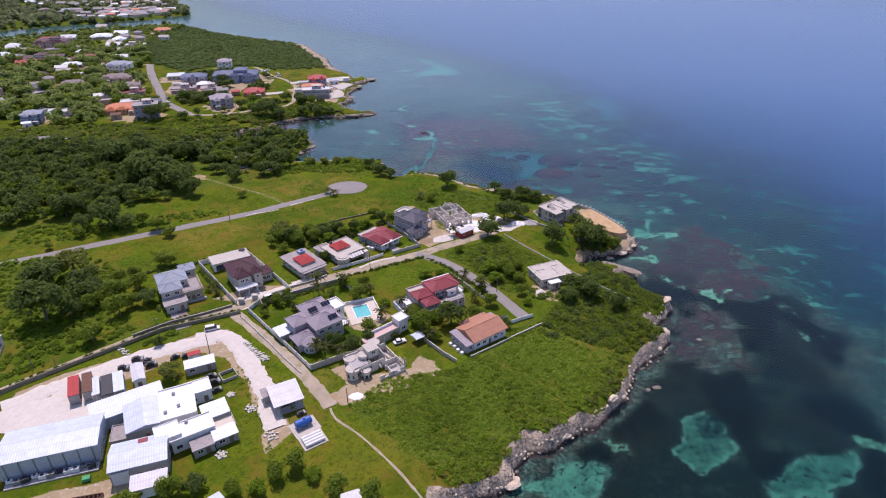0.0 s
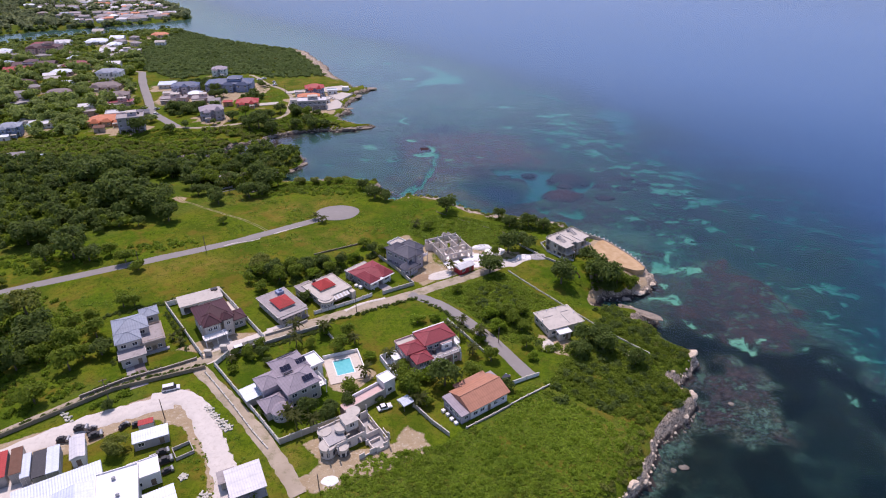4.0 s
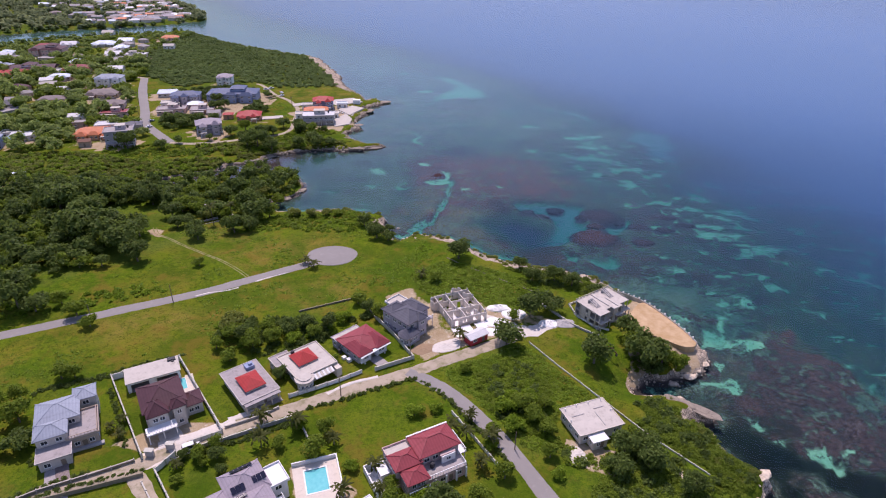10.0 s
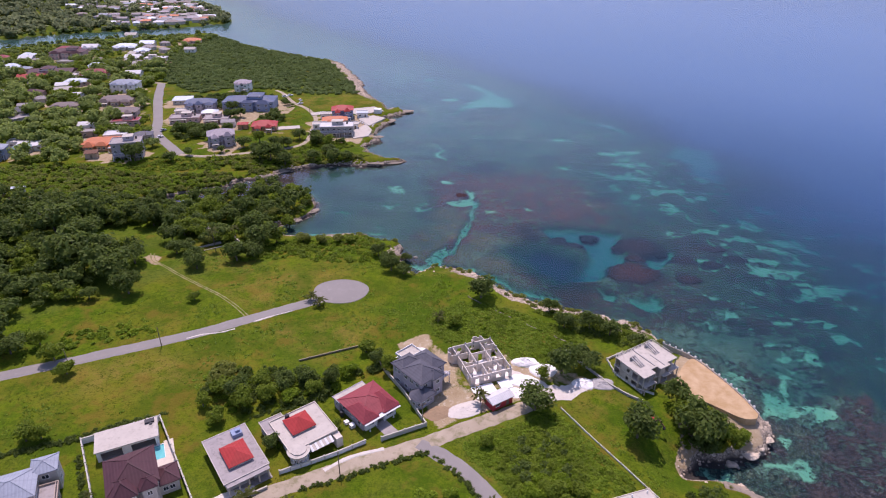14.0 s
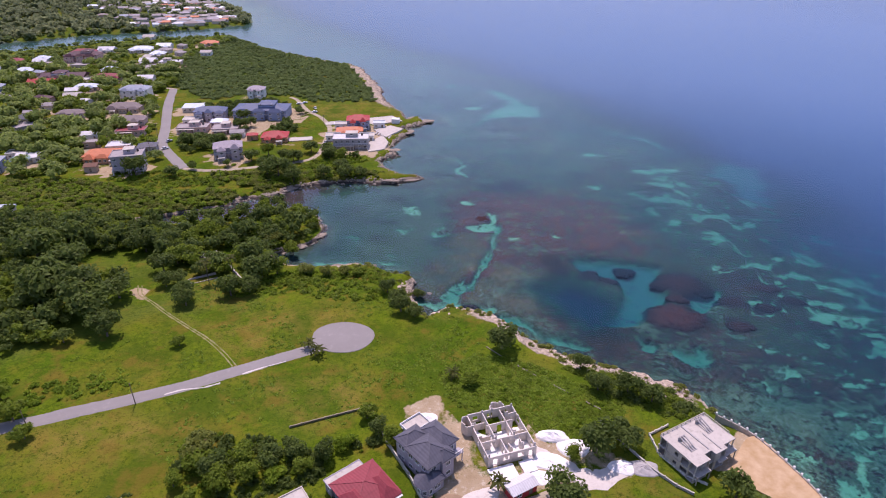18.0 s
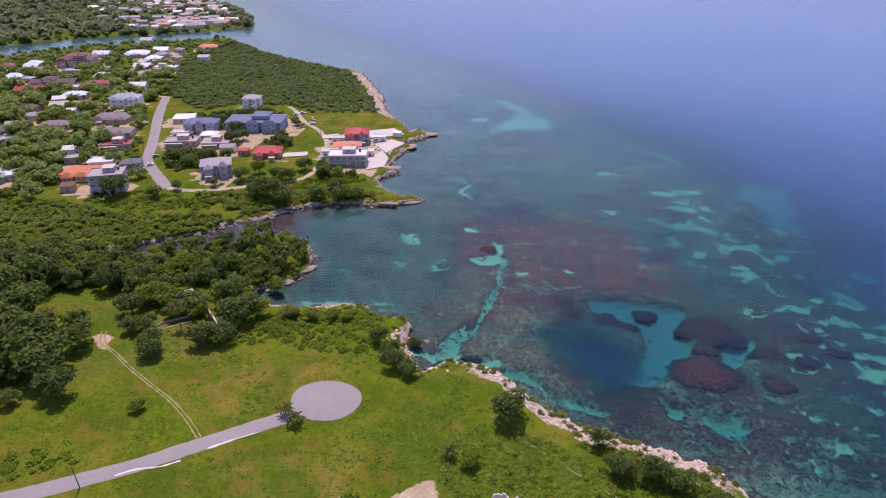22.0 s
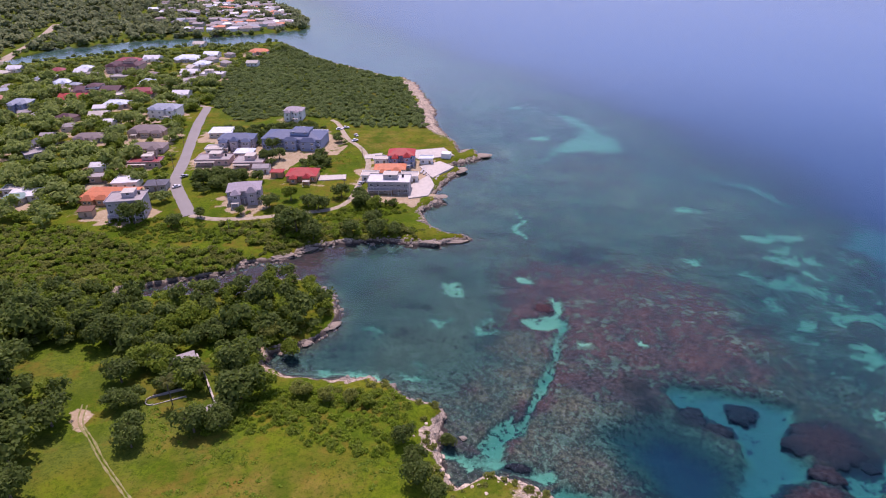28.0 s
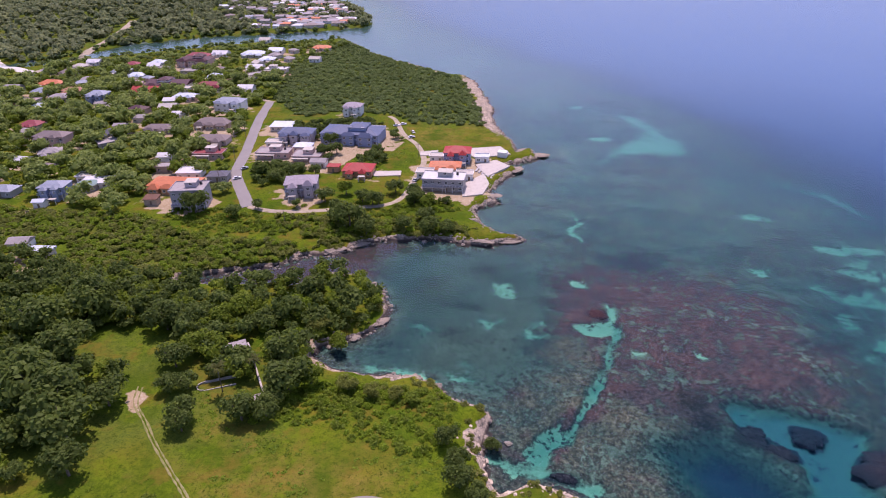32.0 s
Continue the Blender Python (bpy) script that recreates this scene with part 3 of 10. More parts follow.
SAND_PATCHES = [(-15, 390, 4.5, 2.4), (-30, 358, 4, 1.4), (-46, 358, 3, 1.2), (-60, 322, 9, 3.0), (-44, 330, 6, 2), (-64, 345, 4, 2), (8, 353, 2.6, 1.2), (24, 357, 3.5, 2), (82, 408, 11, 4.2), (95, 392, 6, 2.6), (79, 382, 6, 4.5), (95, 366, 7, 2.4), (104, 350, 7, 1.8), (114, 339, 9, 1.8),
                (82, 428, 5.5, 2.8), (46, 421, 5, 1.8), (48, 471, 9, 3), (83, 447, 10, 3.0), (-25, 562, 8.5, 6.5), (-43, 627, 9, 3.6), (66, 412, 5, 2), (70, 395, 5, 2.4), (84, 190, 1.5, 3.6), (88, 181.5, 3.6, 1.1), (102, 178, 2.8, 1.6), (107, 182, 1.8, 1.0), (88, 215, 4.6, 1.8), (80, 208, 4.4, 1.6), (99, 226, 1.6, 5.5),
                (46, 106, 2.4, 3.6), (114, 105, 4.5, 3.0), (84, 205, 3, 1.4), (97, 240, 2, 3), (107, 252, 3, 5), (131, 300, 9, 2.2), (118, 312, 7, 2.0), (120, 322, 9, 1.8), (134, 340, 9, 1.8), (-22, 296, 4, 1.4), (62, 203, 4, 1.6), (20, 110, 3, 2)]
CHANNELS = [([(-2, 366), (-4, 355), (-4, 346), (-5, 333), (-7, 323), (-10, 315), (-13, 308)], 1.7, 5.6), ([(-28, 299), (-23, 298.5), (-17, 302), (-8, 300.5), (-2, 300)], 2.0, 3.6), ([(2, 296), (9, 291.5), (15, 287.5), (22, 283.5), (29, 279.5)], 1.8, 6.0)]
HEADS = [(36, 329, 4.6, 4.8), (50, 334, 4.2, 4.0), (42, 325.5, 4.0, 3.0), (69, 327, 10.5, 9.0), (77.5, 321, 2.8, 2.2), (63, 302.5, 12, 8.8), (86, 316, 6, 4.2), (66, 315, 4.4, 3.4), (97, 314, 5, 3), (100, 327, 6.5, 2.8), (108, 320, 5, 3), (84, 300, 6, 3.5), (-9, 300.5, 3.6, 2.0), (-9, 371.5, 4.4, 3.0), (24, 331, 4.5, 3.0), (21, 338, 5, 3.0)]
REEF_SOUTH = [(28, 294), (40, 297), (52, 294), (68, 292), (74, 296), (70, 289), (58, 288), (46, 284), (48, 276), (62, 277), (58, 268), (40, 272), (30, 277), (24, 285)]
FLAT = [(-22, 392), (-6, 402), (25, 408), (50, 398), (62, 366), (60, 348), (34, 344), (14, 337), (16, 306), (20, 296), (5, 297), (-12, 300), (-24, 305), (-24, 328), (-20, 350), (-24, 370)]
OLIVE = [[(-20.9, 356), (-13.6, 358), (-6.6, 349.5), (-4.5, 339), (-6.7, 326.5), (-13, 317), (-16, 304), (-23.8, 303.5), (-27, 309.4), (-24.6, 328.5)], [(-3.2, 335.7), (7.9, 330.3), (14, 326), (17, 316), (15, 309), (16, 303), (1.8, 295), (-7, 301.5), (-9.5, 314), (-1.3, 325)]]
BAY = [(-112, 352), (-92, 328), (-80, 320), (-34, 318), (-26, 330), (-22, 352), (-28, 396), (-58, 404), (-100, 392), (-124, 368)]


# the outer edge of the reef shelf, past which the bed falls away
SHELF = [(-400, -300), (158, -100), (174, 150), (158, 300), (126, 400), (78, 500), (25, 590), (-40, 690), (-150, 800), (-300, 950), (-700, 1500), (-3000, 1500), (-3000, -300)]


def sea_depth(x, y, d):
    """Depth below the surface, and the shares of sand, purple growth, reef and weed on the bed."""
    out = np.maximum(-d, 0)
    wx = x + (vnoise(x, y, 9, 21) - 0.5) * 9 + (vnoise(x, y, 3.2, 22) - 0.5) * 4.4
    wy = y + (vnoise(x, y, 9, 23) - 0.5) * 9 + (vnoise(x, y, 3.2, 24) - 0.5) * 4.4
    mx, my = wx * 0.5 + x * 0.5, wy * 0.5 + y * 0.5
    off = poly_distance(x, y, SHELF) + (vnoise(x, y, 40, 4) - 0.5) * 30
    depth = np.interp(-off, [-60, -25, 0, 30, 80, 220, 700], [3.4, 4.4, 6.6, 11.0, 16.0, 21.0, 30.0]) * np.interp(out, [0, 3, 10, 30], [0.15, 0.42, 0.7, 1.0])
    rough = smooth(2, 12, out) * smooth(-40, 10, off)
    depth = depth * (1 + 0.5 * (vnoise(x, y, 24, 30) - 0.5) * rough) + (1.2 * (vnoise(x, y, 7, 5) - 0.5) + 0.7 * (vnoise(x, y, 2.8, 25) - 0.5)) * rough
    jag = (vnoise(x, y, 6, 8) - 0.5) * 6 + (vnoise(x, y, 2.4, 9) - 0.5) * 3
    flat = smooth(-16, 12, poly_distance(x, y, FLAT) + jag * 1.8)
    depth = depth * (1 - flat) + flat * (0.3 + 1.2 * vnoise(x, y, 7, 15) ** 2 + 0.8 * vnoise(x, y, 2.8, 26))
    bay = smooth(-3, 12, poly_distance(x, y, BAY) + jag) * smooth(1, 8, out)
    depth = depth * (1 - bay) + bay * (1.9 + 1.4 * vnoise(x, y, 14, 16))
    inlet = smooth(-84, -100, x) * smooth(330, 345, y) * smooth(420, 405, y) * smooth(0, 3, out)
    south = smooth(225, 165, y) * smooth(1, 7, out)
    depth = depth * (1 - 0.4 * south * smooth(138, 106, x + (vnoise(x, y, 34, 37) - 0.5) * 44))
    # the share of reef: patchy on the shelf, thin outside, dense on the flat
    # reef thinned to the north: the paler bed stands in for haze there
    far = smooth(400, 470, y)
    coral = 0.60 + 0.55 * (vnoise(wx, wy, 26, 28) - 0.5) + 0.08 * smooth(90, 125, x) - 0.26 * far
    coral = coral * smooth(-150, -20, off) + 0.1 * (1 - smooth(-150, -20, off))
    coral = coral + 0.22 * blob(wx, wy, 84, 282, 24) + 0.12 * blob(wx, wy, 100, 310, 26) + 0.42 * smooth(32, 10, poly_distance(wx, wy, [(116, 264), (139, 240), (152, 217), (160, 192)], False)) + 0.30 * smooth(16, 4, poly_distance(wx, wy, [(112, 176), (112, 153), (118, 143), (140, 146)], False))
    coral = coral * (1 - 0.50 * blob(wx, wy, 132, 168, 24) - 0.20 * blob(wx, wy, 104, 242, 14) - 0.22 * blob(wx, wy, 112, 262, 26) - 0.25 * blob(wx, wy, 92, 252, 14))
    olive = np.zeros_like(x)
    for p in OLIVE:
        olive = np.maximum(olive, smooth(-3, 3, poly_distance(x, y, p) + jag * 0.8))
    coral = coral * (1 - flat) + flat * (0.86 - 0.10 * olive + 0.3 * (vnoise(wx, wy, 11, 63) - 0.5))
    coral = coral * (1 - bay) - 0.2 * bay
    purple = (0.34 + 0.34 * vnoise(wx, wy, 16, 64)) * flat * (1 - olive) + 0.22 - 0.2 * bay
    for cx, cy, r in ((60, 290, 22), (98, 195, 16), (30, 282, 12), (5, 400, 18), (120, 300, 20), (96, 330, 16), (92, 240, 14), (110, 265, 14), (88, 275, 12), (18, 375, 20), (30, 350, 14)):
        purple = purple + 0.55 * blob(wx, wy, cx, cy, r)
    weed = bay * (0.22 + 0.22 * vnoise(x, y, 9, 27)) + south * smooth(125, 107, x + (vnoise(x, y, 34, 37) - 0.5) * 44 + (vnoise(x, y, 9, 38) - 0.5) * 18) * (0.74 + 0.4 * smooth(0.35, 0.62, vnoise(wx, wy, 16, 36)))
    # the southern reefs: dense plum growth close below the surface
    rs = smooth(-3, 4, poly_distance(mx, my, REEF_SOUTH) + jag)
    brown = smooth(-6, 5, poly_distance(mx, my, BROWN) + jag * 1.5)
    plum = smooth(-5, 5, poly_distance(mx, my, PLUM) + jag * 1.3) * (0.55 + 0.7 * smooth(0.3, 0.6, vnoise(wx, wy, 9, 52)))
    plum = np.clip(plum, 0, 1)
    coral, purple = coral * (1 - brown) + 0.76 * brown, purple * (1 - brown) + brown * (0.56 + 0.5 * (vnoise(x, y, 9, 53) - 0.5))
    coral, purple = np.maximum(coral, np.maximum(0.86 * rs, 0.84 * plum)), np.maximum(purple, np.maximum(0.75 * rs, 0.9 * plum))
    patch = np.maximum(brown, plum)
    weed, depth = weed * (1 - patch) + 0.22 * patch, depth * (1 - patch) + patch * (0.9 + 0.8 * vnoise(x, y, 5, 54))
    depth, weed = depth * (1 - 0.15 * rs) + 0.5 * rs, np.maximum(weed, 0.30 * rs)
    hole = smooth(-9, 8, poly_distance(x, y, HOLE) + jag * 0.5)
    sand = np.zeros_like(x)
    for p, soft, level, share_ in SAND_SHEETS:
        s = smooth(-soft, soft, poly_distance(mx, my, p)) * share_
        sand, depth = np.maximum(sand, s), depth * (1 - s) + s * level
    for cx, cy, rx, ry in SAND_PATCHES:
        s = smooth(1.6, 0.5, np.hypot((wx - cx) / rx, (wy - cy) / ry))
        sand, depth = np.maximum(sand, s * 0.85), depth + s * (1.0 if cy > 300 else 0.3)
    for line, wide, level in CHANNELS:
        s = smooth(wide * 1.4, wide * 0.4, poly_distance(mx, my, line, False)) * (0.35 + 0.8 * vnoise(x, y, 7, 29))
        s = np.clip(s, 0, 1)
        sand, depth = np.maximum(sand, s), depth * (1 - s) + s * level
    # broken pale ribbons between the outer reefs
    u, v = wx * 0.94 - wy * 0.34, wx * 0.34 + wy * 0.94
    rib = vnoise(u, v * 2.6, 11, 11) * 0.45 + vnoise(u, v * 2.2, 4.4, 12) * 0.35 + vnoise(u, v * 1.6, 2.2, 13) * 0.2
    belt = smooth(66, 90, x) * smooth(230, 150, out) * smooth(500, 420, y) * np.maximum(smooth(200, 236, y), smooth(112, 124, x) * smooth(125, 150, y))
    rib = belt * smooth(0.55, 0.71, rib) * (1 - rs) * (1 - plum)
    sand, depth = np.maximum(sand, rib * 0.78), depth + 0.8 * rib
    # sand added and bed raised northward, paling it for haze and sky reflection
    haze_sand = far * smooth(-60, 0, off) * smooth(4, 20, out)
    sand, depth = np.maximum(sand, haze_sand * (0.10 + 0.24 * vnoise(wx, wy, 14, 34))), depth * (1 - 0.25 * haze_sand)
    sand, depth = sand * (1 - 0.35 * bay), depth * (1 - inlet) + inlet * 0.5
    weed, coral = weed * (1 - inlet) + 0.35 * inlet, coral * (1 - inlet) + 0.95 * inlet
    purple = purple * (1 - inlet) + 0.75 * inlet
    # the hole's deep-water dimness is painted through the weed share, not by depth
    sand, weed = sand * (1 - hole), np.maximum(weed, 0.5 * hole)
    depth, coral = depth * (1 - hole) + hole * 8.6, coral * (1 - hole)
    coral = coral * (1 - 0.95 * np.clip(sand * 1.25, 0, 1))
    # single heads standing in the lagoon
    for cx, cy, rx, ry in HEADS:
        s = smooth(1.22, 0.86, np.hypot((mx - cx) / rx, (my - cy) / ry))
        coral, purple, sand, weed = np.maximum(coral, s * 1.05), np.maximum(purple, s * 0.8), sand * (1 - s), np.maximum(weed * (1 - s), 0.42 * s)
        depth = depth * (1 - s) + s * np.minimum(depth, 6.2)
    # dark growth at the foot of the sea wall
    foot = smooth(6.0, 3.6, poly_distance(wx * 0.4 + x * 0.6, wy * 0.4 + y * 0.6, [(50, 262), (60, 247), (68, 241), (76, 227), (80.5, 213)], False))
    sand, coral, purple = sand * (1 - foot), np.maximum(coral, 0.9 * foot), np.maximum(purple, 0.6 * foot)
    return np.maximum(depth, 0.4), np.stack([sand, purple, coral, np.clip(np.maximum(weed * (1 - sand), 0.55 * south * sand * smooth(150, 118, y)), 0, 1.1)], -1)


def axis(*runs):
    out = []
    for a, b, s in runs:
        out += list(np.arange(a, b, s))
    return np.array([*out, runs[-1][1]])


gx = axis((-4200, -1000, 400), (-1000, -300, 9), (-300, -190, 3), (-190, -90, 2.4), (-90, 130, 1.35), (130, 250, 2.5), (250, 330, 5), (330, 900, 30), (900, 4200, 300))
gy = axis((-4000, -100, 400), (-100, 60, 8), (60, 430, 1.35), (430, 620, 3), (620, 1250, 8), (1250, 4200, 300))
X, Y = np.meshgrid(gx, gy)
Dshore = shore_distance(X, Y)


def land_height(x, y, d):
    c = cliff_share(x, y)
    top = 1.2 + 4.8 * c
    ledge = vnoise(x, y, 5, 3)
    z = np.interp(d, [-3, -0.6, 0.2, 1.2, 3.4, 9], [-1.2, -0.2, 0.30, 0.62, 0.80, 1.0])
    z = np.where(d > 0, top * z + (ledge - 0.5) * 1.3 * smooth(0.3, 2, d) * smooth(12, 3, d), z)
    roll_ = (vnoise(x, y, 45, 6) - 0.5) * 0.8 + (vnoise(x, y, 11, 7) - 0.5) * 0.25
    return z + roll_ * smooth(4, 20, d) + 14 * smooth(700, 1500, np.hypot(x, y)) * smooth(30, 300, d)


depth, bed = sea_depth(X, Y, Dshore)
depth = depth * SHOW
inshore = smooth(-3.5, -0.5, Dshore)
Z = np.where(Dshore > -0.5, land_height(X, Y, Dshore), -depth * (1 - inshore) + inshore * land_height(X, Y, Dshore))


def ground_z(x, y):
    """Ground height at a plan point."""
    i = int(np.clip(np.searchsorted(gx, x) - 1, 0, len(gx) - 2))
    j = int(np.clip(np.searchsorted(gy, y) - 1, 0, len(gy) - 2))
    a, b = (x - gx[i]) / (gx[i + 1] - gx[i]), (y - gy[j]) / (gy[j + 1] - gy[j])
    return float((Z[j, i] * (1 - a) + Z[j, i + 1] * a) * (1 - b) + (Z[j + 1, i] * (1 - a) + Z[j + 1, i + 1] * a) * b)


def ground_zs(x, y):
    i = np.clip(np.searchsorted(gx, x) - 1, 0, len(gx) - 2)
    j = np.clip(np.searchsorted(gy, y) - 1, 0, len(gy) - 2)
    a, b = (x - gx[i]) / (gx[i + 1] - gx[i]), (y - gy[j]) / (gy[j + 1] - gy[j])
    return (Z[j, i] * (1 - a) + Z[j, i + 1] * a) * (1 - b) + (Z[j + 1, i] * (1 - a) + Z[j + 1, i + 1] * a) * b


# ---- zones of the land ----
BARE = [  # trodden earth, marl yards, building sites, beaches
    [(69.5, 207), (78, 209), (81.5, 216), (77, 220), (72.5, 217), (72, 212)], [(53, 198.5), (53.6, 203), (55.4, 207), (56.4, 216), (59.6, 215), (61, 209), (61.5, 205), (57, 198.5)],
    [(62, 197.5), (66, 200.5), (72, 197), (77, 190), (72, 190), (67, 195)],
    [(-36, 118), (-30, 124), (-36, 130), (-30, 134), (-22, 128), (-12, 130), (-10, 138), (-4, 134), (-2, 128), (-12, 122), (-22, 118), (-30, 114)],
    [(-121, 114), (-122, 121), (-113, 130), (-103, 135), (-87, 143), (-81, 148), (-71, 150), (-64, 144), (-54, 129), (-46, 112), (-46, 107), (-53, 114), (-60, 127), (-68, 137), (-78, 140), (-90, 131), (-98, 124), (-100, 112), (-109, 108)],
    [(-100, 86), (-82, 92), (-76, 90), (-85, 84)],
    [(-50, 105), (-45, 112), (-41, 106), (-47, 98)],
    [(-23, 240), (-14, 246), (-2, 231), (12, 239), (26, 233), (38, 228), (36, 222), (15, 218), (8, 214), (-7, 205), (-10, 211), (-20, 228)],
    [(57, 212), (61, 210), (60, 204), (55, 199), (53, 202)],
    [(54, 229), (66, 244), (77, 220), (81, 213), (78, 208), (74, 207), (69, 212), (66, 223), (60, 225)],
    [(-84, 168), (-70, 177), (-58, 178), (-66, 166)],
    [(-125, 500), (-118, 492), (-80, 500), (-72, 488), (-82, 465), (-92, 448), (-102, 452), (-104, 480)],
    [(-214, 390), (-190, 398), (-186, 408), (-205, 402)],
    [(-244, 346), (-226, 344), (-206, 328), (-214, 319)],
    [(-36, 164), (-27, 166), (-19, 157), (-26, 149), (-32, 150)],
    [(-91, 321), (-86, 323), (-78, 320), (-75, 317), (-80, 314.5), (-88, 316)], [(31, 176), (44, 172), (42, 165), (30, 168)],
    [(-95, 321), (-84, 318), (-78, 321), (-88, 327), (-94, 327)],
    [(-215, 505), (-190, 512), (-180, 488), (-152, 490), (-154, 464), (-196, 456), (-212, 468)],
    [(-129, 288), (-123, 289), (-119, 281), (-122, 280)],
]
DRY = [
    [(-62, 246), (-47, 252), (-33, 249), (-31, 238), (-46, 231), (-60, 235)],
    [(-101, 273), (-68, 281), (-46, 282), (-42, 272), (-58, 265), (-71, 254), (-87, 264)],
    [(-120, 218), (-94, 229), (-73, 228), (-73, 217), (-108, 211)],
    [(-111, 289), (-94, 290), (-70, 283), (-42, 287), (-46, 276), (-74, 269), (-95, 279)],
    [(-38, 114), (-30, 130), (-12, 134), (0, 132), (2, 140), (-8, 150), (-20, 152), (-42, 128), (-48, 116), (-38, 100)],
    [(31, 222), (46, 222), (44, 206), (30, 208)],
    [(22, 146), (38, 149), (52, 133), (42, 117), (32, 130)],
    [(-146, 541), (-106, 560), (-76, 530), (-119, 508)],
    [(-20, 292), (-2, 290), (4, 280), (-14, 284)],
    [(-160, 190), (-140, 200), (-124, 196), (-130, 186)],
]
LAWN = [
    [(-37, 178), (-10, 197), (3, 188), (6, 176), (-8, 172), (-18, 166), (-27, 165), (-34, 172)],
    [(-35, 259), (-8, 276), (2, 267), (0, 257), (-8, 250), (-24, 246)],
    [(-130, 231), (-108, 243), (-98, 240), (-120, 224)],
    [(-104, 160), (-84, 158), (-76, 168), (-90, 188), (-106, 176)],
    [(-62, 150), (-50, 140), (-44, 134), (-40, 142), (-50, 158), (-60, 166)],
    [(-130, 470), (-118, 494), (-144, 512), (-152, 492)],
    [(-182, 490), (-144, 520), (-119, 490), (-122, 456), (-146, 468)],
    [(-172, 410), (-152, 410), (-128, 424), (-120, 440), (-150, 444), (-176, 424)],
    [(28, 212), (44, 218), (54, 206), (62, 196), (56, 188), (44, 192)],
    [(-24, 222), (-12, 206), (-20, 202), (-32, 216)],
]
LUSH = [
    [(-28, 115), (-18, 126), (1, 130), (19, 147), (32, 156), (50, 138), (57, 134), (40, 113), (20, 103), (8, 90), (2, 87), (-12, 99)],
    [(28, 147), (46, 178), (58, 190), (76, 168), (68, 144), (52, 138)],
    [(-1, 204), (15, 214), (24, 209), (32, 198), (30, 186), (28, 172), (14, 172), (6, 187)],
    [(-15, 255), (-4, 265), (12, 262), (36, 250), (36, 242), (18, 231), (9, 236), (-9, 242)],
    [(-175, 194), (-149, 203), (-131, 195), (-117, 182), (-112, 166), (-114, 157), (-82, 149), (-110, 138), (-140, 118)],
    [(-215, 339), (-169, 323), (-143, 327), (-119, 317), (-94, 312), (-77, 289), (-84, 276), (-100, 286), (-95, 271), (-106, 276), (-112, 272), (-120, 265), (-117, 257), (-133, 255), (-136, 245), (-210, 200), (-300, 260)],
    [(-286, 373), (-254, 376), (-209, 384), (-182, 377), (-143, 381), (-129, 375), (-158, 347), (-191, 331), (-214, 335), (-300, 340)],
    [(-265, 572), (-306, 659), (-320, 780), (-262, 733), (-203, 690), (-157, 660), (-117, 582), (-101, 553), (-144, 548), (-166, 562), (-199, 552), (-222, 532)],
    [(-1200, 878), (-627, 646), (-560, 640), (-557, 721), (-466, 793), (-349, 873), (-346, 905), (-480, 1098), (-1200, 1300)],
]
wob = (vnoise(X, Y, 8, 13) - 0.5) * 5
zone = np.zeros((*X.shape, 4))
for ch, polys, soft in ((0, BARE, 1.2), (1, DRY, 5.0), (3, LUSH, 4.0)):
    for p in polys:
        p = np.array(p, float)
        lo, hi = p.min(0) - 12, p.max(0) + 12
        box = (X > lo[0]) & (X < hi[0]) & (Y > lo[1]) & (Y < hi[1])
        v = smooth(-soft, soft, poly_distance(X[box], Y[box], p) + wob[box] * (0.3 if ch == 0 else 1.0))
        if ch == 0 and p[0, 0] in (-36, -23):
            v = v * ((0.64 if p[0, 0] == -36 else 0.38) + 0.5 * vnoise(X[box], Y[box], 6, 61))
        zone[..., ch][box] = np.maximum(zone[..., ch][box], v)
for p in LAWN:
    p = np.array(p, float)
    lo, hi = p.min(0) - 12, p.max(0) + 12
    box = (X > lo[0]) & (X < hi[0]) & (Y > lo[1]) & (Y < hi[1])
    zone[..., 1][box] -= smooth(-3, 3, poly_distance(X[box], Y[box], p) + wob[box])
share = smooth(0.45, 0.95, cliff_share(X, Y))
zone[..., 2] = smooth(3.1, 1.5, Dshore + wob * 0.8) * share + smooth(1.6, 0.4, Dshore + wob * 0.3) * (1 - share)
ledge_n = blob(X, Y, 22, 268, 16) + blob(X, Y, 4, 285, 12) + blob(X, Y, 45, 262, 14) + 0.62 * blob(X, Y, -95, 575, 40) + 0.62 * blob(X, Y, -130, 650, 45)
zone[..., 2] *= smooth(-330, -280, X)
zone[..., 2] = np.maximum(zone[..., 2], smooth(10.0, 6.0, Dshore + wob - 3.5 * smooth(540, 570, Y)) * np.clip(ledge_n * 1.4, 0, 1))
ny, nx = X.shape
me = bpy.data.meshes.new("ground")
idx = np.arange(nx * ny).reshape(ny, nx)
quads = np.stack([idx[:-1, :-1], idx[:-1, 1:], idx[1:, 1:], idx[1:, :-1]], -1).reshape(-1, 4)


def numpy_mesh(name, verts, faces, smooth_shade=False):
    """A mesh from arrays of corners and of equal-sided faces."""
    me = bpy.data.meshes.new(name)
    n, k = faces.shape
    me.vertices.add(len(verts))
    me.vertices.foreach_set("co", np.asarray(verts, np.float32).ravel())
    me.loops.add(n * k)
    me.loops.foreach_set("vertex_index", np.asarray(faces, np.int32).ravel())
    me.polygons.add(n)
    me.polygons.foreach_set("loop_start", np.arange(0, n * k, k, dtype=np.int32))
    me.polygons.foreach_set("use_smooth", np.full(n, smooth_shade))
    me.update(calc_edges=True)
    return me


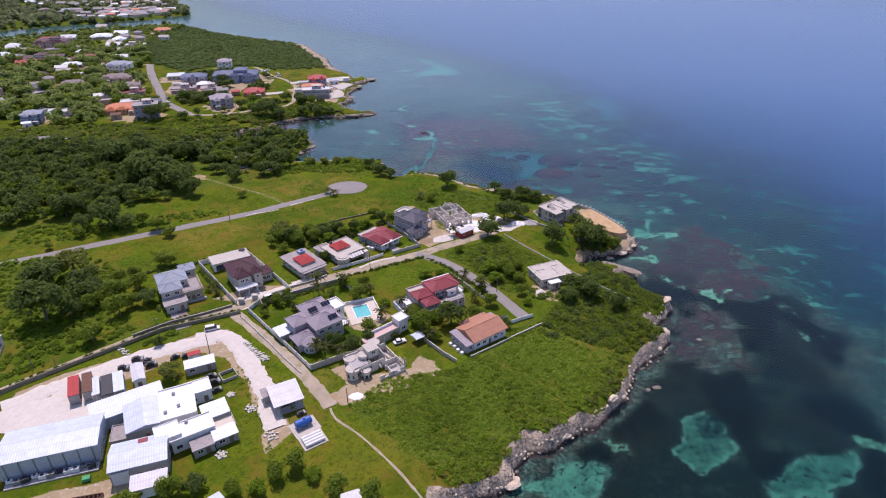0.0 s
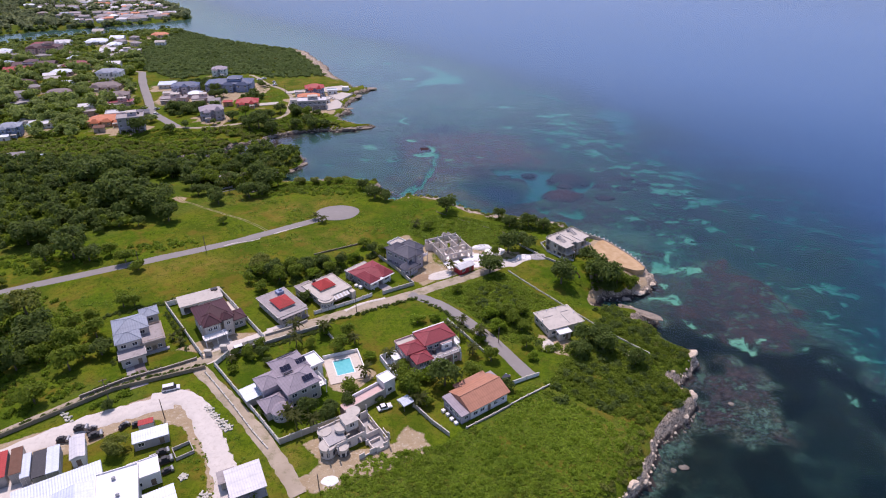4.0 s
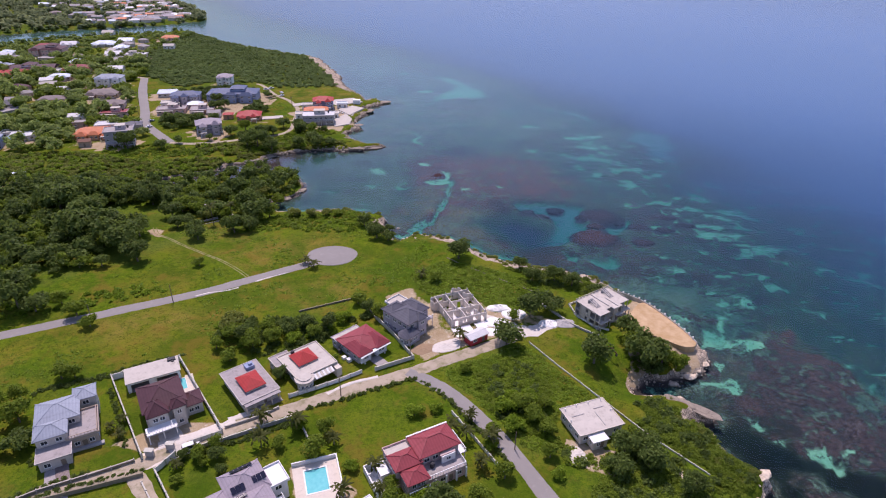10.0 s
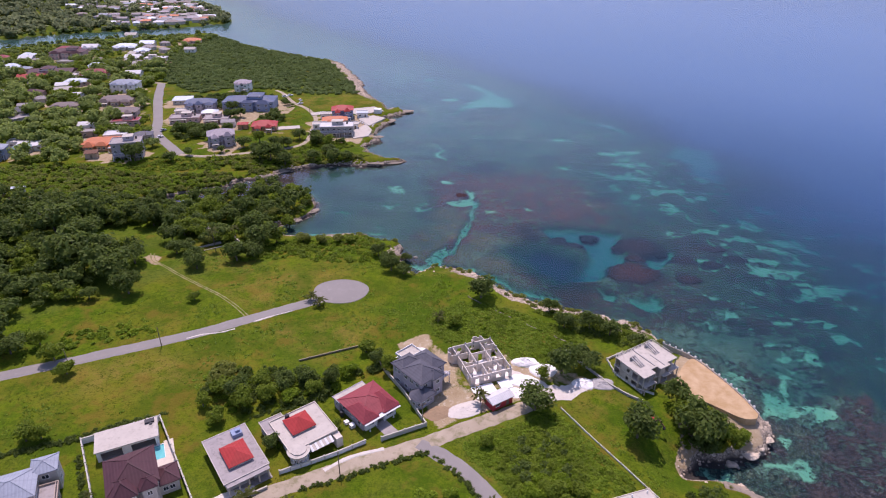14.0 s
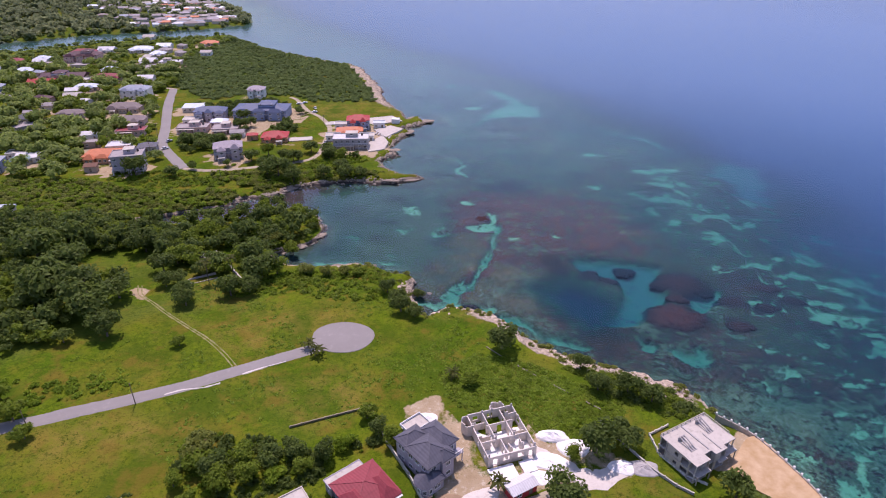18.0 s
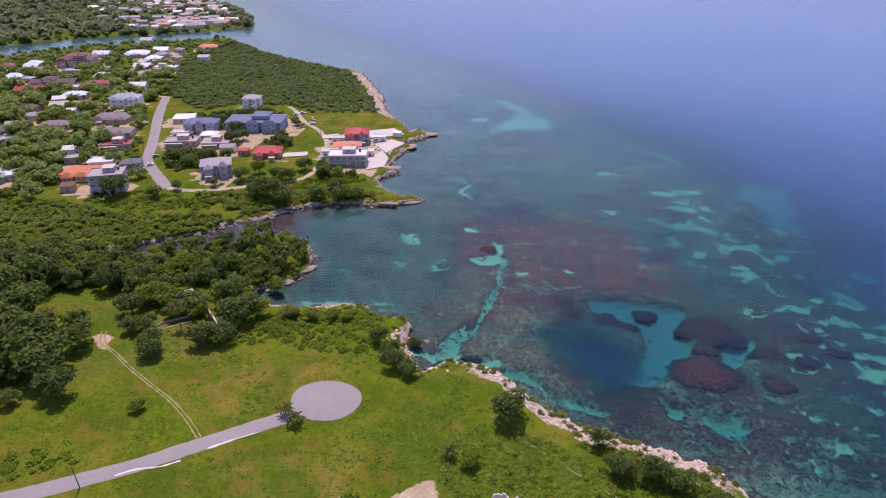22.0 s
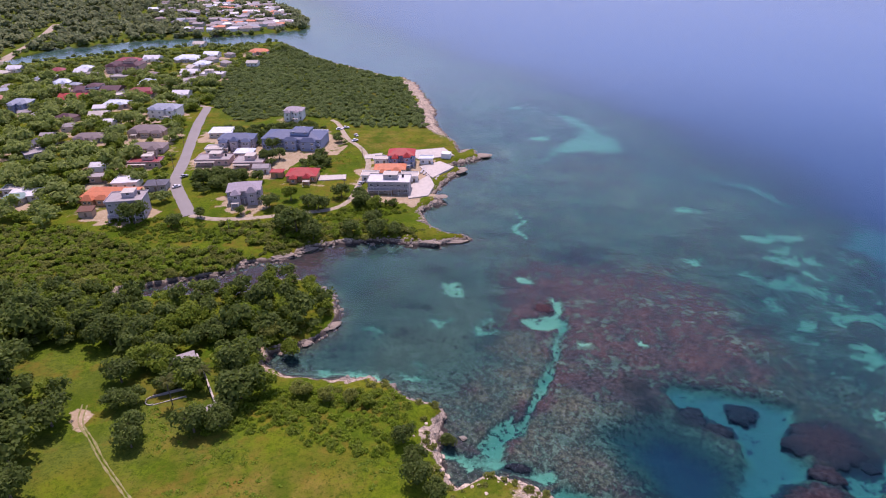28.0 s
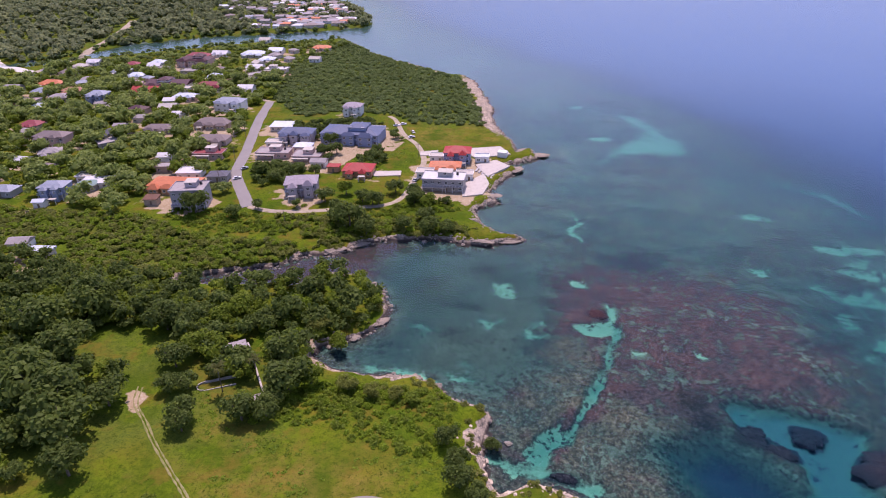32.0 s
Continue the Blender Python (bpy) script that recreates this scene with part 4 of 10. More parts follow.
me = numpy_mesh("ground", np.stack([X, Y, Z], -1).reshape(-1, 3), quads, True)
for nm, arr in (("zone", zone), ("bed", bed)):
    at = me.attributes.new(nm, "FLOAT_COLOR", "POINT")
    at.data.foreach_set("color", arr.astype(np.float32).ravel())
me.materials.append(M["land"]), me.materials.append(M["seabed"])
wet_face = (Dshore < -0.9).reshape(-1)[quads].sum(1) >= 3
me.polygons.foreach_set("material_index", wet_face.astype(np.int32))
ground = tagged(new("ground", me), "green coastal land falling over limestone cliffs to a reef seabed", "ground", kind="structure")

wm = numpy_mesh("water", np.array([(-4200, -4200, 0), (4200, -4200, 0), (4200, 4300, 0), (-4200, 4300, 0)], float), np.array([[0, 1, 2, 3]]))
wm.materials.append(M["water"])
sea = tagged(new("water", wm), "clear blue tropical sea with small wind waves over reef", "sea", kind="structure")
sea.visible_shadow = False


# ---- mesh helpers ----
def part(name, bm, material, parent=None, label="", smooth_shade=False):
    """Links a bmesh as one mesh object, under a thing or part."""
    me = bpy.data.meshes.new(name)
    bm.to_mesh(me)
    bm.free()
    return link(name, me, material, parent, label, smooth_shade)


def link(name, me, material, parent=None, label="", smooth_shade=False):
    if material and not me.materials:
        me.materials.append(material)
    if smooth_shade:
        for p in me.polygons:
            p.use_smooth = True
    ob = new(name, me)
    if parent:
        ob.parent = parent
    if label:
        ob["label"] = label
    return ob


def thing(name, x, y, z=None, angle=0.0, label="", category="", group="", kind=""):
    """An empty at a thing's base."""
    ob = new(name)
    ob.matrix_basis = pose(x, y, ground_z(x, y) if z is None else z, 0, 0, angle)
    return tagged(ob, label, category, group, kind)


def box(bm, x0, x1, y0, y1, z0, z1, bevel=0.0):
    r = bmesh.ops.create_cube(bm, size=1.0, matrix=Matrix.LocRotScale(((x0 + x1) / 2, (y0 + y1) / 2, (z0 + z1) / 2), None, (abs(x1 - x0), abs(y1 - y0), abs(z1 - z0))))
    if bevel:
        es = list({e for v in r["verts"] for e in v.link_edges})
        bmesh.ops.bevel(bm, geom=es, offset=bevel, segments=1, affect="EDGES")
    return bm


def boxes(*rows, bevel=0.0):
    bm = bmesh.new()
    for r in rows:
        box(bm, *r, bevel=bevel)
    return bm


def cylinder(bm, x, y, z0, z1, r0, r1=None, seg=10, m=None):
    mat = Matrix.Translation((x, y, (z0 + z1) / 2))
    bmesh.ops.create_cone(bm, cap_ends=True, segments=seg, radius1=r0, radius2=r0 if r1 is None else r1, depth=z1 - z0, matrix=(m @ mat) if m else mat)
    return bm


def ribbon(name, points, width, material, label, lift=0.05, ragged=0.25, kind="structure", category="road", wide_ends=0.0):
    """A road laid over the ground along a smooth line."""
    c = curve_through(points, 1.5)
    t = np.gradient(c, axis=0)
    t /= np.hypot(t[:, 0], t[:, 1])[:, None]
    nrm = np.stack([-t[:, 1], t[:, 0]], 1)
    cols = np.linspace(-0.5, 0.5, 7)
    w = width + (rng.random(len(c)) - 0.5) * 2 * ragged
    P = c[:, None, :] + nrm[:, None, :] * (cols[None, :, None] * w[:, None, None])
    zs = ground_zs(P[..., 0], P[..., 1])
    zs = np.maximum(zs, zs.max(1, keepdims=True) * 0.5 + zs * 0.5) + lift
    zs[:, 0] -= 0.12 + lift
    zs[:, -1] -= 0.12 + lift
    V = np.concatenate([P, zs[..., None]], -1)
    n, k = V.shape[:2]
    ii = np.arange(n * k).reshape(n, k)
    F = np.stack([ii[:-1, :-1], ii[1:, :-1], ii[1:, 1:], ii[:-1, 1:]], -1).reshape(-1, 4)
    me = numpy_mesh(name, V.reshape(-1, 3), F[:, ::-1], True)
    me.materials.append(material)
    return tagged(new(name, me), label, category, kind=kind)


# ---- roads and paths ----
ROAD_NORTH = [(-330, 110), (-240, 155), (-170, 194), (-157, 200.5), (-143, 208.5), (-116, 222.5), (-110, 226), (-101.5, 230.5), (-92.5, 235.7), (-83.5, 241), (-76.5, 246), (-68, 252), (-59, 258), (-52, 263)]
ribbon("road", ROAD_NORTH, 5.6, M["asphalt"], "long grey asphalt lane with worn pale edges through grass", 0.10)
ROAD_MID = [(-180, 74), (-127, 122), (-118, 130), (-109, 138), (-99, 147), (-91, 153.5), (-82, 158), (-73, 162), (-66, 168), (-57, 174), (-47, 180), (-31, 189), (-18, 196), (-9, 200.5), (0, 206), (11, 212.5), (22, 219)]
ribbon("road", ROAD_MID[5:], 5.2, M["marl_road"], "pale marl and asphalt street between garden walls", 0.13, 0.5)
ribbon("road", ROAD_MID[:6], 3.8, M["marl_road"], "narrow overgrown marl lane along a wall", 0.09)
ribbon("road", [(-11, 200), (-4, 196), (2.7, 190.5), (12.6, 178.3), (19.7, 167), (23.6, 160), (26, 156)], 5.0, M["asphalt"], "short grey asphalt side street ending at the scrub", 0.13)
ribbon("road", [(-75, 163), (-65, 153), (-55.5, 143), (-46.5, 133), (-38, 122), (-33, 114.5)], 4.6, M["marl_road"], "pale dusty street along the garden wall", 0.16, 0.6)
ribbon("footpath", [(-33, 114), (-31, 110), (-24, 104), (-16, 95.5), (-10, 88), (-4, 80)], 0.8, M["marl_road"], "narrow pale footpath worn into the scrub", 0.08, 0.3, category="path")
for off in (-0.75, 0.75):
    ribbon("wheel_track", [(-73 + off, 249.5), (-80 + off, 256), (-88.4 + off, 262.3), (-98 + off, 268), (-108 + off, 274), (-116 + off, 279.5), (-123 + off, 284), (-127 + off, 290)], 0.55, M["worn_track"], "worn wheel track through grass", 0.05, 0.3, category="path")
ribbon("road", [(-172, 407), (-194, 430), (-204, 443), (-218, 472), (-244, 523), (-264, 568)], 7.0, M["asphalt"], "grey asphalt town street with pale verges", 0.14)
ribbon("road", [(-172, 407), (-159, 406.5), (-144, 411), (-125, 420), (-112, 427), (-107, 438), (-110, 462), (-114.5, 487), (-126.5, 509), (-142, 526), (-158, 552), (-166, 560)], 3.6, M["marl_road"], "pale coastal lane past the villas", 0.12)
ribbon("road", [(-260, 567), (-281, 573), (-310, 578), (-345, 590)], 4.5, M["marl_road"], "pale side street among houses", 0.12)
ribbon("road", [(-310, 578), (-300, 545), (-305, 520)], 4.0, M["marl_road"], "pale dusty lane among houses", 0.10)
ribbon("road", [(-520, 560), (-528, 600), (-532, 628), (-556, 676), (-597, 754), (-660, 860)], 9.0, M["marl_road"], "broad pale road running to the river bridge", 0.20)
ribbon("road", [(-640, 640), (-580, 612), (-528, 596)], 12.0, M["marl"], "pale marl yard beside the road", 0.15)

ribbon("forecourt", [(-74.5, 180), (-70.5, 174.5), (-66.5, 170), (-63.5, 167)], 6.0, M["slab_pale"], "pale concrete forecourt of the walled villa", 0.17, 0.3, category="drive")
ribbon("driveway", [(-92.4, 167.5), (-89.6, 161), (-86.4, 156.4)], 3.4, M["brown_roof"], "brown paved drive up to the blue-roofed house", 0.15, 0.1, category="drive")
ribbon("marl_spill", [(-56, 178.4), (-52, 181), (-47, 183.3)], 2.4, M["marl"], "bright marl spilled along the street edge", 0.2, 0.8, category="drive")
ribbon("marl_spill", [(-32.5, 189.6), (-27, 194.4), (-19.4, 197.6)], 1.2, M["marl"], "broken pale rubble along the street edge", 0.2, 0.6, category="drive")
ribbon("marl_spill", [(-70, 168.5), (-62, 173), (-54, 178)], 3.6, M["marl"], "bright marl spread over the street junction", 0.21, 0.9, category="drive")
ribbon("building_plot", [(7, 231), (16, 225.5), (26, 221.5), (33, 226)], 6.5, M["marl"], "bright marl and rubble round the building shell", 0.10, 1.6, category="building plot")
# the turning circle at the lane's end
bm = bmesh.new()
ring = [(-46.5 + 9.6 * math.cos(a) * (1 + 0.03 * math.sin(3 * a)), 268.3 + 8.0 * math.sin(a) * (1 + 0.03 * math.cos(2 * a))) for a in np.linspace(0, 2 * math.pi, 49)[:-1]]
mid = bm.verts.new((-46.5, 268.3, ground_z(-46.5, 268.3) + 0.16))
inner = [bm.verts.new((x, y, ground_z(x, y) + 0.13)) for x, y in ring]
outer = [bm.verts.new((-46.5 + (x + 46.5) * 1.03, 268.3 + (y - 268.3) * 1.03, ground_z(x, y) - 0.1)) for x, y in ring]
for i in range(48):
    j = (i + 1) % 48
    bm.faces.new((mid, inner[i], inner[j]))
    bm.faces.new((inner[i], outer[i], outer[j], inner[j]))
tagged(part("turning_circle", bm, M["asphalt"]), "round grey asphalt turning place at the lane's end", "road", kind="structure")
# white marl drive of the works yard
ribbon("yard_drive", [(-80, 146), (-72, 147.5), (-66, 143), (-61, 136), (-56, 128), (-52, 121), (-48.5, 112), (-46, 107)], 6.4, M["marl"], "bright white marl drive through the works yard", 0.26, 0.9, category="drive")
ribbon("yard_drive", [(-74, 146.5), (-82, 143), (-92, 138.5), (-102, 131.5), (-112, 124), (-122, 116)], 7.0, M["marl"], "broad pale marl yard beside the lane wall", 0.22, 1.2, category="drive")
ribbon("yard_drive", [(-121, 115), (-112, 113), (-102, 114), (-95, 116)], 15.0, M["marl"], "pale trodden marl before the warehouse", 0.17, 1.5, category="drive")
ribbon("yard_drive", [(-103, 127), (-108, 118), (-112, 108)], 9.0, M["marl"], "pale marl yard beside the containers", 0.19, 1.0, category="drive")
# loose pale kerb stones along the lane
for pts in ([(-88, 236.5), (-84, 239), (-79, 240.5), (-75, 243)], [(-70.5, 247.5), (-66, 250.8), (-60, 254.5)]):
    ribbon("kerb", pts, 0.7, M["marl"], "pale heap of marl along the lane's edge", 0.16, 0.5, category="kerb")


# ---- building kit ----
_cache = {}


def local(ob, x=0, y=0, z=0, angle=0.0, rx=0.0, ry=0.0):
    ob.matrix_basis = pose(x, y, z, rx, ry, angle)
    return ob


def framed_window(parent, w, h, x, y, z, angle, frame_mat, glass=True):
    """A window: frame with a mullion, and a pane set back in it."""
    key = (round(w, 2), round(h, 2), frame_mat)
    if key not in _cache:
        f, t = 0.09, 0.10
        bm = boxes((-w / 2, w / 2, -t, t, -h / 2 - f * 0.6, -h / 2 + f), (-w / 2, w / 2, -t, t * 0.6, h / 2 - f, h / 2), (-w / 2, -w / 2 + f, -t, t * 0.6, -h / 2 + f, h / 2 - f),
                   (w / 2 - f, w / 2, -t, t * 0.6, -h / 2 + f, h / 2 - f), (-f / 2, f / 2, -t * 0.6, t * 0.4, -h / 2 + f, h / 2 - f))
        me = bpy.data.meshes.new("window")
        bm.to_mesh(me), bm.free()
        me.materials.append(M[frame_mat])
        pm = bpy.data.meshes.new("pane")
        bm = boxes((-w / 2 + f, w / 2 - f, 0.0, 0.03, -h / 2 + f, h / 2 - f))
        bm.to_mesh(pm), bm.free()
        pm.materials.append(M["glass"])
        _cache[key] = me, pm
    me, pm = _cache[key]
    ob = new("window", me)
    ob.parent = parent
    local(ob, x, y, z, angle)
    if glass:
        pn = new("pane", pm)
        pn.parent = ob
    return ob


def facade(parent, length, z0, z1, ox, oy, angle, material, openings=(), thick=0.22, name="wall", frame="white"):
    """One outer wall with real openings. Openings: (centre, bottom, width, height, kind)."""
    us = sorted({-length / 2, length / 2, *(o[0] - o[2] / 2 for o in openings), *(o[0] + o[2] / 2 for o in openings)})
    us = [u for u in us if -length / 2 <= u <= length / 2]
    zs = sorted({z0, z1, *(o[1] for o in openings if z0 < o[1] < z1), *(o[1] + o[3] for o in openings if z0 < o[1] + o[3] < z1)})
    bm = bmesh.new()
    grid = {}

    def at(i, j):
        if (i, j) not in grid:
            grid[i, j] = bm.verts.new((us[i], 0, zs[j]))
        return grid[i, j]

    faces = []
    for i in range(len(us) - 1):
        for j in range(len(zs) - 1):
            mu, mz = (us[i] + us[i + 1]) / 2, (zs[j] + zs[j + 1]) / 2
            if us[i + 1] - us[i] > 1e-4 and not any(abs(mu - o[0]) < o[2] / 2 and o[1] < mz < o[1] + o[3] for o in openings):
                faces.append(bm.faces.new((at(i, j), at(i + 1, j), at(i + 1, j + 1), at(i, j + 1))))
    back = bmesh.ops.extrude_face_region(bm, geom=faces)
    bmesh.ops.translate(bm, vec=(0, thick, 0), verts=[g for g in back["geom"] if isinstance(g, bmesh.types.BMVert)])
    bmesh.ops.recalc_face_normals(bm, faces=bm.faces[:])
    ob = local(part(name, bm, material, parent), ox, oy, 0, angle)
    c, s = math.cos(radians(angle)), math.sin(radians(angle))
    for u, b, w, h, kind in openings:
        if kind == "open":
            continue
        px, py = ox + u * c - 0.06 * s, oy + u * s + 0.06 * c
        if kind == "window":
            framed_window(parent, w, h, px, py, b + h / 2, angle, frame)
        elif kind == "door":
            dm = boxes((-w / 2 + 0.04, w / 2 - 0.04, 0, 0.06, 0.02, h - 0.04), (-w / 2 + 0.18, w / 2 - 0.18, -0.02, 0.0, 0.25, h * 0.45), (-w / 2 + 0.18, w / 2 - 0.18, -0.02, 0.0, h * 0.52, h - 0.25))
            local(part("door", dm, M["timber"], parent), px, py, b, angle)
    return ob


def hip_mesh(w, d, h, over=0.5, kind="hip", thick=0.18):
    """A hipped, gabled or single-pitch roof with a fascia and a soffit; base at z 0."""
    W, D = w / 2 + over, d / 2 + over
    bm = bmesh.new()
    v = lambda *p: bm.verts.new(p)  # noqa: E731
    base = [v(-W, -D, 0), v(W, -D, 0), v(W, D, 0), v(-W, D, 0)]
    low = [v(-W, -D, -thick), v(W, -D, -thick), v(W, D, -thick), v(-W, D, -thick)]
    for i in range(4):
        bm.faces.new((low[i], low[(i + 1) % 4], base[(i + 1) % 4], base[i]))
    bm.faces.new(low[::-1])
    if kind == "mono":
        top = [base[0], base[1], v(W, D, h), v(-W, D, h)]
        bm.faces.new(top)
        bm.faces.new((base[1], base[2], top[2]))
        bm.faces.new((base[3], base[0], top[3]))
        bm.faces.new((base[2], base[3], top[3], top[2]))
        return bm
    long_x = W >= D
    inset = (min(W, D) if kind == "hip" else 0.0)
    if long_x:
        a, b = v(-W + inset, 0, h), v(max(W - inset, -W + inset + 0.02), 0, h)
        bm.faces.new((base[0], base[1], b, a)), bm.faces.new((base[2], base[3], a, b))
        bm.faces.new((base[1], base[2], b)), bm.faces.new((base[3], base[0], a))
    else:
        a, b = v(0, -D + inset, h), v(0, max(D - inset, -D + inset + 0.02), h)
        bm.faces.new((base[1], base[2], b, a)), bm.faces.new((base[3], base[0], a, b))
        bm.faces.new((base[0], base[1], a)), bm.faces.new((base[2], base[3], b))
    return bm


def ridge_caps(parent, w, d, h, over, material, x, y, z, kind="hip"):
    """Raised caps along the ridge and hips."""
    W, D = w / 2 + over, d / 2 + over
    ins = min(W, D) if kind == "hip" else 0.0
    if W >= D:
        a, b = Vector((-W + ins, 0, h)), Vector((W - ins, 0, h))
        ends = ((a, (-W, -D)), (a, (-W, D)), (b, (W, -D)), (b, (W, D)))
    else:
        a, b = Vector((0, -D + ins, h)), Vector((0, D - ins, h))
        ends = ((a, (-W, -D)), (a, (W, -D)), (b, (-W, D)), (b, (W, D)))
    bm = bmesh.new()
    for p, q in ((a, b), *((e, Vector((*c, 0.0))) for e, c in ends if kind == "hip")):
        L = (q - p).length
        if L < 0.3:
            continue
        rot = (q - p).to_track_quat("X", "Z").to_matrix().to_4x4()
        bmesh.ops.create_cube(bm, size=1, matrix=Matrix.Translation((p + q) / 2) @ rot @ Matrix.Diagonal((L, 0.24, 0.10, 1)))
    local(part("ridge_cap", bm, material, parent), x, y, z)


def spread(n, length, w, margin=0.8):
    """Even centres of n openings along a wall."""
    return [(-length / 2 + margin + w / 2) + (length - 2 * margin - w) * ((i + 0.5) / n if n == 1 else i / (n - 1)) for i in range(n)] if n else []


def mass(parent, cx, cy, w, d, h, wall, roof, kind="hip", rh=2.2, over=0.5, wins=(2, 2, 2, 2), storeys=1, z0=0.0, door=True, frame="white", caps=True, parapet=0.35, far=False):
    """A block of a house: four walls with windows, and its roof."""
    sh = h / storeys
    if far:
        local(part("wall", boxes((-w / 2, w / 2, -d / 2, d / 2, z0 - 0.6, z0 + h)), M[wall], parent), cx, cy)
    sides = ((w, 0, -d / 2, 0), (d, w / 2, 0, 90), (w, 0, d / 2, 180), (d, -w / 2, 0, 270))
    for k, ((L, ox, oy, ang), n) in enumerate(() if far else zip(sides, wins)):
        ops = []
        for s in range(storeys):
            ww, wh = min(1.5, L / (n + 1) * 0.8) if n else 1, 1.25
            for i, u in enumerate(spread(n, L, ww, 0.9)):
                if door and k == 0 and s == 0 and i == n // 2:
                    ops.append((u, z0 + 0.05, 1.1, 2.1, "door"))
                else:
                    ops.append((u, z0 + s * sh + 0.95, ww, wh, "window"))
        Lw = L - (0.44 if k % 2 else 0.0)
        facade(parent, Lw, z0 - (0.6 if z0 == 0 else 0), z0 + h, cx + ox, cy + oy, ang, M[wall], ops, frame=frame)
    if kind == "flat":
        bm = boxes((-w / 2 - over, w / 2 + over, -d / 2 - over, d / 2 + over, 0.003, 0.22))
        local(part("roof", bm, M[roof], parent), cx, cy, z0 + h)
        if parapet:
            W, D, p = w / 2 + over, d / 2 + over, 0.16
            bm = boxes((-W, W, -D, -D + p, 0.222, 0.22 + parapet), (-W, W, D - p, D, 0.222, 0.22 + parapet), (-W, -W + p, -D + p, D - p, 0.222, 0.22 + parapet), (W - p, W, -D + p, D - p, 0.222, 0.22 + parapet))
            local(part("parapet", bm, M[wall if wall != "dark" else "concrete"], parent), cx, cy, z0 + h)
    else:
        local(part("roof", hip_mesh(w, d, rh, over, kind), M[roof], parent), cx, cy, z0 + h + 0.19)
        if caps and kind != "mono":
            ridge_caps(parent, w, d, rh, over, M[roof], cx, cy, z0 + h + 0.21, kind)


def posts(parent, pts, z0, z1, r=0.13, mat="white", name="column"):
    key = ("post", r, round(z1 - z0, 2), mat)
    if key not in _cache:
        bm = cylinder(bmesh.new(), 0, 0, 0, z1 - z0, r, seg=8)
        box(bm, -r * 1.5, r * 1.5, -r * 1.5, r * 1.5, z1 - z0 - 0.18, z1 - z0 - 0.001)
        box(bm, -r * 1.4, r * 1.4, -r * 1.4, r * 1.4, 0.001, 0.2)
        me = bpy.data.meshes.new(name)
        bm.to_mesh(me), bm.free()
        me.materials.append(M[mat])
        _cache[key] = me
    for x, y in pts:
        ob = new(name, _cache[key])
        ob.parent = parent
        local(ob, x, y, z0)


def railing(parent, pts, z, h=0.95, mat="white", gap=0.7):
    """A balustrade: a rail on short posts along a line."""
    bm = bmesh.new()
    for (ax, ay), (bx, by) in zip(pts, pts[1:]):
        L = math.hypot(bx - ax, by - ay)
        rot = Matrix.Rotation(math.atan2(by - ay, bx - ax), 4, "Z")
        bmesh.ops.create_cube(bm, size=1, matrix=Matrix.Translation(((ax + bx) / 2, (ay + by) / 2, z + h)) @ rot @ Matrix.Diagonal((L, 0.14, 0.12, 1)))
        for i in range(int(L / gap) + 1):
            t = min(1, i * gap / L)
            box(bm, ax + (bx - ax) * t - 0.06, ax + (bx - ax) * t + 0.06, ay + (by - ay) * t - 0.06, ay + (by - ay) * t + 0.06, z, z + h - 0.06)
    part("railing", bm, M[mat], parent)


def slab(parent, x0, x1, y0, y1, z0, z1, mat, name="slab", bevel=0.0):
    return part(name, boxes((x0, x1, y0, y1, z0, z1), bevel=bevel), M[mat], parent)


def water_tank(parent, x, y, z, mat="dark", r=0.6, h=1.3):
    bm = cylinder(bmesh.new(), x, y, z, z + h, r, r * 0.95, 14)
    cylinder(bm, x, y, z + h, z + h + 0.2, r * 0.95, r * 0.3, 14)
    part("water_tank", bm, M[mat], parent, "black plastic water tank")


def solar_array(parent, x, y, z, angle, nx, ny, tilt=18.0, pw=1.0, ph=1.65):
    for i in range(nx):
        for j in range(ny):
            if "solar" not in _cache:
                bm = boxes((-pw / 2 + 0.03, pw / 2 - 0.03, -ph / 2 + 0.03, ph / 2 - 0.03, 0, 0.05))
                me = bpy.data.meshes.new("solar_panel")
                bm.to_mesh(me), bm.free()
                me.materials.append(M["solar"])
                _cache["solar"] = me
            ob = new("solar_panel", _cache["solar"])
            ob.parent = parent
            m = pose(x, y, z, 0, 0, angle) @ pose(0, 0, 0, tilt, 0, 0) @ pose((i - (nx - 1) / 2) * pw, (j - (ny - 1) / 2) * ph, 0)
            ob.matrix_basis = m


# ---- the row of villas along the street ----
v = thing("house", -93.6, 171.6, angle=30, label="unfinished two-storey house with blue-grey hipped roofs", category="house")
mass(v, -1.6, 3.2, 9, 8, 6.0, "beige", "blue_roof", rh=1.9, storeys=2, door=False)
mass(v, -3.0, -3.4, 6.4, 5.2, 5.8, "beige", "blue_roof", rh=1.6, storeys=2, door=False, wins=(2, 0, 0, 2))
mass(v, 4.4, 7.4, 4.6, 4.6, 6.0, "beige", "blue_roof", rh=1.3, storeys=2, door=False, wins=(1, 1, 1, 0))
mass(v, 3.4, -1.6, 6.2, 9.2, 3.4, "tan_wall", "slab", "flat", wins=(3, 3, 0, 0), parapet=0.5)
mass(v, -2.8, -8.4, 6.6, 4.6, 3.1, "beige", "slab", "flat", wins=(2, 1, 0, 1), parapet=0.15)
railing(v, [(0.4, -6.4), (6.6, -6.4), (6.6, 3)], 3.63, mat="tan_wall")
slab(v, -5.4, -0.6, -21.5, -10.8, -0.5, 0.12, "slab", "driveway")
slab(v, 0.3, 7.4, -7.4, -6.3, -0.4, 0.5, "concrete", "garden_step")

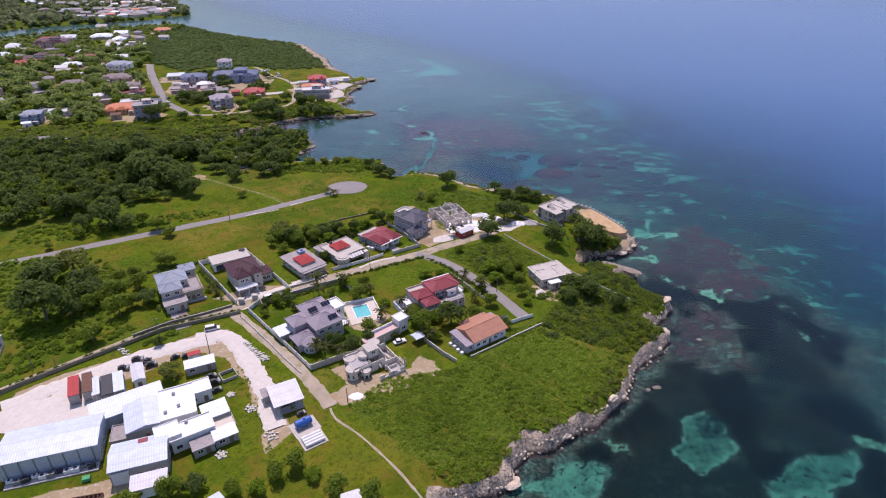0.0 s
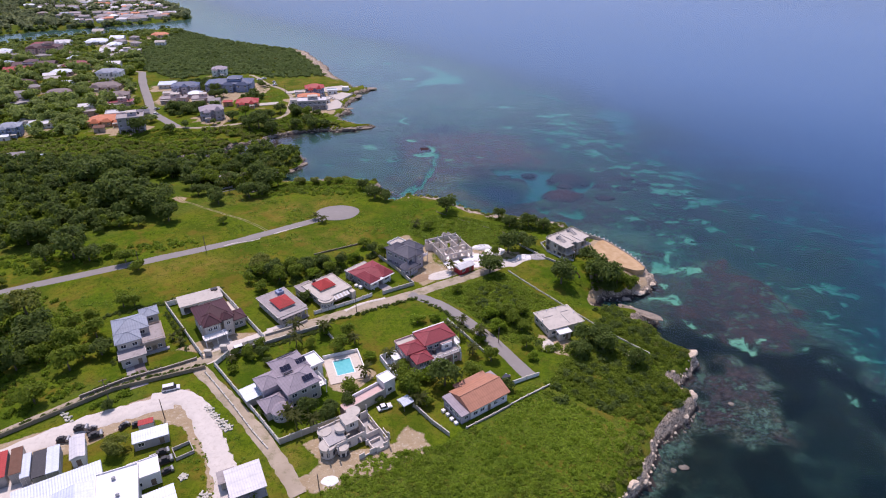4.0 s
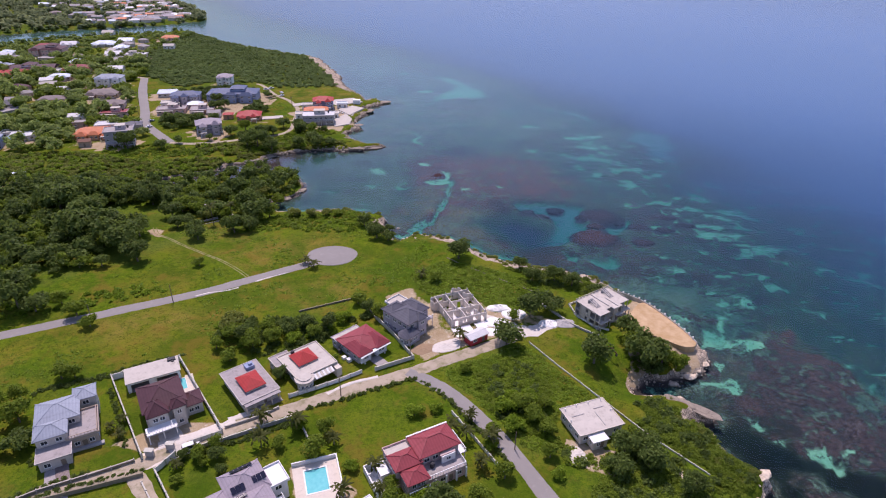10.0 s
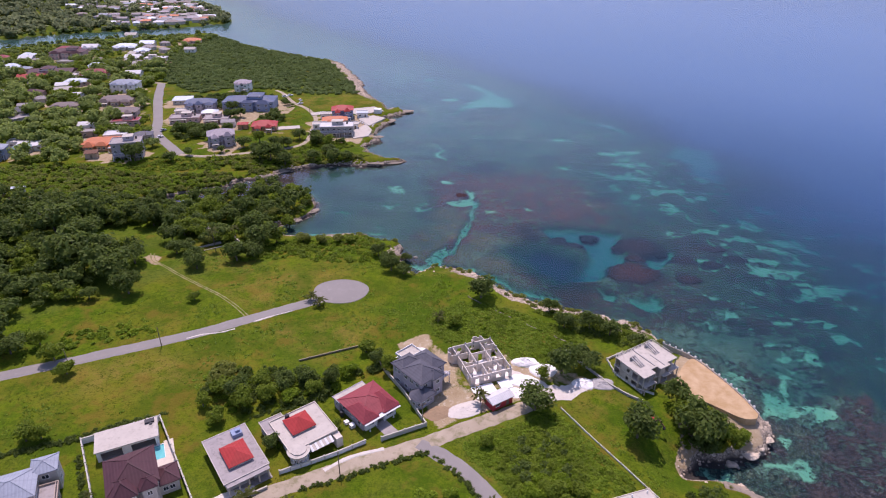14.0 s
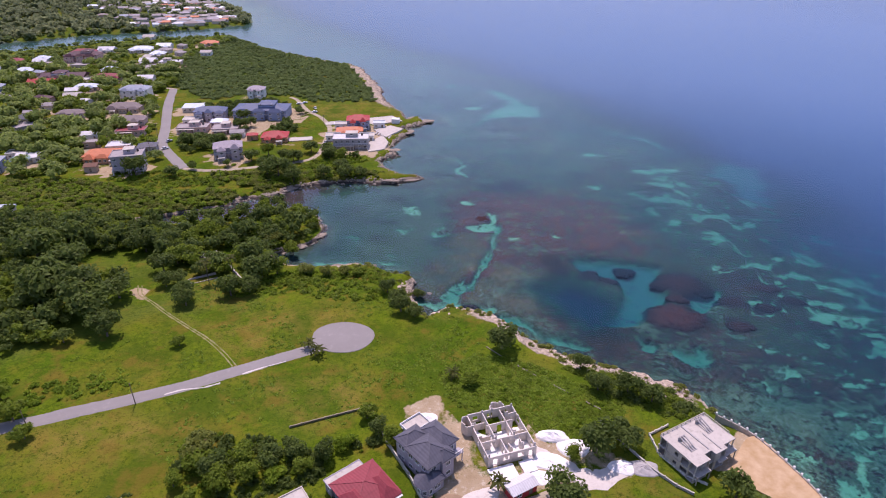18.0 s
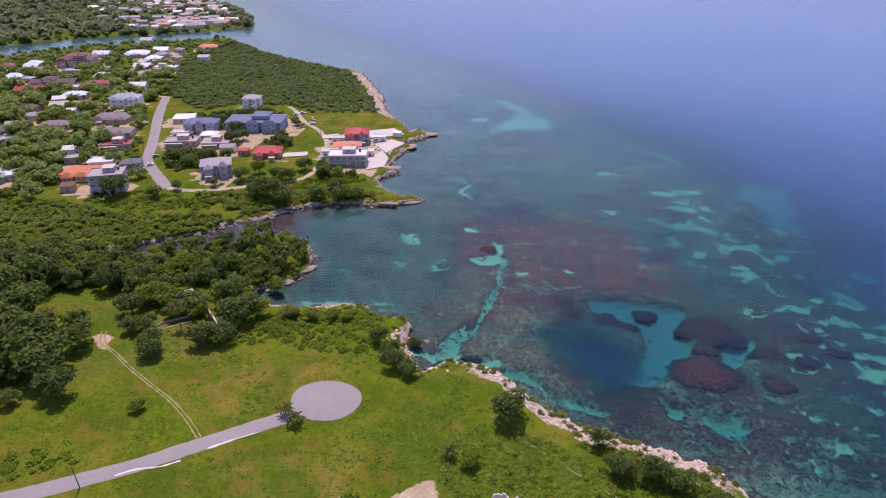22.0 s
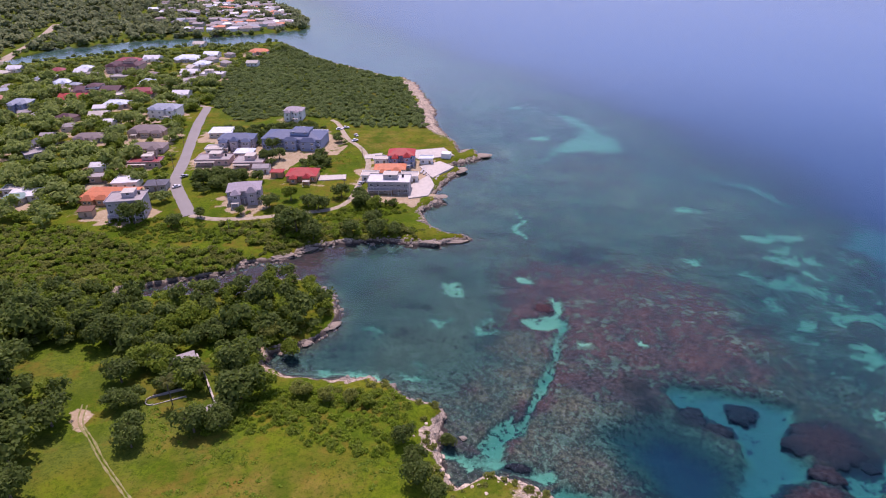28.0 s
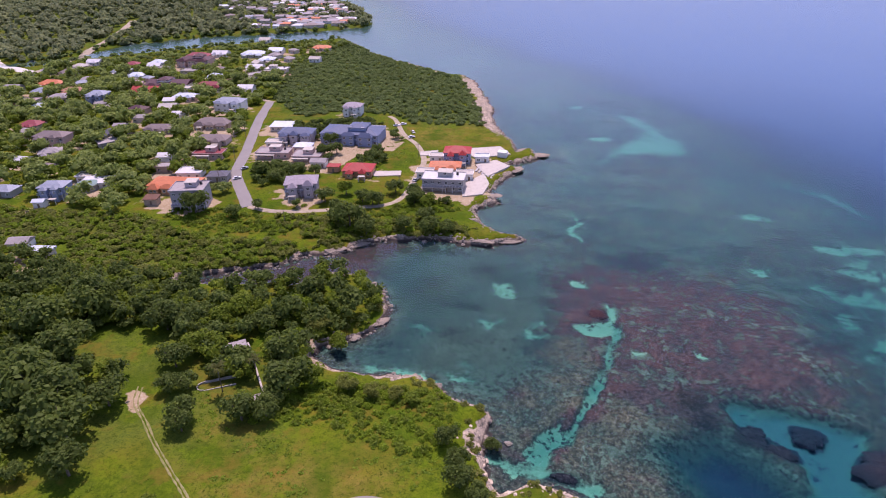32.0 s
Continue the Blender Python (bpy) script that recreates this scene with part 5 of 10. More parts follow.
v = thing("house", -73.0, 179.8, angle=34, label="cream villa with a maroon hipped roof in a walled court", category="house")
mass(v, 0, 0.6, 9.6, 10.4, 6.1, "beige", "maroon_roof", rh=2.9, storeys=2, wins=(3, 3, 3, 3), over=0.6)
mass(v, -2.0, -4.0, 4.6, 5.4, 6.1, "beige", "maroon_roof", "hip", rh=2.2, storeys=2, wins=(2, 0, 0, 1), door=False)
mass(v, 2.9, -4.9, 2.8, 3.0, 6.3, "beige", "maroon_roof", "hip", rh=1.5, storeys=2, wins=(1, 1, 0, 1), door=False)
mass(v, 6.6, -1.2, 4.4, 5.0, 3.2, "beige", "maroon_roof", rh=1.5, wins=(2, 2, 1, 0), door=False)
slab(v, -5.6, 1.6, -9.6, -6.6, 2.9, 3.15, "white", "porch_roof")
posts(v, [(-5.2, -9.2), (-1.8, -9.2), (1.2, -9.2)], 0, 2.9)
railing(v, [(-5.5, -9.5), (1.5, -9.5)], 3.15, 0.8)
for i in range(5):
    slab(v, -7.5, 5.5, -12.4 - i * 1.2, -11.3 - i * 1.2, -0.4, 0.14, "cream", "paving_strip")
v = thing("pool_house", -82.4, 193.4, angle=30, label="long white flat-roofed pool house with wide dark openings", category="outbuilding")
facade(v, 13.6, -0.4, 3.2, 0, -3.3, 0, M["white"], [(-3.6, 0.0, 4.6, 2.5, "open"), (3.4, 0.0, 5.4, 2.5, "open")])
facade(v, 6.2, -0.4, 3.2, 6.8, 0, 90, M["white"], [(0, 0.9, 1.4, 1.2, "window")])
facade(v, 13.6, -0.4, 3.2, 0, 3.3, 180, M["white"], [(-3, 1.2, 1.2, 1.0, "window"), (3, 1.2, 1.2, 1.0, "window")])
facade(v, 6.2, -0.4, 3.2, -6.8, 0, 270, M["white"], [])
slab(v, -7.1, 7.1, -3.7, 3.6, 3.2, 3.42, "slab_pale", "roof")
bm = boxes((4.2, 6.4, 1.6, 2.9, 3.42, 3.9), (5.2, 5.9, 1.0, 1.5, 3.42, 3.75))
part("roof_equipment", bm, M["dark"], v)
slab(v, -6.6, 6.6, -3.0, 3.0, -0.4, 0.08, "slab", "floor")

v = thing("house", -53.5, 189.8, angle=41, label="grey house with stained slab roof and a red pyramid lantern", category="house")
mass(v, 0, 0.6, 9.4, 14.6, 3.1, "beige", "slab", "flat", over=0.7, wins=(4, 4, 3, 4), parapet=0.12)
slab(v, -2.6, 2.6, -3.8, 2.8, 3.32, 4.0, "beige", "lantern_wall")
local(part("lantern_roof", hip_mesh(5.2, 6.6, 1.5, 0.35), M["bright_red"], v), 0.0, -0.5, 4.2)
posts(v, [(-4.6, -8.2), (-2.3, -8.2), (0, -8.2), (2.3, -8.2), (4.6, -8.2)], 0, 2.95, 0.2, "cream")
slab(v, -5.0, 5.0, -8.6, -6.7, 2.95, 3.2, "slab", "porch_roof")
slab(v, -5.2, 5.2, -8.7, -6.7, -0.4, 0.2, "slab", "porch_floor")
bm = boxes((1.2, 3.6, 5.0, 7.2, 3.32, 4.3), (2.2, 3.2, 5.6, 6.4, 4.3, 4.9))
part("roof_tank_stand", bm, M["blue_wall"], v)
v = thing("house", -40.2, 199.4, angle=42, label="cream house with slab roof and a small red pyramid roof", category="house")
mass(v, 0.4, 0.4, 11.6, 11.4, 3.2, "cream", "slab_pale", "flat", over=0.6, wins=(3, 4, 4, 4), parapet=0.3)
slab(v, -2.8, 2.8, -1.2, 4.4, 3.42, 3.9, "cream", "lantern_wall")
local(part("lantern_roof", hip_mesh(5.6, 5.6, 1.9, 0.35), M["bright_red"], v), 0, 1.6, 4.1)
bm = cylinder(bmesh.new(), 0, 0, -0.5, 3.3, 2.2, seg=20)
local(part("round_bay", bm, M["cream"], v), -3.9, -6.0)
bm = cylinder(bmesh.new(), 0, 0, 3.3, 3.5, 2.8, seg=24)
cylinder(bm, 0, 0, 3.5, 3.75, 1.9, seg=24)
local(part("round_bay_roof", bm, M["slab_pale"], v), -3.9, -6.0)
for i in range(6):
    a = radians(200 + i * 28)
    framed_window(v, 0.8, 1.3, -3.9 + 2.22 * math.cos(a), -6.0 + 2.22 * math.sin(a), 1.7, math.degrees(a) + 90, "white")
for i in range(9):
    bm = hip_mesh(0.62, 1.7, 0.75, 0.0, "mono", 0.06)
    local(part("awning_strip", bm, M["white" if i % 2 == 0 else "cream"], v), -0.9 + i * 0.66, -6.9, 2.5)
mass(v, -5.0, 5.6, 5.4, 5.0, 3.0, "cream", "slab", "flat", over=0.3, wins=(0, 2, 2, 2), parapet=0.2, door=False)
water_tank(v, -1.6, 5.2, 3.42)
slab(v, 5.2, 6.9, -8.0, -5.4, 0, 2.9, "cream", "porch_pier")
v = thing("house", -26.5, 210.7, angle=46, label="low house with a bright red hipped roof and white bays", category="house")
mass(v, 0.4, -0.6, 10.6, 10.2, 3.2, "lilac", "red_roof", rh=1.9, over=0.6, wins=(3, 3, 3, 3))
mass(v, -2.6, -4.8, 3.6, 3.2, 3.2, "white", "red_roof", rh=1.0, wins=(2, 1, 0, 1), over=0.4, door=False)
mass(v, 3.2, -4.8, 3.8, 3.2, 3.2, "white", "red_roof", rh=1.0, wins=(2, 1, 0, 1), over=0.4, door=False)
mass(v, -1.0, 5.4, 9.0, 2.6, 3.0, "lilac", "slab_pale", "flat", wins=(0, 1, 3, 1), over=0.3, parapet=0.15, door=False)
posts(v, [(-1.2, -6.6), (1.4, -6.6), (3.9, -7.1), (-3.6, -7.1)], 0, 3.0)
slab(v, -5.2, 6.0, -7.6, -6.0, 2.95, 3.15, "white", "porch_roof")
for cx_ in (-3.0, 3.6):
    local(part("cross_roof", hip_mesh(4.2, 7.4, 2.0, 0.4), M["red_roof"], v), cx_, -3.0, 3.42)
slab(v, -1.6, 1.8, -12.0, -6.0, -0.5, 0.15, "slab", "front_walk")
water_tank(v, -5.9, 2.4, 0.0)
bm = boxes((-6.9, -5.6, -3.4, -2.2, 0, 1.0), (-7.2, -6.0, -1.4, -0.2, 0, 0.8))
part("stored_goods", bm, M["white"], v)
v = thing("house", -13, 221.8, angle=48, label="two-storey lilac-grey house with charcoal hipped roofs on raw ground", category="house")
mass(v, -0.8, -1.2, 7.2, 8.0, 6.2, "lilac", "grey_roof", rh=2.2, storeys=2, wins=(2, 2, 2, 3), over=0.6)
mass(v, 3.8, 0.8, 4.8, 7.6, 6.2, "lilac", "grey_roof", rh=1.8, storeys=2, wins=(2, 2, 2, 0), door=False)
mass(v, -1.4, 4.6, 6.0, 4.0, 6.2, "lilac", "grey_roof", rh=1.5, storeys=2, wins=(0, 1, 2, 2), door=False)
mass(v, -3.4, -5.6, 3.6, 3.6, 3.1, "lilac", "grey_roof", rh=1.5, wins=(2, 1, 0, 2), door=False)
mass(v, 2.2, 7.6, 5.2, 3.4, 5.6, "white", "slab_pale", "flat", storeys=2, wins=(0, 1, 1, 1), door=False, parapet=0.5)
turret = local(part("round_turret", cylinder(bmesh.new(), 0, 0, -0.4, 3.2, 2.1, seg=18), M["lilac"], v), -5.4, -5.4)
part("turret_roof", cylinder(bmesh.new(), 0, 0, 3.203, 5.2, 2.7, 0.05, 18), M["grey_roof"], turret)
for q_ in range(5):
    a = radians(190 + q_ * 38)
    framed_window(v, 0.9, 1.4, -5.4 + 2.12 * math.cos(a), -5.4 + 2.12 * math.sin(a), 1.6, math.degrees(a) + 90, "white")
mass(v, 1.0, -4.4, 3.4, 3.2, 6.0, "lilac", "grey_roof", rh=1.6, storeys=2, wins=(1, 1, 0, 1), door=False, over=0.4)
slab(v, 3.2, 7.0, -4.8, -3.0, 3.0, 3.2, "lilac", "balcony")
railing(v, [(3.2, -4.7), (7.0, -4.7)], 3.2, mat="white")
posts(v, [(3.4, -4.5), (6.8, -4.5)], 0, 3.0, mat="lilac")
posts(v, [(-5.0, -7.2), (-1.8, -7.2)], 0, 3.0, mat="lilac")
slab(v, 0.9, 2.2, -5.4, -5.2, 0, 6.0, "grey_roof", "entrance_screen")

# ---- the roofless shell ----
v = thing("unfinished_house", 3.8, 231.5, angle=25, label="roofless pale concrete-block house shell with open rooms", category="building shell")
O = lambda *us: [(u, b, w, h, "open") for u, b, w, h in us]  # noqa: E731
facade(v, 12.6, -0.5, 3.0, 0, -7.4, 0, M["block_pale"], O((-4.4, 0, 1.2, 2.2), (-1.5, 0.9, 1.6, 1.3), (2.2, 0.9, 1.6, 1.3), (4.8, 0, 1.1, 2.2)))
facade(v, 14.2, -0.5, 3.0, 6.3, 0, 90, M["block_pale"], O((-5, 0.9, 1.5, 1.3), (-1.2, 0, 1.2, 2.2), (3.0, 0.9, 1.6, 1.3)))
facade(v, 12.6, -0.5, 3.2, 0, 7.4, 180, M["block_pale"], O((-4, 0.9, 1.5, 1.3), (0, 0.9, 1.5, 1.3), (4, 0.9, 1.4, 1.3)))
facade(v, 14.2, -0.5, 3.0, -6.3, 0, 270, M["block_pale"], O((-4, 0.9, 1.5, 1.3), (1.0, 0.9, 1.6, 1.3), (5, 0.9, 1.2, 1.3)))
facade(v, 12.1, 0, 2.9, 0, -2.4, 0, M["block_pale"], O((-3, 0, 1.2, 2.2), (3.5, 0, 1.2, 2.2)))
facade(v, 7.2, 0, 2.9, 0.8, 2.6, 0, M["block_pale"], O((0, 0, 1.3, 2.2)))
facade(v, 9.3, 0, 3.3, -2.2, 2.5, 90, M["block_pale"], O((-2, 0, 1.2, 2.2), (2.4, 0, 1.2, 2.2)))
facade(v, 9.0, 0, 2.9, 2.6, 2.4, 90, M["block_pale"], O((2.0, 0, 1.2, 2.2), (-2.6, 0, 1.2, 2.2)))
facade(v, 4.6, 0, 3.0, -1.0, -4.9, 90, M["block_pale"], O((0, 0, 1.2, 2.2)))
for cx_, cy_ in ((-6.3, 5.2), (2.2, 7.5)):
    for i in range(9):
        a = radians((90 if cx_ < 0 else 0) + i * 22.5)
        ob = part("curved_panel", boxes((-0.1, 0.1, -0.44, 0.44, -0.3, 2.9 + 0.3 * (i % 3))), M["block_pale"], v)
        local(ob, cx_ + 2.0 * math.cos(a), cy_ + 2.0 * math.sin(a), 0, math.degrees(a))
for x, y, l_, a_, h_ in ((-4.4, -0.4, 3.2, 0, 2.4), (4.6, -0.4, 3.0, 0, 1.8), (4.6, 4.6, 3.2, 0, 3.2), (-4.2, 4.4, 3.4, 0, 2.2), (0.6, -4.8, 2.6, 90, 2.0), (3.4, -5.0, 2.6, 90, 2.8)):
    ob = part("partition", boxes((-l_ / 2, l_ / 2, -0.1, 0.1, 0.0, h_), (-l_ / 2, -l_ / 2 + 0.9, -0.1, 0.1, h_ + 0.002, h_ + 0.7)), M["block_pale"], v)
    local(ob, x, y, 0.06, a_)
slab(v, -6.0, 6.0, -7.0, 7.0, -0.5, 0.06, "tarp", "floor")
for x, y in ((-5.9, -7.0), (5.9, -7.0), (5.9, 7.0), (-2.2, 7.0), (2.6, -2.2), (-2.2, -2.2), (0.5, 7.0), (5.9, 2.6)):
    slab(v, x - 0.16, x + 0.16, y - 0.16, y + 0.16, 2.9, 3.9, "concrete", "column_stub")
for x, y, w, d in ((-3.5, -10.6, 6.5, 5.0), (3.0, -10.0, 3.4, 3.6)):
    slab(v, x - w / 2, x + w / 2, y - d / 2, y + d / 2, -0.5, 0.25, "tarp", "cast_slab")


def heap(name, x, y, rx, ry, h, mat, label, category, seed=0, angle=0.0):
    """A loose heap of earth, marl or stone."""
    n, m = 18, 6
    V, F = [(0, 0, h)], []
    for j in range(1, m + 1):
        for i in range(n):
            a, r = 2 * math.pi * i / n, j / m
            k_ = 1 + 0.25 * (noise.noise((x + math.cos(a) * 1.3, y + math.sin(a) * 1.3, seed + r)))
            V.append((rx * r * k_ * math.cos(a), ry * r * k_ * math.sin(a), h * (1 - r) ** 0.8 * (1 + 0.5 * noise.noise((a * 2, r * 4, seed + 3.1))) - (0.35 if j == m else 0)))
    for i in range(n):
        F.append((0, 1 + i, 1 + (i + 1) % n))
        for j in range(m - 1):
            a, b = 1 + j * n + i, 1 + j * n + (i + 1) % n
            F.append((a, a + n, b + n, b))
    me = bpy.data.meshes.new(name)
    me.from_pydata(V, [], F)
    me.materials.append(M[mat])
    ob = tagged(new(name, me), label, category)
    ob.matrix_basis = pose(x, y, ground_z(x, y), 0, 0, angle)
    return ob


for i, (x, y, rx, ry, h) in enumerate(((17, 234, 4.5, 2.6, 1.5), (22, 231, 4.5, 3.4, 1.2), (16, 226, 5, 3.2, 0.7), (13.5, 221, 3.4, 2.6, 0.5), (33, 226, 3.8, 2.6, 0.9), (-15.5, 236.5, 3.2, 2.2, 0.9), (-20, 233, 1.8, 1.5, 0.7))):
    heap("marl_mound", x, y, rx, ry, h, "tarp", "bright white heap of marl on the building site", "heap", i)
heap("gravel_mound", 38, 226.5, 4.2, 2.8, 0.9, "concrete", "grey heap of gravel beside the marl", "heap", 9)
heap("earth_mound", 0, 213, 6, 3.5, 0.5, "marl", "pale rubble and broken stone spread on bare ground", "heap", 10, 30)
heap("earth_mound", -7, 211, 4.5, 3, 0.4, "dirt_heap", "brown spread of loose earth and rubble", "heap", 11, 30)
heap("earth_mound", -69.5, 222, 1.8, 3.4, 0.5, "dirt_heap", "reddish bare earth bank in the field", "heap", 12)
v = thing("shed", 8.9, 216.4, angle=37, label="low red-walled shed with a bright white sheet roof", category="shed")
mass(v, 0, 0, 6.6, 3.6, 2.3, "red_paint", "tin_white", "gable", rh=0.7, over=0.35, wins=(2, 1, 0, 0), caps=False)

# ---- the concrete villa on the point ----
v = thing("unfinished_villa", 51.4, 232.1, angle=36, label="unfinished pale concrete villa with open bays above a sandy terrace", category="house")
BLOCKS = ((-7.6, -3.0, -5.4, 5.6), (-3.0, -0.6, -3.6, 5.6), (-0.6, 3.4, -4.9, 5.6), (3.4, 7.6, -3.8, 5.6))
for x0, x1, y0, y1 in BLOCKS:
    slab(v, x0, x1, y0, y1, -0.6, 0.2, "concrete", "floor_slab")
    slab(v, x0, x1, y0, y1, 2.7, 2.92, "slab_pale", "floor_slab")
    slab(v, x0, x1, y0, y1, 5.4, 5.62, "slab_pale", "roof_slab")
for z, up in ((0.2, 0), (2.92, 1)):
    t_ = z + 2.48
    # the four stepped bays of the front, with their returns
    facade(v, 2.4, z, t_, -1.8, -3.5, 0, M["slab_pale"], O((0.1, z + 0.02, 1.3, 2.1)))
    facade(v, 4.0, z, t_, 1.4, -4.8, 0, M["slab_pale"], O((1.0, z + 0.02, 1.5, 2.1)) if up else O((0.5, z + 0.02, 2.7, 2.15)))
    facade(v, 4.2, z, t_, 5.5, -2.2, 0, M["block"], O((0, z + 0.02, 2.6, 2.1)))
    facade(v, 4.5, z, t_, -5.3, -3.4, 0, M["block"], O((0, z + 0.02, 2.4, 2.1)))
    facade(v, 1.9, z, t_, -3.1, -4.4, 90, M["slab_pale"], O((0, z + 0.02, 1.2, 2.1)))
    facade(v, 1.2, z, t_, -0.5, -4.2, 270, M["slab_pale"])
    facade(v, 1.0, z, t_, 3.3, -4.3, 90, M["slab_pale"])
    # the sides and the back
    facade(v, 7.6, z, t_, 7.5, 1.8, 90, M["slab_pale"], O((-2.2, z + 0.02, 2.0, 2.1), (0.6, z + 0.8, 1.3, 1.1), (2.6, z + 0.8, 1.1, 1.1)))
    facade(v, 14.8, z, t_, 0, 5.4, 180, M["slab_pale"], O((-4, z + 0.8, 1.6, 1.2), (0, z + 0.8, 1.6, 1.2), (4, z + 0.8, 1.6, 1.2)))
    facade(v, 6.6, z, t_, -7.5, -0.2, 270, M["slab_pale"], O((2.0, z + 0.02, 2.1, 2.0), (-0.6, z + 0.8, 1.0, 1.0)))
    facade(v, 9.0, z, t_, -1.6, 0.8, 90, M["block"], O((-2, z + 0.02, 1.2, 2.1)))
    facade(v, 9.0, z, t_, 2.8, 0.8, 90, M["block"], O((2, z + 0.02, 1.2, 2.1)))
    posts(v, [(-7.4, -5.2), (-5.3, -5.2), (-3.25, -5.2), (-7.4, 3.4), (-7.4, 5.2), (7.4, -3.6), (5.5, -3.6)], z, t_, 0.16, "slab_pale")
slab(v, -7.6, -3.0, -6.3, -5.4, 2.7, 2.9, "slab_pale", "balcony")
slab(v, -3.0, -0.6, -4.7, -3.6, 2.7, 2.9, "slab_pale", "balcony")
slab(v, 3.4, 7.6, -5.0, -3.8, 2.7, 2.9, "slab_pale", "balcony")
slab(v, 0.4, 3.4, -5.7, -4.9, 2.7, 2.9, "slab_pale", "balcony")
posts(v, [(-7.4, -6.1), (-3.2, -6.1), (7.4, -4.8)], -0.6, 2.7, 0.15, "slab_pale")
railing(v, [(-7.5, 5.5), (7.5, 5.5), (7.5, -2)], 5.62, 0.5, "slab_pale", 2.4)
for x in (-5.0, -4.3, -3.6, 3.2, 3.9, 4.6):
    bm = boxes((-0.13, 0.13, -2.0, 2.0, 0, 0.2))
    local(part("stair_beam", bm, M["concrete"], v), x, 0.4 if x < 0 else 2.4, 6.2, 0, 16)
for x, y in ((-4.3, 0.4), (3.9, 2.4)):
    slab(v, x - 1.0, x + 1.0, y + 1.7, y + 1.95, 5.62, 6.7, "concrete", "stair_upstand")
    slab(v, x - 1.0, x + 1.0, y - 2.1, y - 1.85, 5.62, 5.74, "concrete", "stair_kerb")
slab(v, -1.1, -0.8, -3.0, 5.0, 5.62, 5.86, "concrete", "roof_upstand")
slab(v, 1.6, 1.85, -4.4, 1.0, 5.62, 5.8, "concrete", "roof_upstand")
for i in range(10):
    a = -7.0 + i * 1.55
    slab(v, a - 0.09, a + 0.09, 5.15, 5.33, 5.62, 6.0 + 0.4 * (i % 3 == 0), "concrete", "column_stub")

# its terrace, sea wall and stub posts
TERR = [(57, 227), (67.5, 240.5), (75, 227), (78, 218), (75.5, 216), (72.5, 216.5), (68.5, 219.5), (64, 222.5)]
bm = bmesh.new()
c_ = curve_through([*TERR, TERR[0]], 1.2)[:-1]
top = [bm.verts.new((x, y, 6.15 + 0.10 * noise.noise((x * 0.3, y * 0.3, 1)))) for x, y in c_]
low = [bm.verts.new((x, y, 2.0)) for x, y in c_]
bm.faces.new(top)
for i in range(len(c_)):
    j = (i + 1) % len(c_)
    bm.faces.new((top[i], low[i], low[j], top[j]))
bmesh.ops.recalc_face_normals(bm, faces=bm.faces[:])
bmesh.ops.triangulate(bm, faces=bm.faces[:])
k = Nodes("terrace_sand", 0.97)
k.colour(k.mix(k.ramp(k.noise(0.3, 6, 0.65), (0.35, 0.0), (0.7, 1.0)), (0.40, 0.262, 0.125), (0.54, 0.39, 0.235)))
k.bump(k.noise(2.0, 4), 0.4, 0.1)
tagged(part("terrace", bm, k.m), "sandy orange-brown filled terrace above the sea", "terrace", kind="structure")
sea_wall = thing("sea_wall", 68, 239, 5.6, label="low pale sea wall with short posts along the terrace edge", category="wall")
line_ = curve_through([(60, 247), (67.8, 240.5), (75.2, 227), (78.2, 218)], 2.0)
for (ax, ay), (bx, by) in zip(line_, line_[1:]):
    L = math.hypot(bx - ax, by - ay)
    ob = part("wall_segment", boxes((-L / 2, L / 2, -0.14, 0.14, -1.2, 0.85)), M["slab_pale"], sea_wall)
    local(ob, (ax + bx) / 2 - 68, (ay + by) / 2 - 239, 0, math.degrees(math.atan2(by - ay, bx - ax)))
    ob = part("post", boxes((-0.2, 0.2, -0.2, 0.2, 0.853, 1.5)), M["white"], sea_wall)
    local(ob, ax - 68, ay - 239, 0, 20)


def boundary(points, h=1.6, mat="block", cap="coping", thick=0.18, label="", every=3.0, name="boundary_wall", base=-0.5, post=0.12, step=3.0):
    """A masonry wall along a line: panels, coping and piers."""
    x0, y0 = points[0]
    w = thing(name, x0, y0, 0.0, label=label or "weathered block garden wall with pale coping", category="wall", group="garden walls")
    for (ax, ay), (bx, by) in zip(points, points[1:]):
        L = math.hypot(bx - ax, by - ay)
        n = max(1, round(L / step))
        ang = math.degrees(math.atan2(by - ay, bx - ax))
        for i in range(n):
            t0, t1 = i / n, (i + 1) / n
            mx, my = ax + (bx - ax) * (t0 + t1) / 2, ay + (by - ay) * (t0 + t1) / 2
            z = ground_z(mx, my)
            l_ = L / n / 2
            key = ("wall", round(l_, 2), h, thick, mat)
            if key not in _cache:
                a_, b_ = bpy.data.meshes.new("panel"), bpy.data.meshes.new("coping")
                bm = boxes((-l_, l_, -thick / 2, thick / 2, base, h))
                bm.to_mesh(a_), bm.free()
                a_.materials.append(M[mat])
                bm = boxes((-l_, l_, -thick / 2 - 0.06, thick / 2 + 0.06, h + 0.002, h + 0.1))
                box(bm, -l_ - post, -l_ + post, -thick / 2 - post, thick / 2 + post, base, h + 0.28)
                bm.to_mesh(b_), bm.free()
                b_.materials.append(M[cap])
                _cache[key] = a_, b_
            for nm, me in zip(("panel", "coping"), _cache[key]):
                ob = new(nm, me)
                ob.parent = w
                local(ob, mx - x0, my - y0, z, ang)
    return w


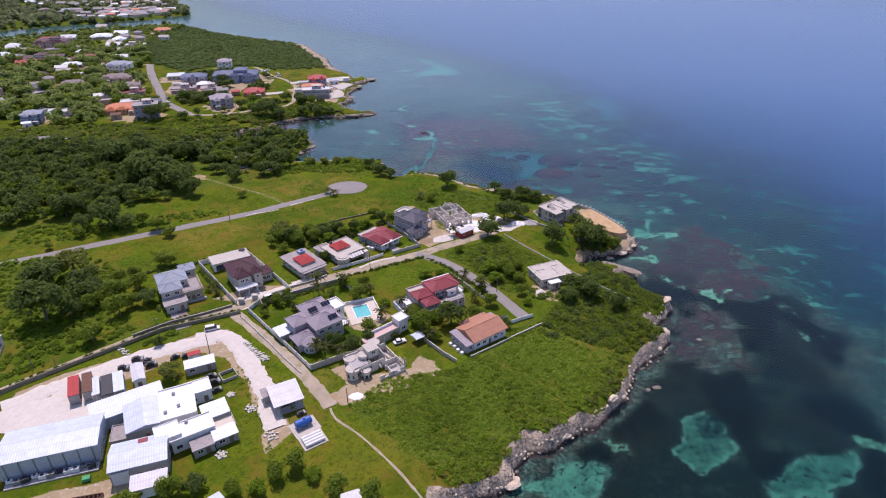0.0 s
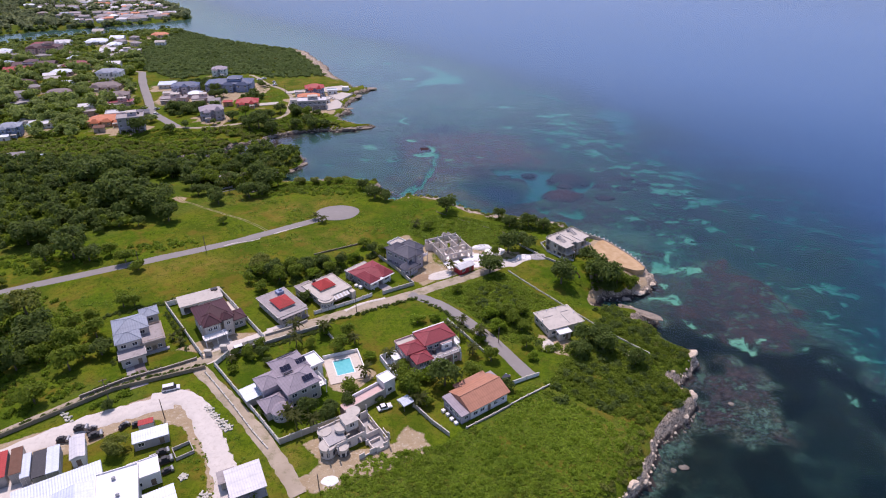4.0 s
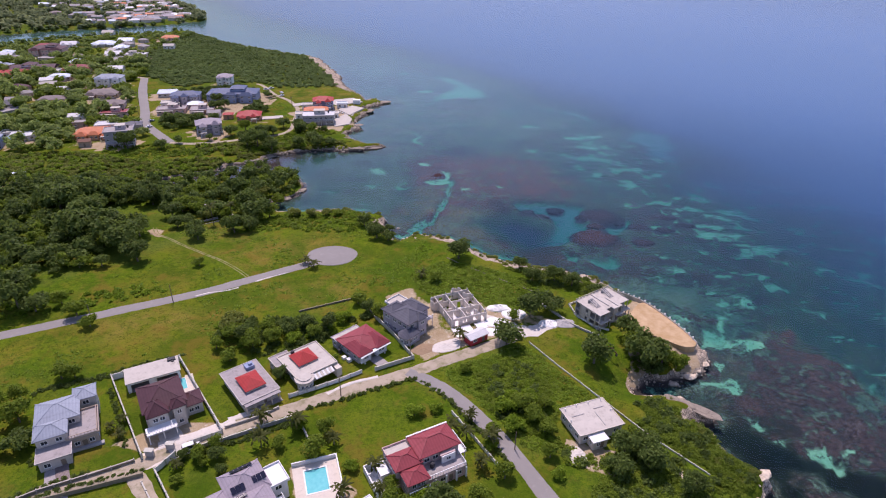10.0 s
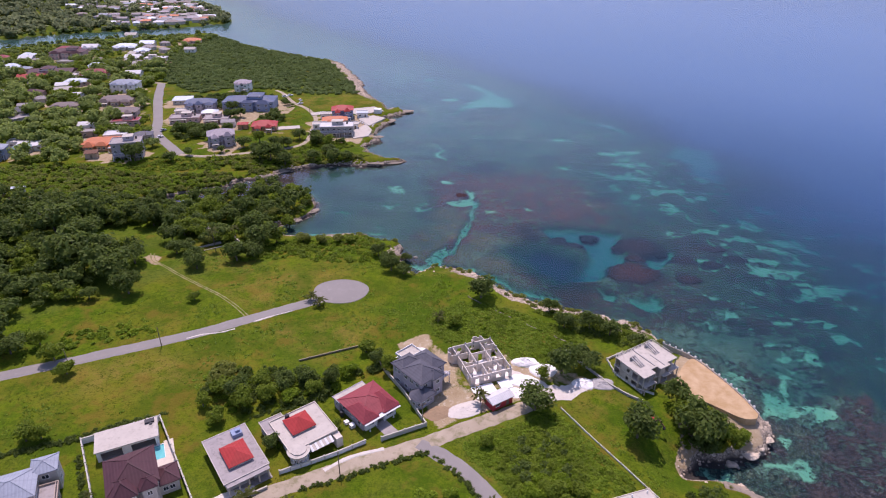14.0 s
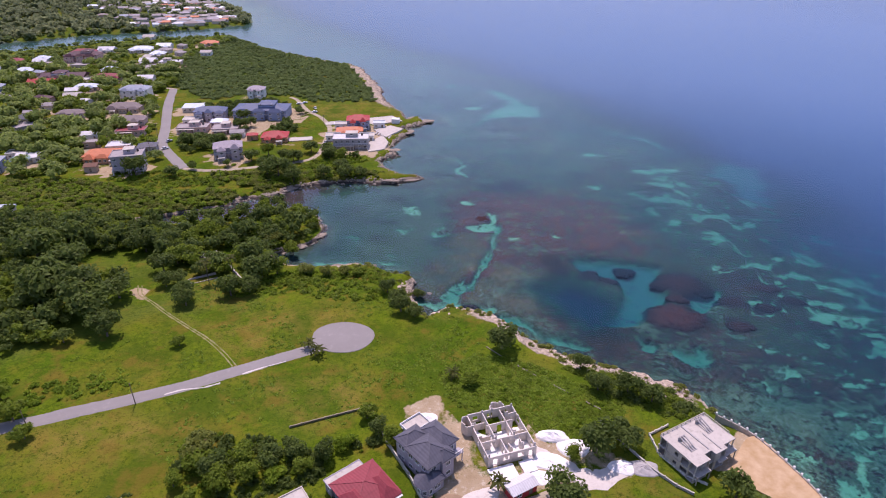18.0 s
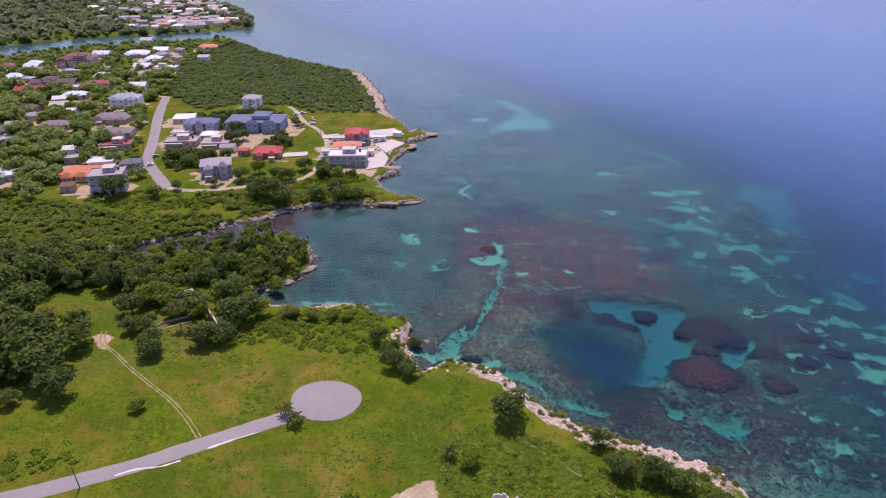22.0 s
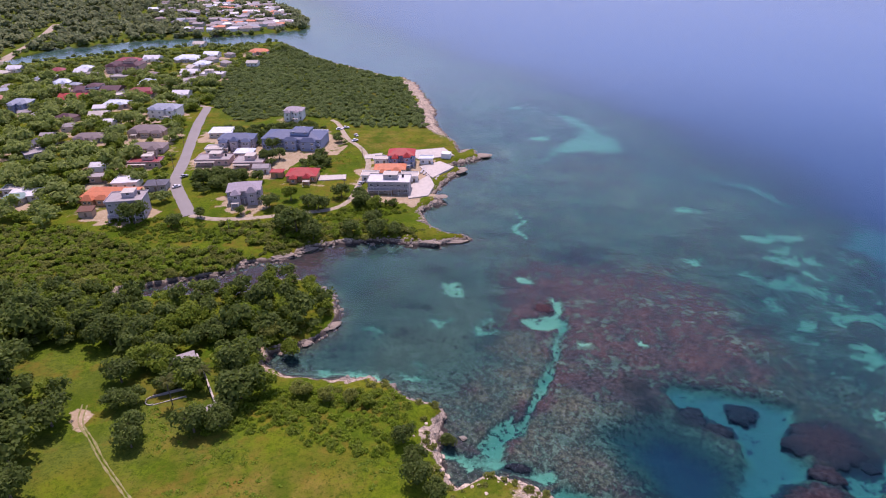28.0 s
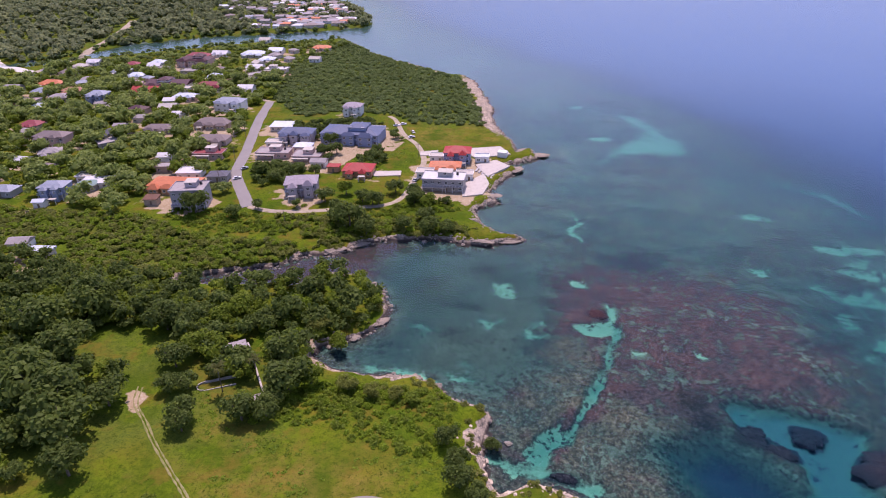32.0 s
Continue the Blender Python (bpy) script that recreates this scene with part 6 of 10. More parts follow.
boundary([(-72, 164.5), (-94, 192.4), (-78.7, 202), (-55.8, 173.8)], 1.8, "white", label="white rendered garden wall round the villa court")
boundary([(-55.8, 173.8), (-62.5, 169.8)], 1.2, "white", label="low white front wall of the villa court")
boundary([(-73.5, 163.6), (-82, 158.6), (-91, 153.8), (-100, 147.2)], 0.9, "old_wall", "block", label="low grey garden wall along the lane", step=4)
boundary([(-69.5, 159.5), (-80, 155.0), (-92, 150.0), (-100, 143.6), (-110, 135.0), (-119, 127.4), (-132, 116)], 1.15, "old_wall", "old_wall", label="long overgrown block wall along the lane", step=4)
boundary([(-64.5, 166), (-67, 160.5), (-61.5, 154.2), (-55.4, 147.2), (-48, 138.6), (-40.8, 130)], 1.5, "white", label="white garden wall along the dusty street")
boundary([(-68.8, 157.5), (-62.5, 150.5), (-56.5, 143.6), (-49, 134.5), (-43.5, 128.5)], 0.5, "white", label="low white kerb wall along the dusty street")
boundary([(-40.8, 130), (-31, 135.5), (-24.5, 139.2), (-22.8, 142.6)], 1.9, "block", label="grey block garden wall beside the ruin")
boundary([(-64, 166.5), (-55, 171.0), (-46, 176.2), (-38.5, 180.4), (-36, 176.2), (-33, 171.4)], 1.1, "concrete", label="low grey wall of the villa garden")
boundary([(-42.5, 187.6), (-36, 191.4), (-30.3, 194.9), (-24.2, 199.2)], 1.2, "white", label="low white scalloped wall before the houses")
boundary([(-20.5, 200.2), (-15, 203.2), (-9.8, 206), (-17, 217.5), (-24, 226.5)], 1.3, "coping", label="pale green-white garden wall round the lawn")
boundary([(-24, 226.5), (-31, 239), (-50, 229)], 0.5, "old_wall", "old_wall", label="dark weathered wall along the field")
boundary([(-55.8, 175.5), (-48.5, 179.6), (-44.0, 183.4)], 0.8, "concrete", label="low kerb wall before the grey house")
boundary([(25.6, 215.6), (34, 203.5), (42.6, 191.6), (53, 178), (64, 166)], 0.35, "white", thick=0.1, post=0.07, label="long pale wall through the scrub", step=4)
boundary([(46.5, 241.5), (41.2, 237.6), (42.6, 231.0), (47.4, 225.4), (51.8, 223.2)], 0.6, "white", label="low broken white wall round the concrete villa", step=2)
boundary([(2.2, 183.8), (7.0, 176.6), (15.0, 164.2)], 0.9, "white", label="low white wall along the side street")
boundary([(20.5, 152.6), (24.5, 154.6), (28.5, 156.4)], 1.2, "white", label="short white wall at the street's end")
boundary([(-7.5, 143.4), (-2.5, 137.2), (2, 132.6)], 1.3, "block", label="mossy garden wall beside the lawn")
boundary([(6.5, 135.2), (14, 140.2), (22, 146.2), (31, 152.2)], 0.5, "concrete", label="low grey retaining wall below the house")
boundary([(29.5, 240), (40, 226), (44.5, 222), (48, 220)], 0.7, "concrete", label="broken low wall round the building plot")
for pts in ([(-1.5, 268), (3, 264.2)], [(8, 260), (13, 256.5)], [(18, 253), (22, 250.4)], [(26.5, 247.6), (30, 245.4)]):
    boundary(pts, 0.10, "old_wall", "old_wall", label="broken mossy wall through creepers near the shore", step=4)

# gate piers and curved entrance of the maroon-roofed villa
for x, y in ((-70.6, 165.6), (-66.6, 168.0)):
    g = thing("gate_pier", x, y, label="white rendered gate pier beside the drive", category="gate pier", group="gate piers")
    part("pier", boxes((-0.9, 0.9, -0.5, 0.5, -0.4, 1.9), bevel=0.04), M["concrete"], g)
    part("cap", boxes((-1.05, 1.05, -0.65, 0.65, 1.903, 2.08)), M["coping"], g)

# ---- the purple-roofed villa with its pool ----
v = thing("house", -42.4, 149, angle=38, label="villa with purple-grey hipped roofs and solar panels among palms", category="house")
mass(v, 2.6, 4.6, 8.2, 7.6, 6.0, "lilac", "purple_roof", rh=2.3, storeys=2, wins=(2, 3, 3, 1), over=0.6)
mass(v, 1.6, -2.8, 9.0, 7.6, 6.0, "beige", "purple_roof", rh=2.3, storeys=2, wins=(3, 0, 3, 2), over=0.6, door=False)
mass(v, -4.6, 2.2, 5.6, 5.6, 5.6, "lilac", "purple_roof", rh=1.7, storeys=2, wins=(0, 2, 0, 2), over=0.5, door=False)
mass(v, -6.0, -4.0, 6.6, 5.2, 3.2, "beige", "purple_roof", rh=1.9, wins=(3, 0, 0, 2), over=0.5, door=False)
bm = cylinder(bmesh.new(), 0, 0, -0.5, 3.3, 2.5, seg=20)
local(part("round_bay", bm, M["beige"], v), -5.6, -7.2)
bm = bmesh.new()
cylinder(bm, 0, 0, 3.3, 5.0, 3.0, 0.05, 20)
local(part("round_bay_roof", bm, M["purple_roof"], v), -5.6, -7.2)
for i in range(6):
    a = radians(180 + i * 32)
    framed_window(v, 0.9, 1.3, -5.6 + 2.52 * math.cos(a), -7.2 + 2.52 * math.sin(a), 1.7, math.degrees(a) + 90, "white")
mass(v, -9.6, 3.6, 3.6, 4.2, 2.8, "beige", "tin", "mono", rh=0.5, wins=(0, 0, 0, 1), door=False)
mass(v, 8.6, 2.8, 4.2, 5.2, 5.4, "white", "white", "flat", storeys=2, wins=(1, 2, 2, 0), door=False, parapet=0.5)
slab(v, 6.4, 8.6, -6.0, -1.2, 3.0, 3.2, "white", "balcony")
railing(v, [(6.4, -6.0), (8.6, -6.0), (8.6, -1.2)], 3.2)
posts(v, [(6.6, -5.8), (8.4, -5.8), (8.4, -1.4)], 0, 3.0)
solar_array(v, 3.0, 7.4, 7.5, 180, 5, 1, 27)
solar_array(v, 5.4, 2.6, 7.5, 0, 3, 1, 27)
solar_array(v, 0.2, -0.2, 7.6, 180, 3, 1, 27)
solar_array(v, 3.6, -5.2, 7.5, 0, 3, 1, 27)
solar_array(v, 0.6, 2.2, 7.4, 0, 3, 1, 27)
p_ = thing("swimming_pool", -28.9, 160.3, angle=20, label="turquoise garden swimming pool with a pale paved surround", category="pool")
part("surround", boxes((-5.2, 5.6, 3.4, 5.8, -0.5, 0.22), (-5.2, 5.6, -6.6, -3.4, -0.5, 0.22), (-5.2, -2.5, -3.4, 3.4, -0.5, 0.22), (2.5, 5.6, -3.4, 3.4, -0.5, 0.22)), M["cream"], p_)
part("pool_water", boxes((-2.5, 2.5, -3.4, 3.4, -0.4, 0.10)), M["pool"], p_, "still turquoise pool water")
part("coping", boxes((-2.8, 2.8, 3.4, 3.7, 0.223, 0.28), (-2.8, 2.8, -3.7, -3.4, 0.223, 0.28), (-2.8, -2.5, -3.4, 3.4, 0.223, 0.28), (2.5, 2.8, -3.4, 3.4, 0.223, 0.28)), M["white"], p_)
part("low_wall", boxes((5.3, 5.6, -6.6, 5.8, 0.223, 1.3), (-5.2, 5.3, 5.5, 5.8, 0.223, 1.3)), M["white"], p_)
p_ = thing("swimming_pool", -73.8, 191.5, angle=31, label="small turquoise pool beside a paved court", category="pool")
part("surround", boxes((-1.6, 3.4, -8, -2.4, -0.4, 0.16), (-3.4, -1.2, -2.4, 3.4, -0.4, 0.16), (1.2, 3.4, -2.4, 3.4, -0.4, 0.16)), M["cream"], p_)
part("pool_water", boxes((-1.2, 1.2, -2.4, 2.4, -0.4, 0.06)), M["pool"], p_, "still turquoise pool water")
part("coping", boxes((-1.3, 1.3, 2.4, 2.6, 0.0, 0.22), (-1.3, -1.2, -2.4, 2.4, 0.163, 0.22), (1.2, 1.3, -2.4, 2.4, 0.163, 0.22)), M["white"], p_)
v = thing("outbuilding", -18.5, 146.9, angle=40, label="white outbuilding at the end of a tall block terrace wall", category="outbuilding")
mass(v, 4.4, 0.6, 3.6, 3.6, 4.6, "white", "white", "flat", over=0.2, wins=(1, 1, 1, 0), storeys=1, parapet=0.2, door=False)
facade(v, 13.0, -0.6, 3.2, -3.9, -1.8, 0, M["block"], [])
slab(v, -10.2, 2.4, -1.55, 1.6, -0.5, 2.5, "pink", "raised_terrace")
slab(v, -6.0, 2.4, 1.6, 1.9, 2.5, 3.4, "white", "terrace_wall")

v = thing("house", -4.0, 164.0, angle=30, label="pink villa with red roofs, white balconies and a paved yard", category="house")
mass(v, 3.6, 2.4, 10.0, 6.6, 6.2, "pink", "red_roof", "hip", rh=1.7, storeys=2, wins=(4, 3, 4, 2), over=0.5)
mass(v, -4.7, 0.9, 6.2, 4.8, 5.6, "pink", "red_roof", "hip", rh=1.4, storeys=2, wins=(0, 0, 2, 2), over=0.4, door=False)
mass(v, -4.3, -3.8, 5.0, 4.2, 5.0, "pink", "red_roof", "hip", rh=1.3, storeys=2, wins=(3, 2, 0, 2), over=0.4, door=False)
mass(v, 3.4, -3.1, 9.6, 4.0, 3.2, "pink", "slab", "flat", wins=(4, 2, 0, 0), over=0.3, parapet=0.0)
mass(v, -4.9, 4.9, 5.8, 2.8, 5.0, "pink", "slab_pale", "flat", storeys=2, wins=(0, 0, 2, 1), over=0.2, parapet=0.5, door=False)
railing(v, [(-1.2, -5.2), (8.3, -5.2), (8.3, -1.0)], 3.42, 0.95, "white")
slab(v, -7.2, -1.4, -7.0, -5.95, 2.7, 2.9, "white", "balcony")
railing(v, [(-7.0, -6.9), (-1.6, -6.9)], 2.9, 0.9, "white")
posts(v, [(-7.0, -6.7), (-4.3, -6.7), (-1.6, -6.7)], -0.2, 2.7)
slab(v, -1.9, 9.1, 5.9, 6.3, 5.6, 6.7, "white", "roof_parapet")
slab(v, 8.9, 10.6, -1.4, 5.6, 2.9, 3.1, "white", "balcony")
railing(v, [(10.5, -1.3), (10.5, 5.5)], 3.1, 0.9, "white")
posts(v, [(10.3, -1.1), (10.3, 2.1), (10.3, 5.3)], -0.2, 2.9)
facade(v, 3.6, 3.42, 5.5, 5.2, -2.4, 0, M["white"], [(0, 3.9, 1.2, 1.0, "window")])
slab(v, 3.2, 7.2, -2.1, -1.3, 5.5, 5.7, "pink", "stair_roof")
water_tank(v, 1.0, -2.2, 3.44)
slab(v, -12.6, -8.2, -3.2, 6.4, -0.4, 0.24, "white", "paved_yard")
slab(v, -12.9, -12.6, -3.4, 6.6, -0.4, 2.1, "white", "yard_wall")
slab(v, -12.6, -8.2, 6.4, 6.65, -0.4, 2.1, "white", "yard_wall")
mass(v, -9.3, 3.6, 2.2, 4.6, 2.6, "white", "white", "flat", wins=(0, 0, 0, 2), over=0.15, parapet=0.1, door=False)
for x_, y_ in ((0.2, -5.6), (2.9, -5.6), (5.6, -5.6), (8.2, -5.6)):
    slab(v, x_ - 0.2, x_ + 0.2, y_ - 0.15, y_ + 0.15, -0.3, 3.1, "white", "pilaster")

v = thing("house", 9.5, 145.4, angle=35, label="single-storey white house with a terracotta hipped roof beside scrub", category="house")
mass(v, 0.8, -0.4, 12.6, 8.6, 3.2, "white", "orange_roof", "gable", rh=1.9, over=0.6, wins=(5, 4, 3, 0))
mass(v, 1.6, 4.0, 9.8, 3.0, 3.0, "white", "orange_roof", "mono", rh=-0.001 + 0.4, over=0.4, wins=(0, 3, 1, 1), door=False)
mass(v, -6.8, -0.6, 3.2, 8.0, 2.9, "lilac", "purple_roof", "mono", rh=0.5, over=0.4, wins=(1, 1, 0, 4), door=False)
mass(v, 7.6, 2.6, 2.6, 4.4, 2.8, "lilac", "purple_roof", "flat", over=0.3, wins=(1, 0, 2, 0), parapet=0.0, door=False)
water_tank(v, -6.6, 4.0, 0.2, r=0.55, h=2.2)
for x, y in ((-9.6, 2.0), (-9.4, 0.2), (-9.6, -1.8), (-9.5, -3.6)):
    slab(v, x - 0.5, x + 0.5, y - 0.5, y + 0.5, -0.3, 0.7, "white", "stacked_crate", 0.05)
slab(v, 2.8, 4.6, -5.6, -4.8, 2.3, 2.5, "white", "awning")

v = thing("house", 38.5, 180.5, angle=22, label="low house with a bright white stained flat roof among trees", category="house")
mass(v, 0, 0.6, 12.2, 9.4, 3.1, "cream", "slab_pale", "flat", over=0.5, wins=(3, 3, 3, 3), parapet=0.14)
mass(v, -2.0, -5.6, 4.0, 2.6, 2.6, "cream", "white", "flat", over=0.3, wins=(2, 0, 1, 1), parapet=0.0)
for x, y, w_, d_ in ((-3.2, 2.0, 3.6, 0.2), (1.6, -0.8, 0.2, 5.0), (3.4, 2.8, 3.0, 0.2)):
    slab(v, x - w_ / 2, x + w_ / 2, y - d_ / 2, y + d_ / 2, 3.3, 3.48, "concrete", "roof_upstand")
for x, y in ((-5.5, 4.6), (-2, 5.0), (1.6, 5.0), (5.4, 4.8), (5.8, 0.8), (-6.2, 0.5)):
    slab(v, x - 0.12, x + 0.12, y - 0.12, y + 0.12, 3.3, 4.0, "white", "column_stub")
heap("rubble_mound", 33.5, 170.5, 2.6, 3.6, 0.8, "marl", "pale rubble tipped beside the house", "heap", 14)

# ---- the roofless block ruin on the dirt yard ----
v = thing("unfinished_house", -22.2, 131.6, angle=34, label="unfinished pale block house with round turrets and open rooms", category="building shell")
facade(v, 10.0, -0.5, 3.2, -2.6, -1.8, 0, M["block_pale"], O((-3.2, 0.9, 1.4, 1.3), (0, 0.9, 1.4, 1.3), (3.2, 0, 1.2, 2.2)))
facade(v, 6.4, -0.5, 4.6, 2.4, 1.6, 90, M["block_pale"], O((-1, 0.9, 1.4, 1.3)))
facade(v, 10.0, -0.5, 4.0, -2.6, 4.9, 180, M["block_pale"], O((2.6, 0.9, 1.4, 1.3), (-2.6, 0.9, 1.4, 1.3)))
facade(v, 6.4, -0.5, 3.4, -7.6, 1.6, 270, M["block_pale"], O((0, 0.9, 1.4, 1.3)))
facade(v, 6.4, 0, 3.4, -2.8, 1.6, 90, M["block_pale"], O((0, 0, 1.2, 2.2)))
slab(v, -7.4, -2.9, -1.5, 4.6, 3.2, 3.42, "concrete", "floor_slab")
mass(v, -0.2, 2.0, 3.4, 3.6, 2.4, "block_pale", "slab_pale", "flat", z0=3.43, over=0.2, wins=(1, 1, 1, 0), door=False, parapet=0.0)
for tx, ty, tr, th in ((-6.4, 3.6, 1.6, 3.4), (-7.6, -0.6, 1.9, 3.0), (-2.8, 1.8, 1.4, 4.4), (2.2, 4.4, 1.6, 5.0), (-4.4, -2.4, 1.4, 2.2)):
    tower = local(part("round_turret", cylinder(bmesh.new(), 0, 0, -0.5, th, tr, seg=16), M["block_pale"], v), tx, ty)
    part("cap_slab", cylinder(bmesh.new(), 0, 0, th + 0.003, th + 0.2, tr + 0.22, seg=16), M["slab_pale"], tower)
    # dark panels on the solid turret paint the shade of window openings
    for q_ in range(5):
        a = radians(150 + q_ * 50)
        ob = part("opening", boxes((-0.35, 0.35, -0.03, 0.03, th - 2.2, th - 0.9)), M["dark"], tower)
        local(ob, (tr + 0.01) * math.cos(a), (tr + 0.01) * math.sin(a), 0, math.degrees(a) + 90)
for bx_, by_, bl_, ba_ in ((4.2, -6.9, 3.2, 0), (7.6, -3.0, 3.6, 90), (3.4, -3.4, 4.0, 0), (4.8, 0.4, 3.2, 90)):
    ob = part("low_wall", boxes((-bl_ / 2, bl_ / 2, -0.1, 0.1, -0.4, 0.9), (-bl_ / 2, -bl_ / 2 + 0.9, -0.1, 0.1, 0.902, 1.7)), M["block_pale"], v)
    local(ob, bx_, by_, 0, ba_)
facade(v, 8.4, -0.5, 1.6, 2.2, -6.6, 0, M["block_pale"], O((-2, 0.6, 1.4, 1.2), (2, 0.2, 1.2, 1.5)))
facade(v, 5.0, -0.5, 2.2, 6.4, -4.2, 90, M["block_pale"], O((0, 0.6, 1.4, 1.3)))
facade(v, 5.0, -0.5, 1.3, 2.2, -4.2, 90, M["block_pale"], [])
facade(v, 7.0, -0.5, 2.0, 6.4, 2.0, 90, M["block_pale"], O((1.0, 0.5, 1.4, 1.3)))
facade(v, 4.0, -0.5, 1.7, 4.4, -1.6, 0, M["block_pale"], [])
facade(v, 4.2, -0.5, 2.6, 4.4, 5.2, 180, M["block_pale"], [])
slab(v, -7.4, 2.3, -1.5, 4.6, -0.5, 0.06, "concrete", "floor")
slab(v, 2.5, 6.2, -6.4, 5.0, -0.5, 0.04, "concrete", "floor")
for x, y in ((-7.4, 4.7), (-2.8, 4.7), (2.3, 4.7), (-2.8, -1.6), (-6.0, -3.6), (-8.4, -3.0), (6.3, -6.5), (6.3, 5.2), (2.3, -1.6)):
    slab(v, x - 0.16, x + 0.16, y - 0.16, y + 0.16, 1.6, 4.4, "concrete", "column_stub")
heap("marl_mound", -26.5, 118.6, 2.4, 1.8, 0.3, "tarp", "small white spill of marl on the dirt yard", "heap", 20)
v = thing("shelter", -9.8, 143.4, angle=38, label="small open shelter with a grey sheet roof", category="shelter")
local(part("roof", hip_mesh(2.8, 2.8, 0.5, 0.3, "gable"), M["tin"], v), 0, 0, 2.3)
posts(v, [(-1.3, -1.3), (1.3, -1.3), (1.3, 1.3), (-1.3, 1.3)], -0.3, 2.1, 0.08, "timber", "post")


# ---- the works yard ----
def shed_block(name, x, y, w, d, h, angle, wall, roof, kind, label, rh=0.6, wins=(2, 1, 1, 1), over=0.25, **kw):
    v = thing(name, x, y, angle=angle, label=label, category="building", group="works buildings")
    mass(v, 0, 0, w, d, h, wall, roof, kind, rh=rh, wins=wins, over=over, **kw)
    return v


wh = shed_block("warehouse", -98.4, 99.8, 21.5, 11, 5.2, 17, "tin", "tin", "gable", "long pale grey metal warehouse with a low sheet roof", 0.9, (0, 3, 1, 1), caps=False, door=False)
for i in range(7):
    slab(wh, -9.2 + i * 3.1, -9.05 + i * 3.1, -5.72, -5.55, -0.4, 5.0, "steel", "downpipe")
slab(wh, -9.6, 10.4, -8.6, -5.8, -0.5, 0.25, "concrete", "service_slab")


def service_unit(x, y, angle, s=1.0, mat="white", label="white boxed cooling unit standing on a slab", group="cooling units"):
    u = thing("cooling_unit", x, y, ground_z(x, y) + 0.25, angle, label, "cooling unit", group)
    part("casing", boxes((-0.75 * s, 0.75 * s, -0.45 * s, 0.45 * s, 0.08, 1.05 * s), bevel=0.04), M[mat], u)
    part("fan_grille", cylinder(bmesh.new(), 0, 0, 1.05 * s + 0.003, 1.05 * s + 0.1, 0.36 * s, seg=12), M["dark"], u)
    part("base_rail", boxes((-0.7 * s, 0.7 * s, -0.4 * s, -0.3 * s, 0, 0.078), (-0.7 * s, 0.7 * s, 0.3 * s, 0.4 * s, 0, 0.078)), M["steel"], u)
    return u


ca, sa = math.cos(radians(17)), math.sin(radians(17))
for i in range(11):
    u_, w_ = -8.6 + i * 1.75, -7.2 + (0.5 if i % 3 == 0 else -0.2)
    service_unit(-98.4 + u_ * ca - w_ * sa, 99.8 + u_ * sa + w_ * ca, 17 + (i % 4) * 4, 0.9 + 0.15 * (i % 3), ("white", "steel", "dark", "white")[i % 4], "boxed cooling unit in a row beside the warehouse")
shed_block("workshop", -86.5, 113.8, 17.5, 6.6, 3.8, 31, "tin", "tin", "mono", "pale sheet-roofed workshop range", 0.9, (0, 3, 1, 1), door=False)
shed_block("workshop", -80.2, 109.2, 9.0, 11.0, 4.0, 27, "grey_wall", "tin", "gable", "grey workshop with a pale sheet roof", 0.9, (1, 1, 0, 0), caps=False)
w_ = shed_block("workshop", -76.0, 96.2, 12.6, 8.8, 4.3, 18, "grey_wall", "tin", "gable", "gabled works building with a pale sheet roof and red patch", 1.3, (3, 1, 2, 2), caps=False)
local(part("roof_patch", hip_mesh(2.2, 2.6, 0.24, 0.0, "mono", 0.02), M["red_roof"], w_), 0.8, 2.2, 5.1)
shed_block("works_building", -73.0, 113.2, 8.4, 12.0, 4.2, 24, "white", "white", "flat", "white flat-roofed works building with rooftop units", parapet=0.35, wins=(2, 2, 2, 1))
shed_block("works_building", -70.0, 119.6, 6.4, 5.2, 3.6, 28, "white", "white", "flat", "small white flat-roofed works building", parapet=0.25)
shed_block("works_building", -66.6, 104.4, 10.4, 5.6, 3.8, 31, "white", "white", "flat", "white flat-roofed range beside the yard grass", parapet=0.3, wins=(3, 3, 1, 1))
shed_block("works_building", -71.6, 102.4, 5.4, 5.2, 4.6, 31, "white", "white", "flat", "tall white block of the works", parapet=0.2, wins=(1, 0, 1, 0))
shed_block("store", -62.8, 111.4, 6.2, 5.2, 3.0, 31, "tin", "tin", "mono", "small grey store with a sheet roof", 0.5)
shed_block("store", -58.0, 103.6, 5.6, 3.6, 2.5, 31, "grey_wall", "tin", "mono", "low grey store with a sheet roof", 0.35)
shed_block("store", -62.6, 100.4, 5.0, 3.6, 2.5, 31, "grey_wall", "slab", "flat", "low flat grey block store building", parapet=0.0)
shed_block("store", -59.6, 107.4, 5.2, 4.2, 1.6, 31, "block", "cream", "flat", "low unroofed bay of pale blocks", parapet=0.5, wins=(0, 0, 0, 0), door=False)
shed_block("store", -71.0, 88.8, 7.6, 4.0, 3.0, 18, "white", "tin_white", "mono", "white lean-to with a sheet roof", 0.5)
shed_block("store", -79.6, 94.0, 3.6, 7.4, 3.4, 18, "white", "white", "flat", "narrow white flat-roofed service block", parapet=0.2, wins=(0, 0, 0, 1), door=False)
shed_block("store", -83.8, 104.6, 5.4, 5.4, 2.2, 17, "grey_wall", "slab", "flat", "sunken grey service court roof", parapet=0.3, wins=(0, 0, 0, 0), door=False)
shed_block("store", -73.4, 131.3, 8.0, 3.2, 2.6, 24, "grey_wall", "tin", "mono", "long grey sheet-roofed shed", 0.5)
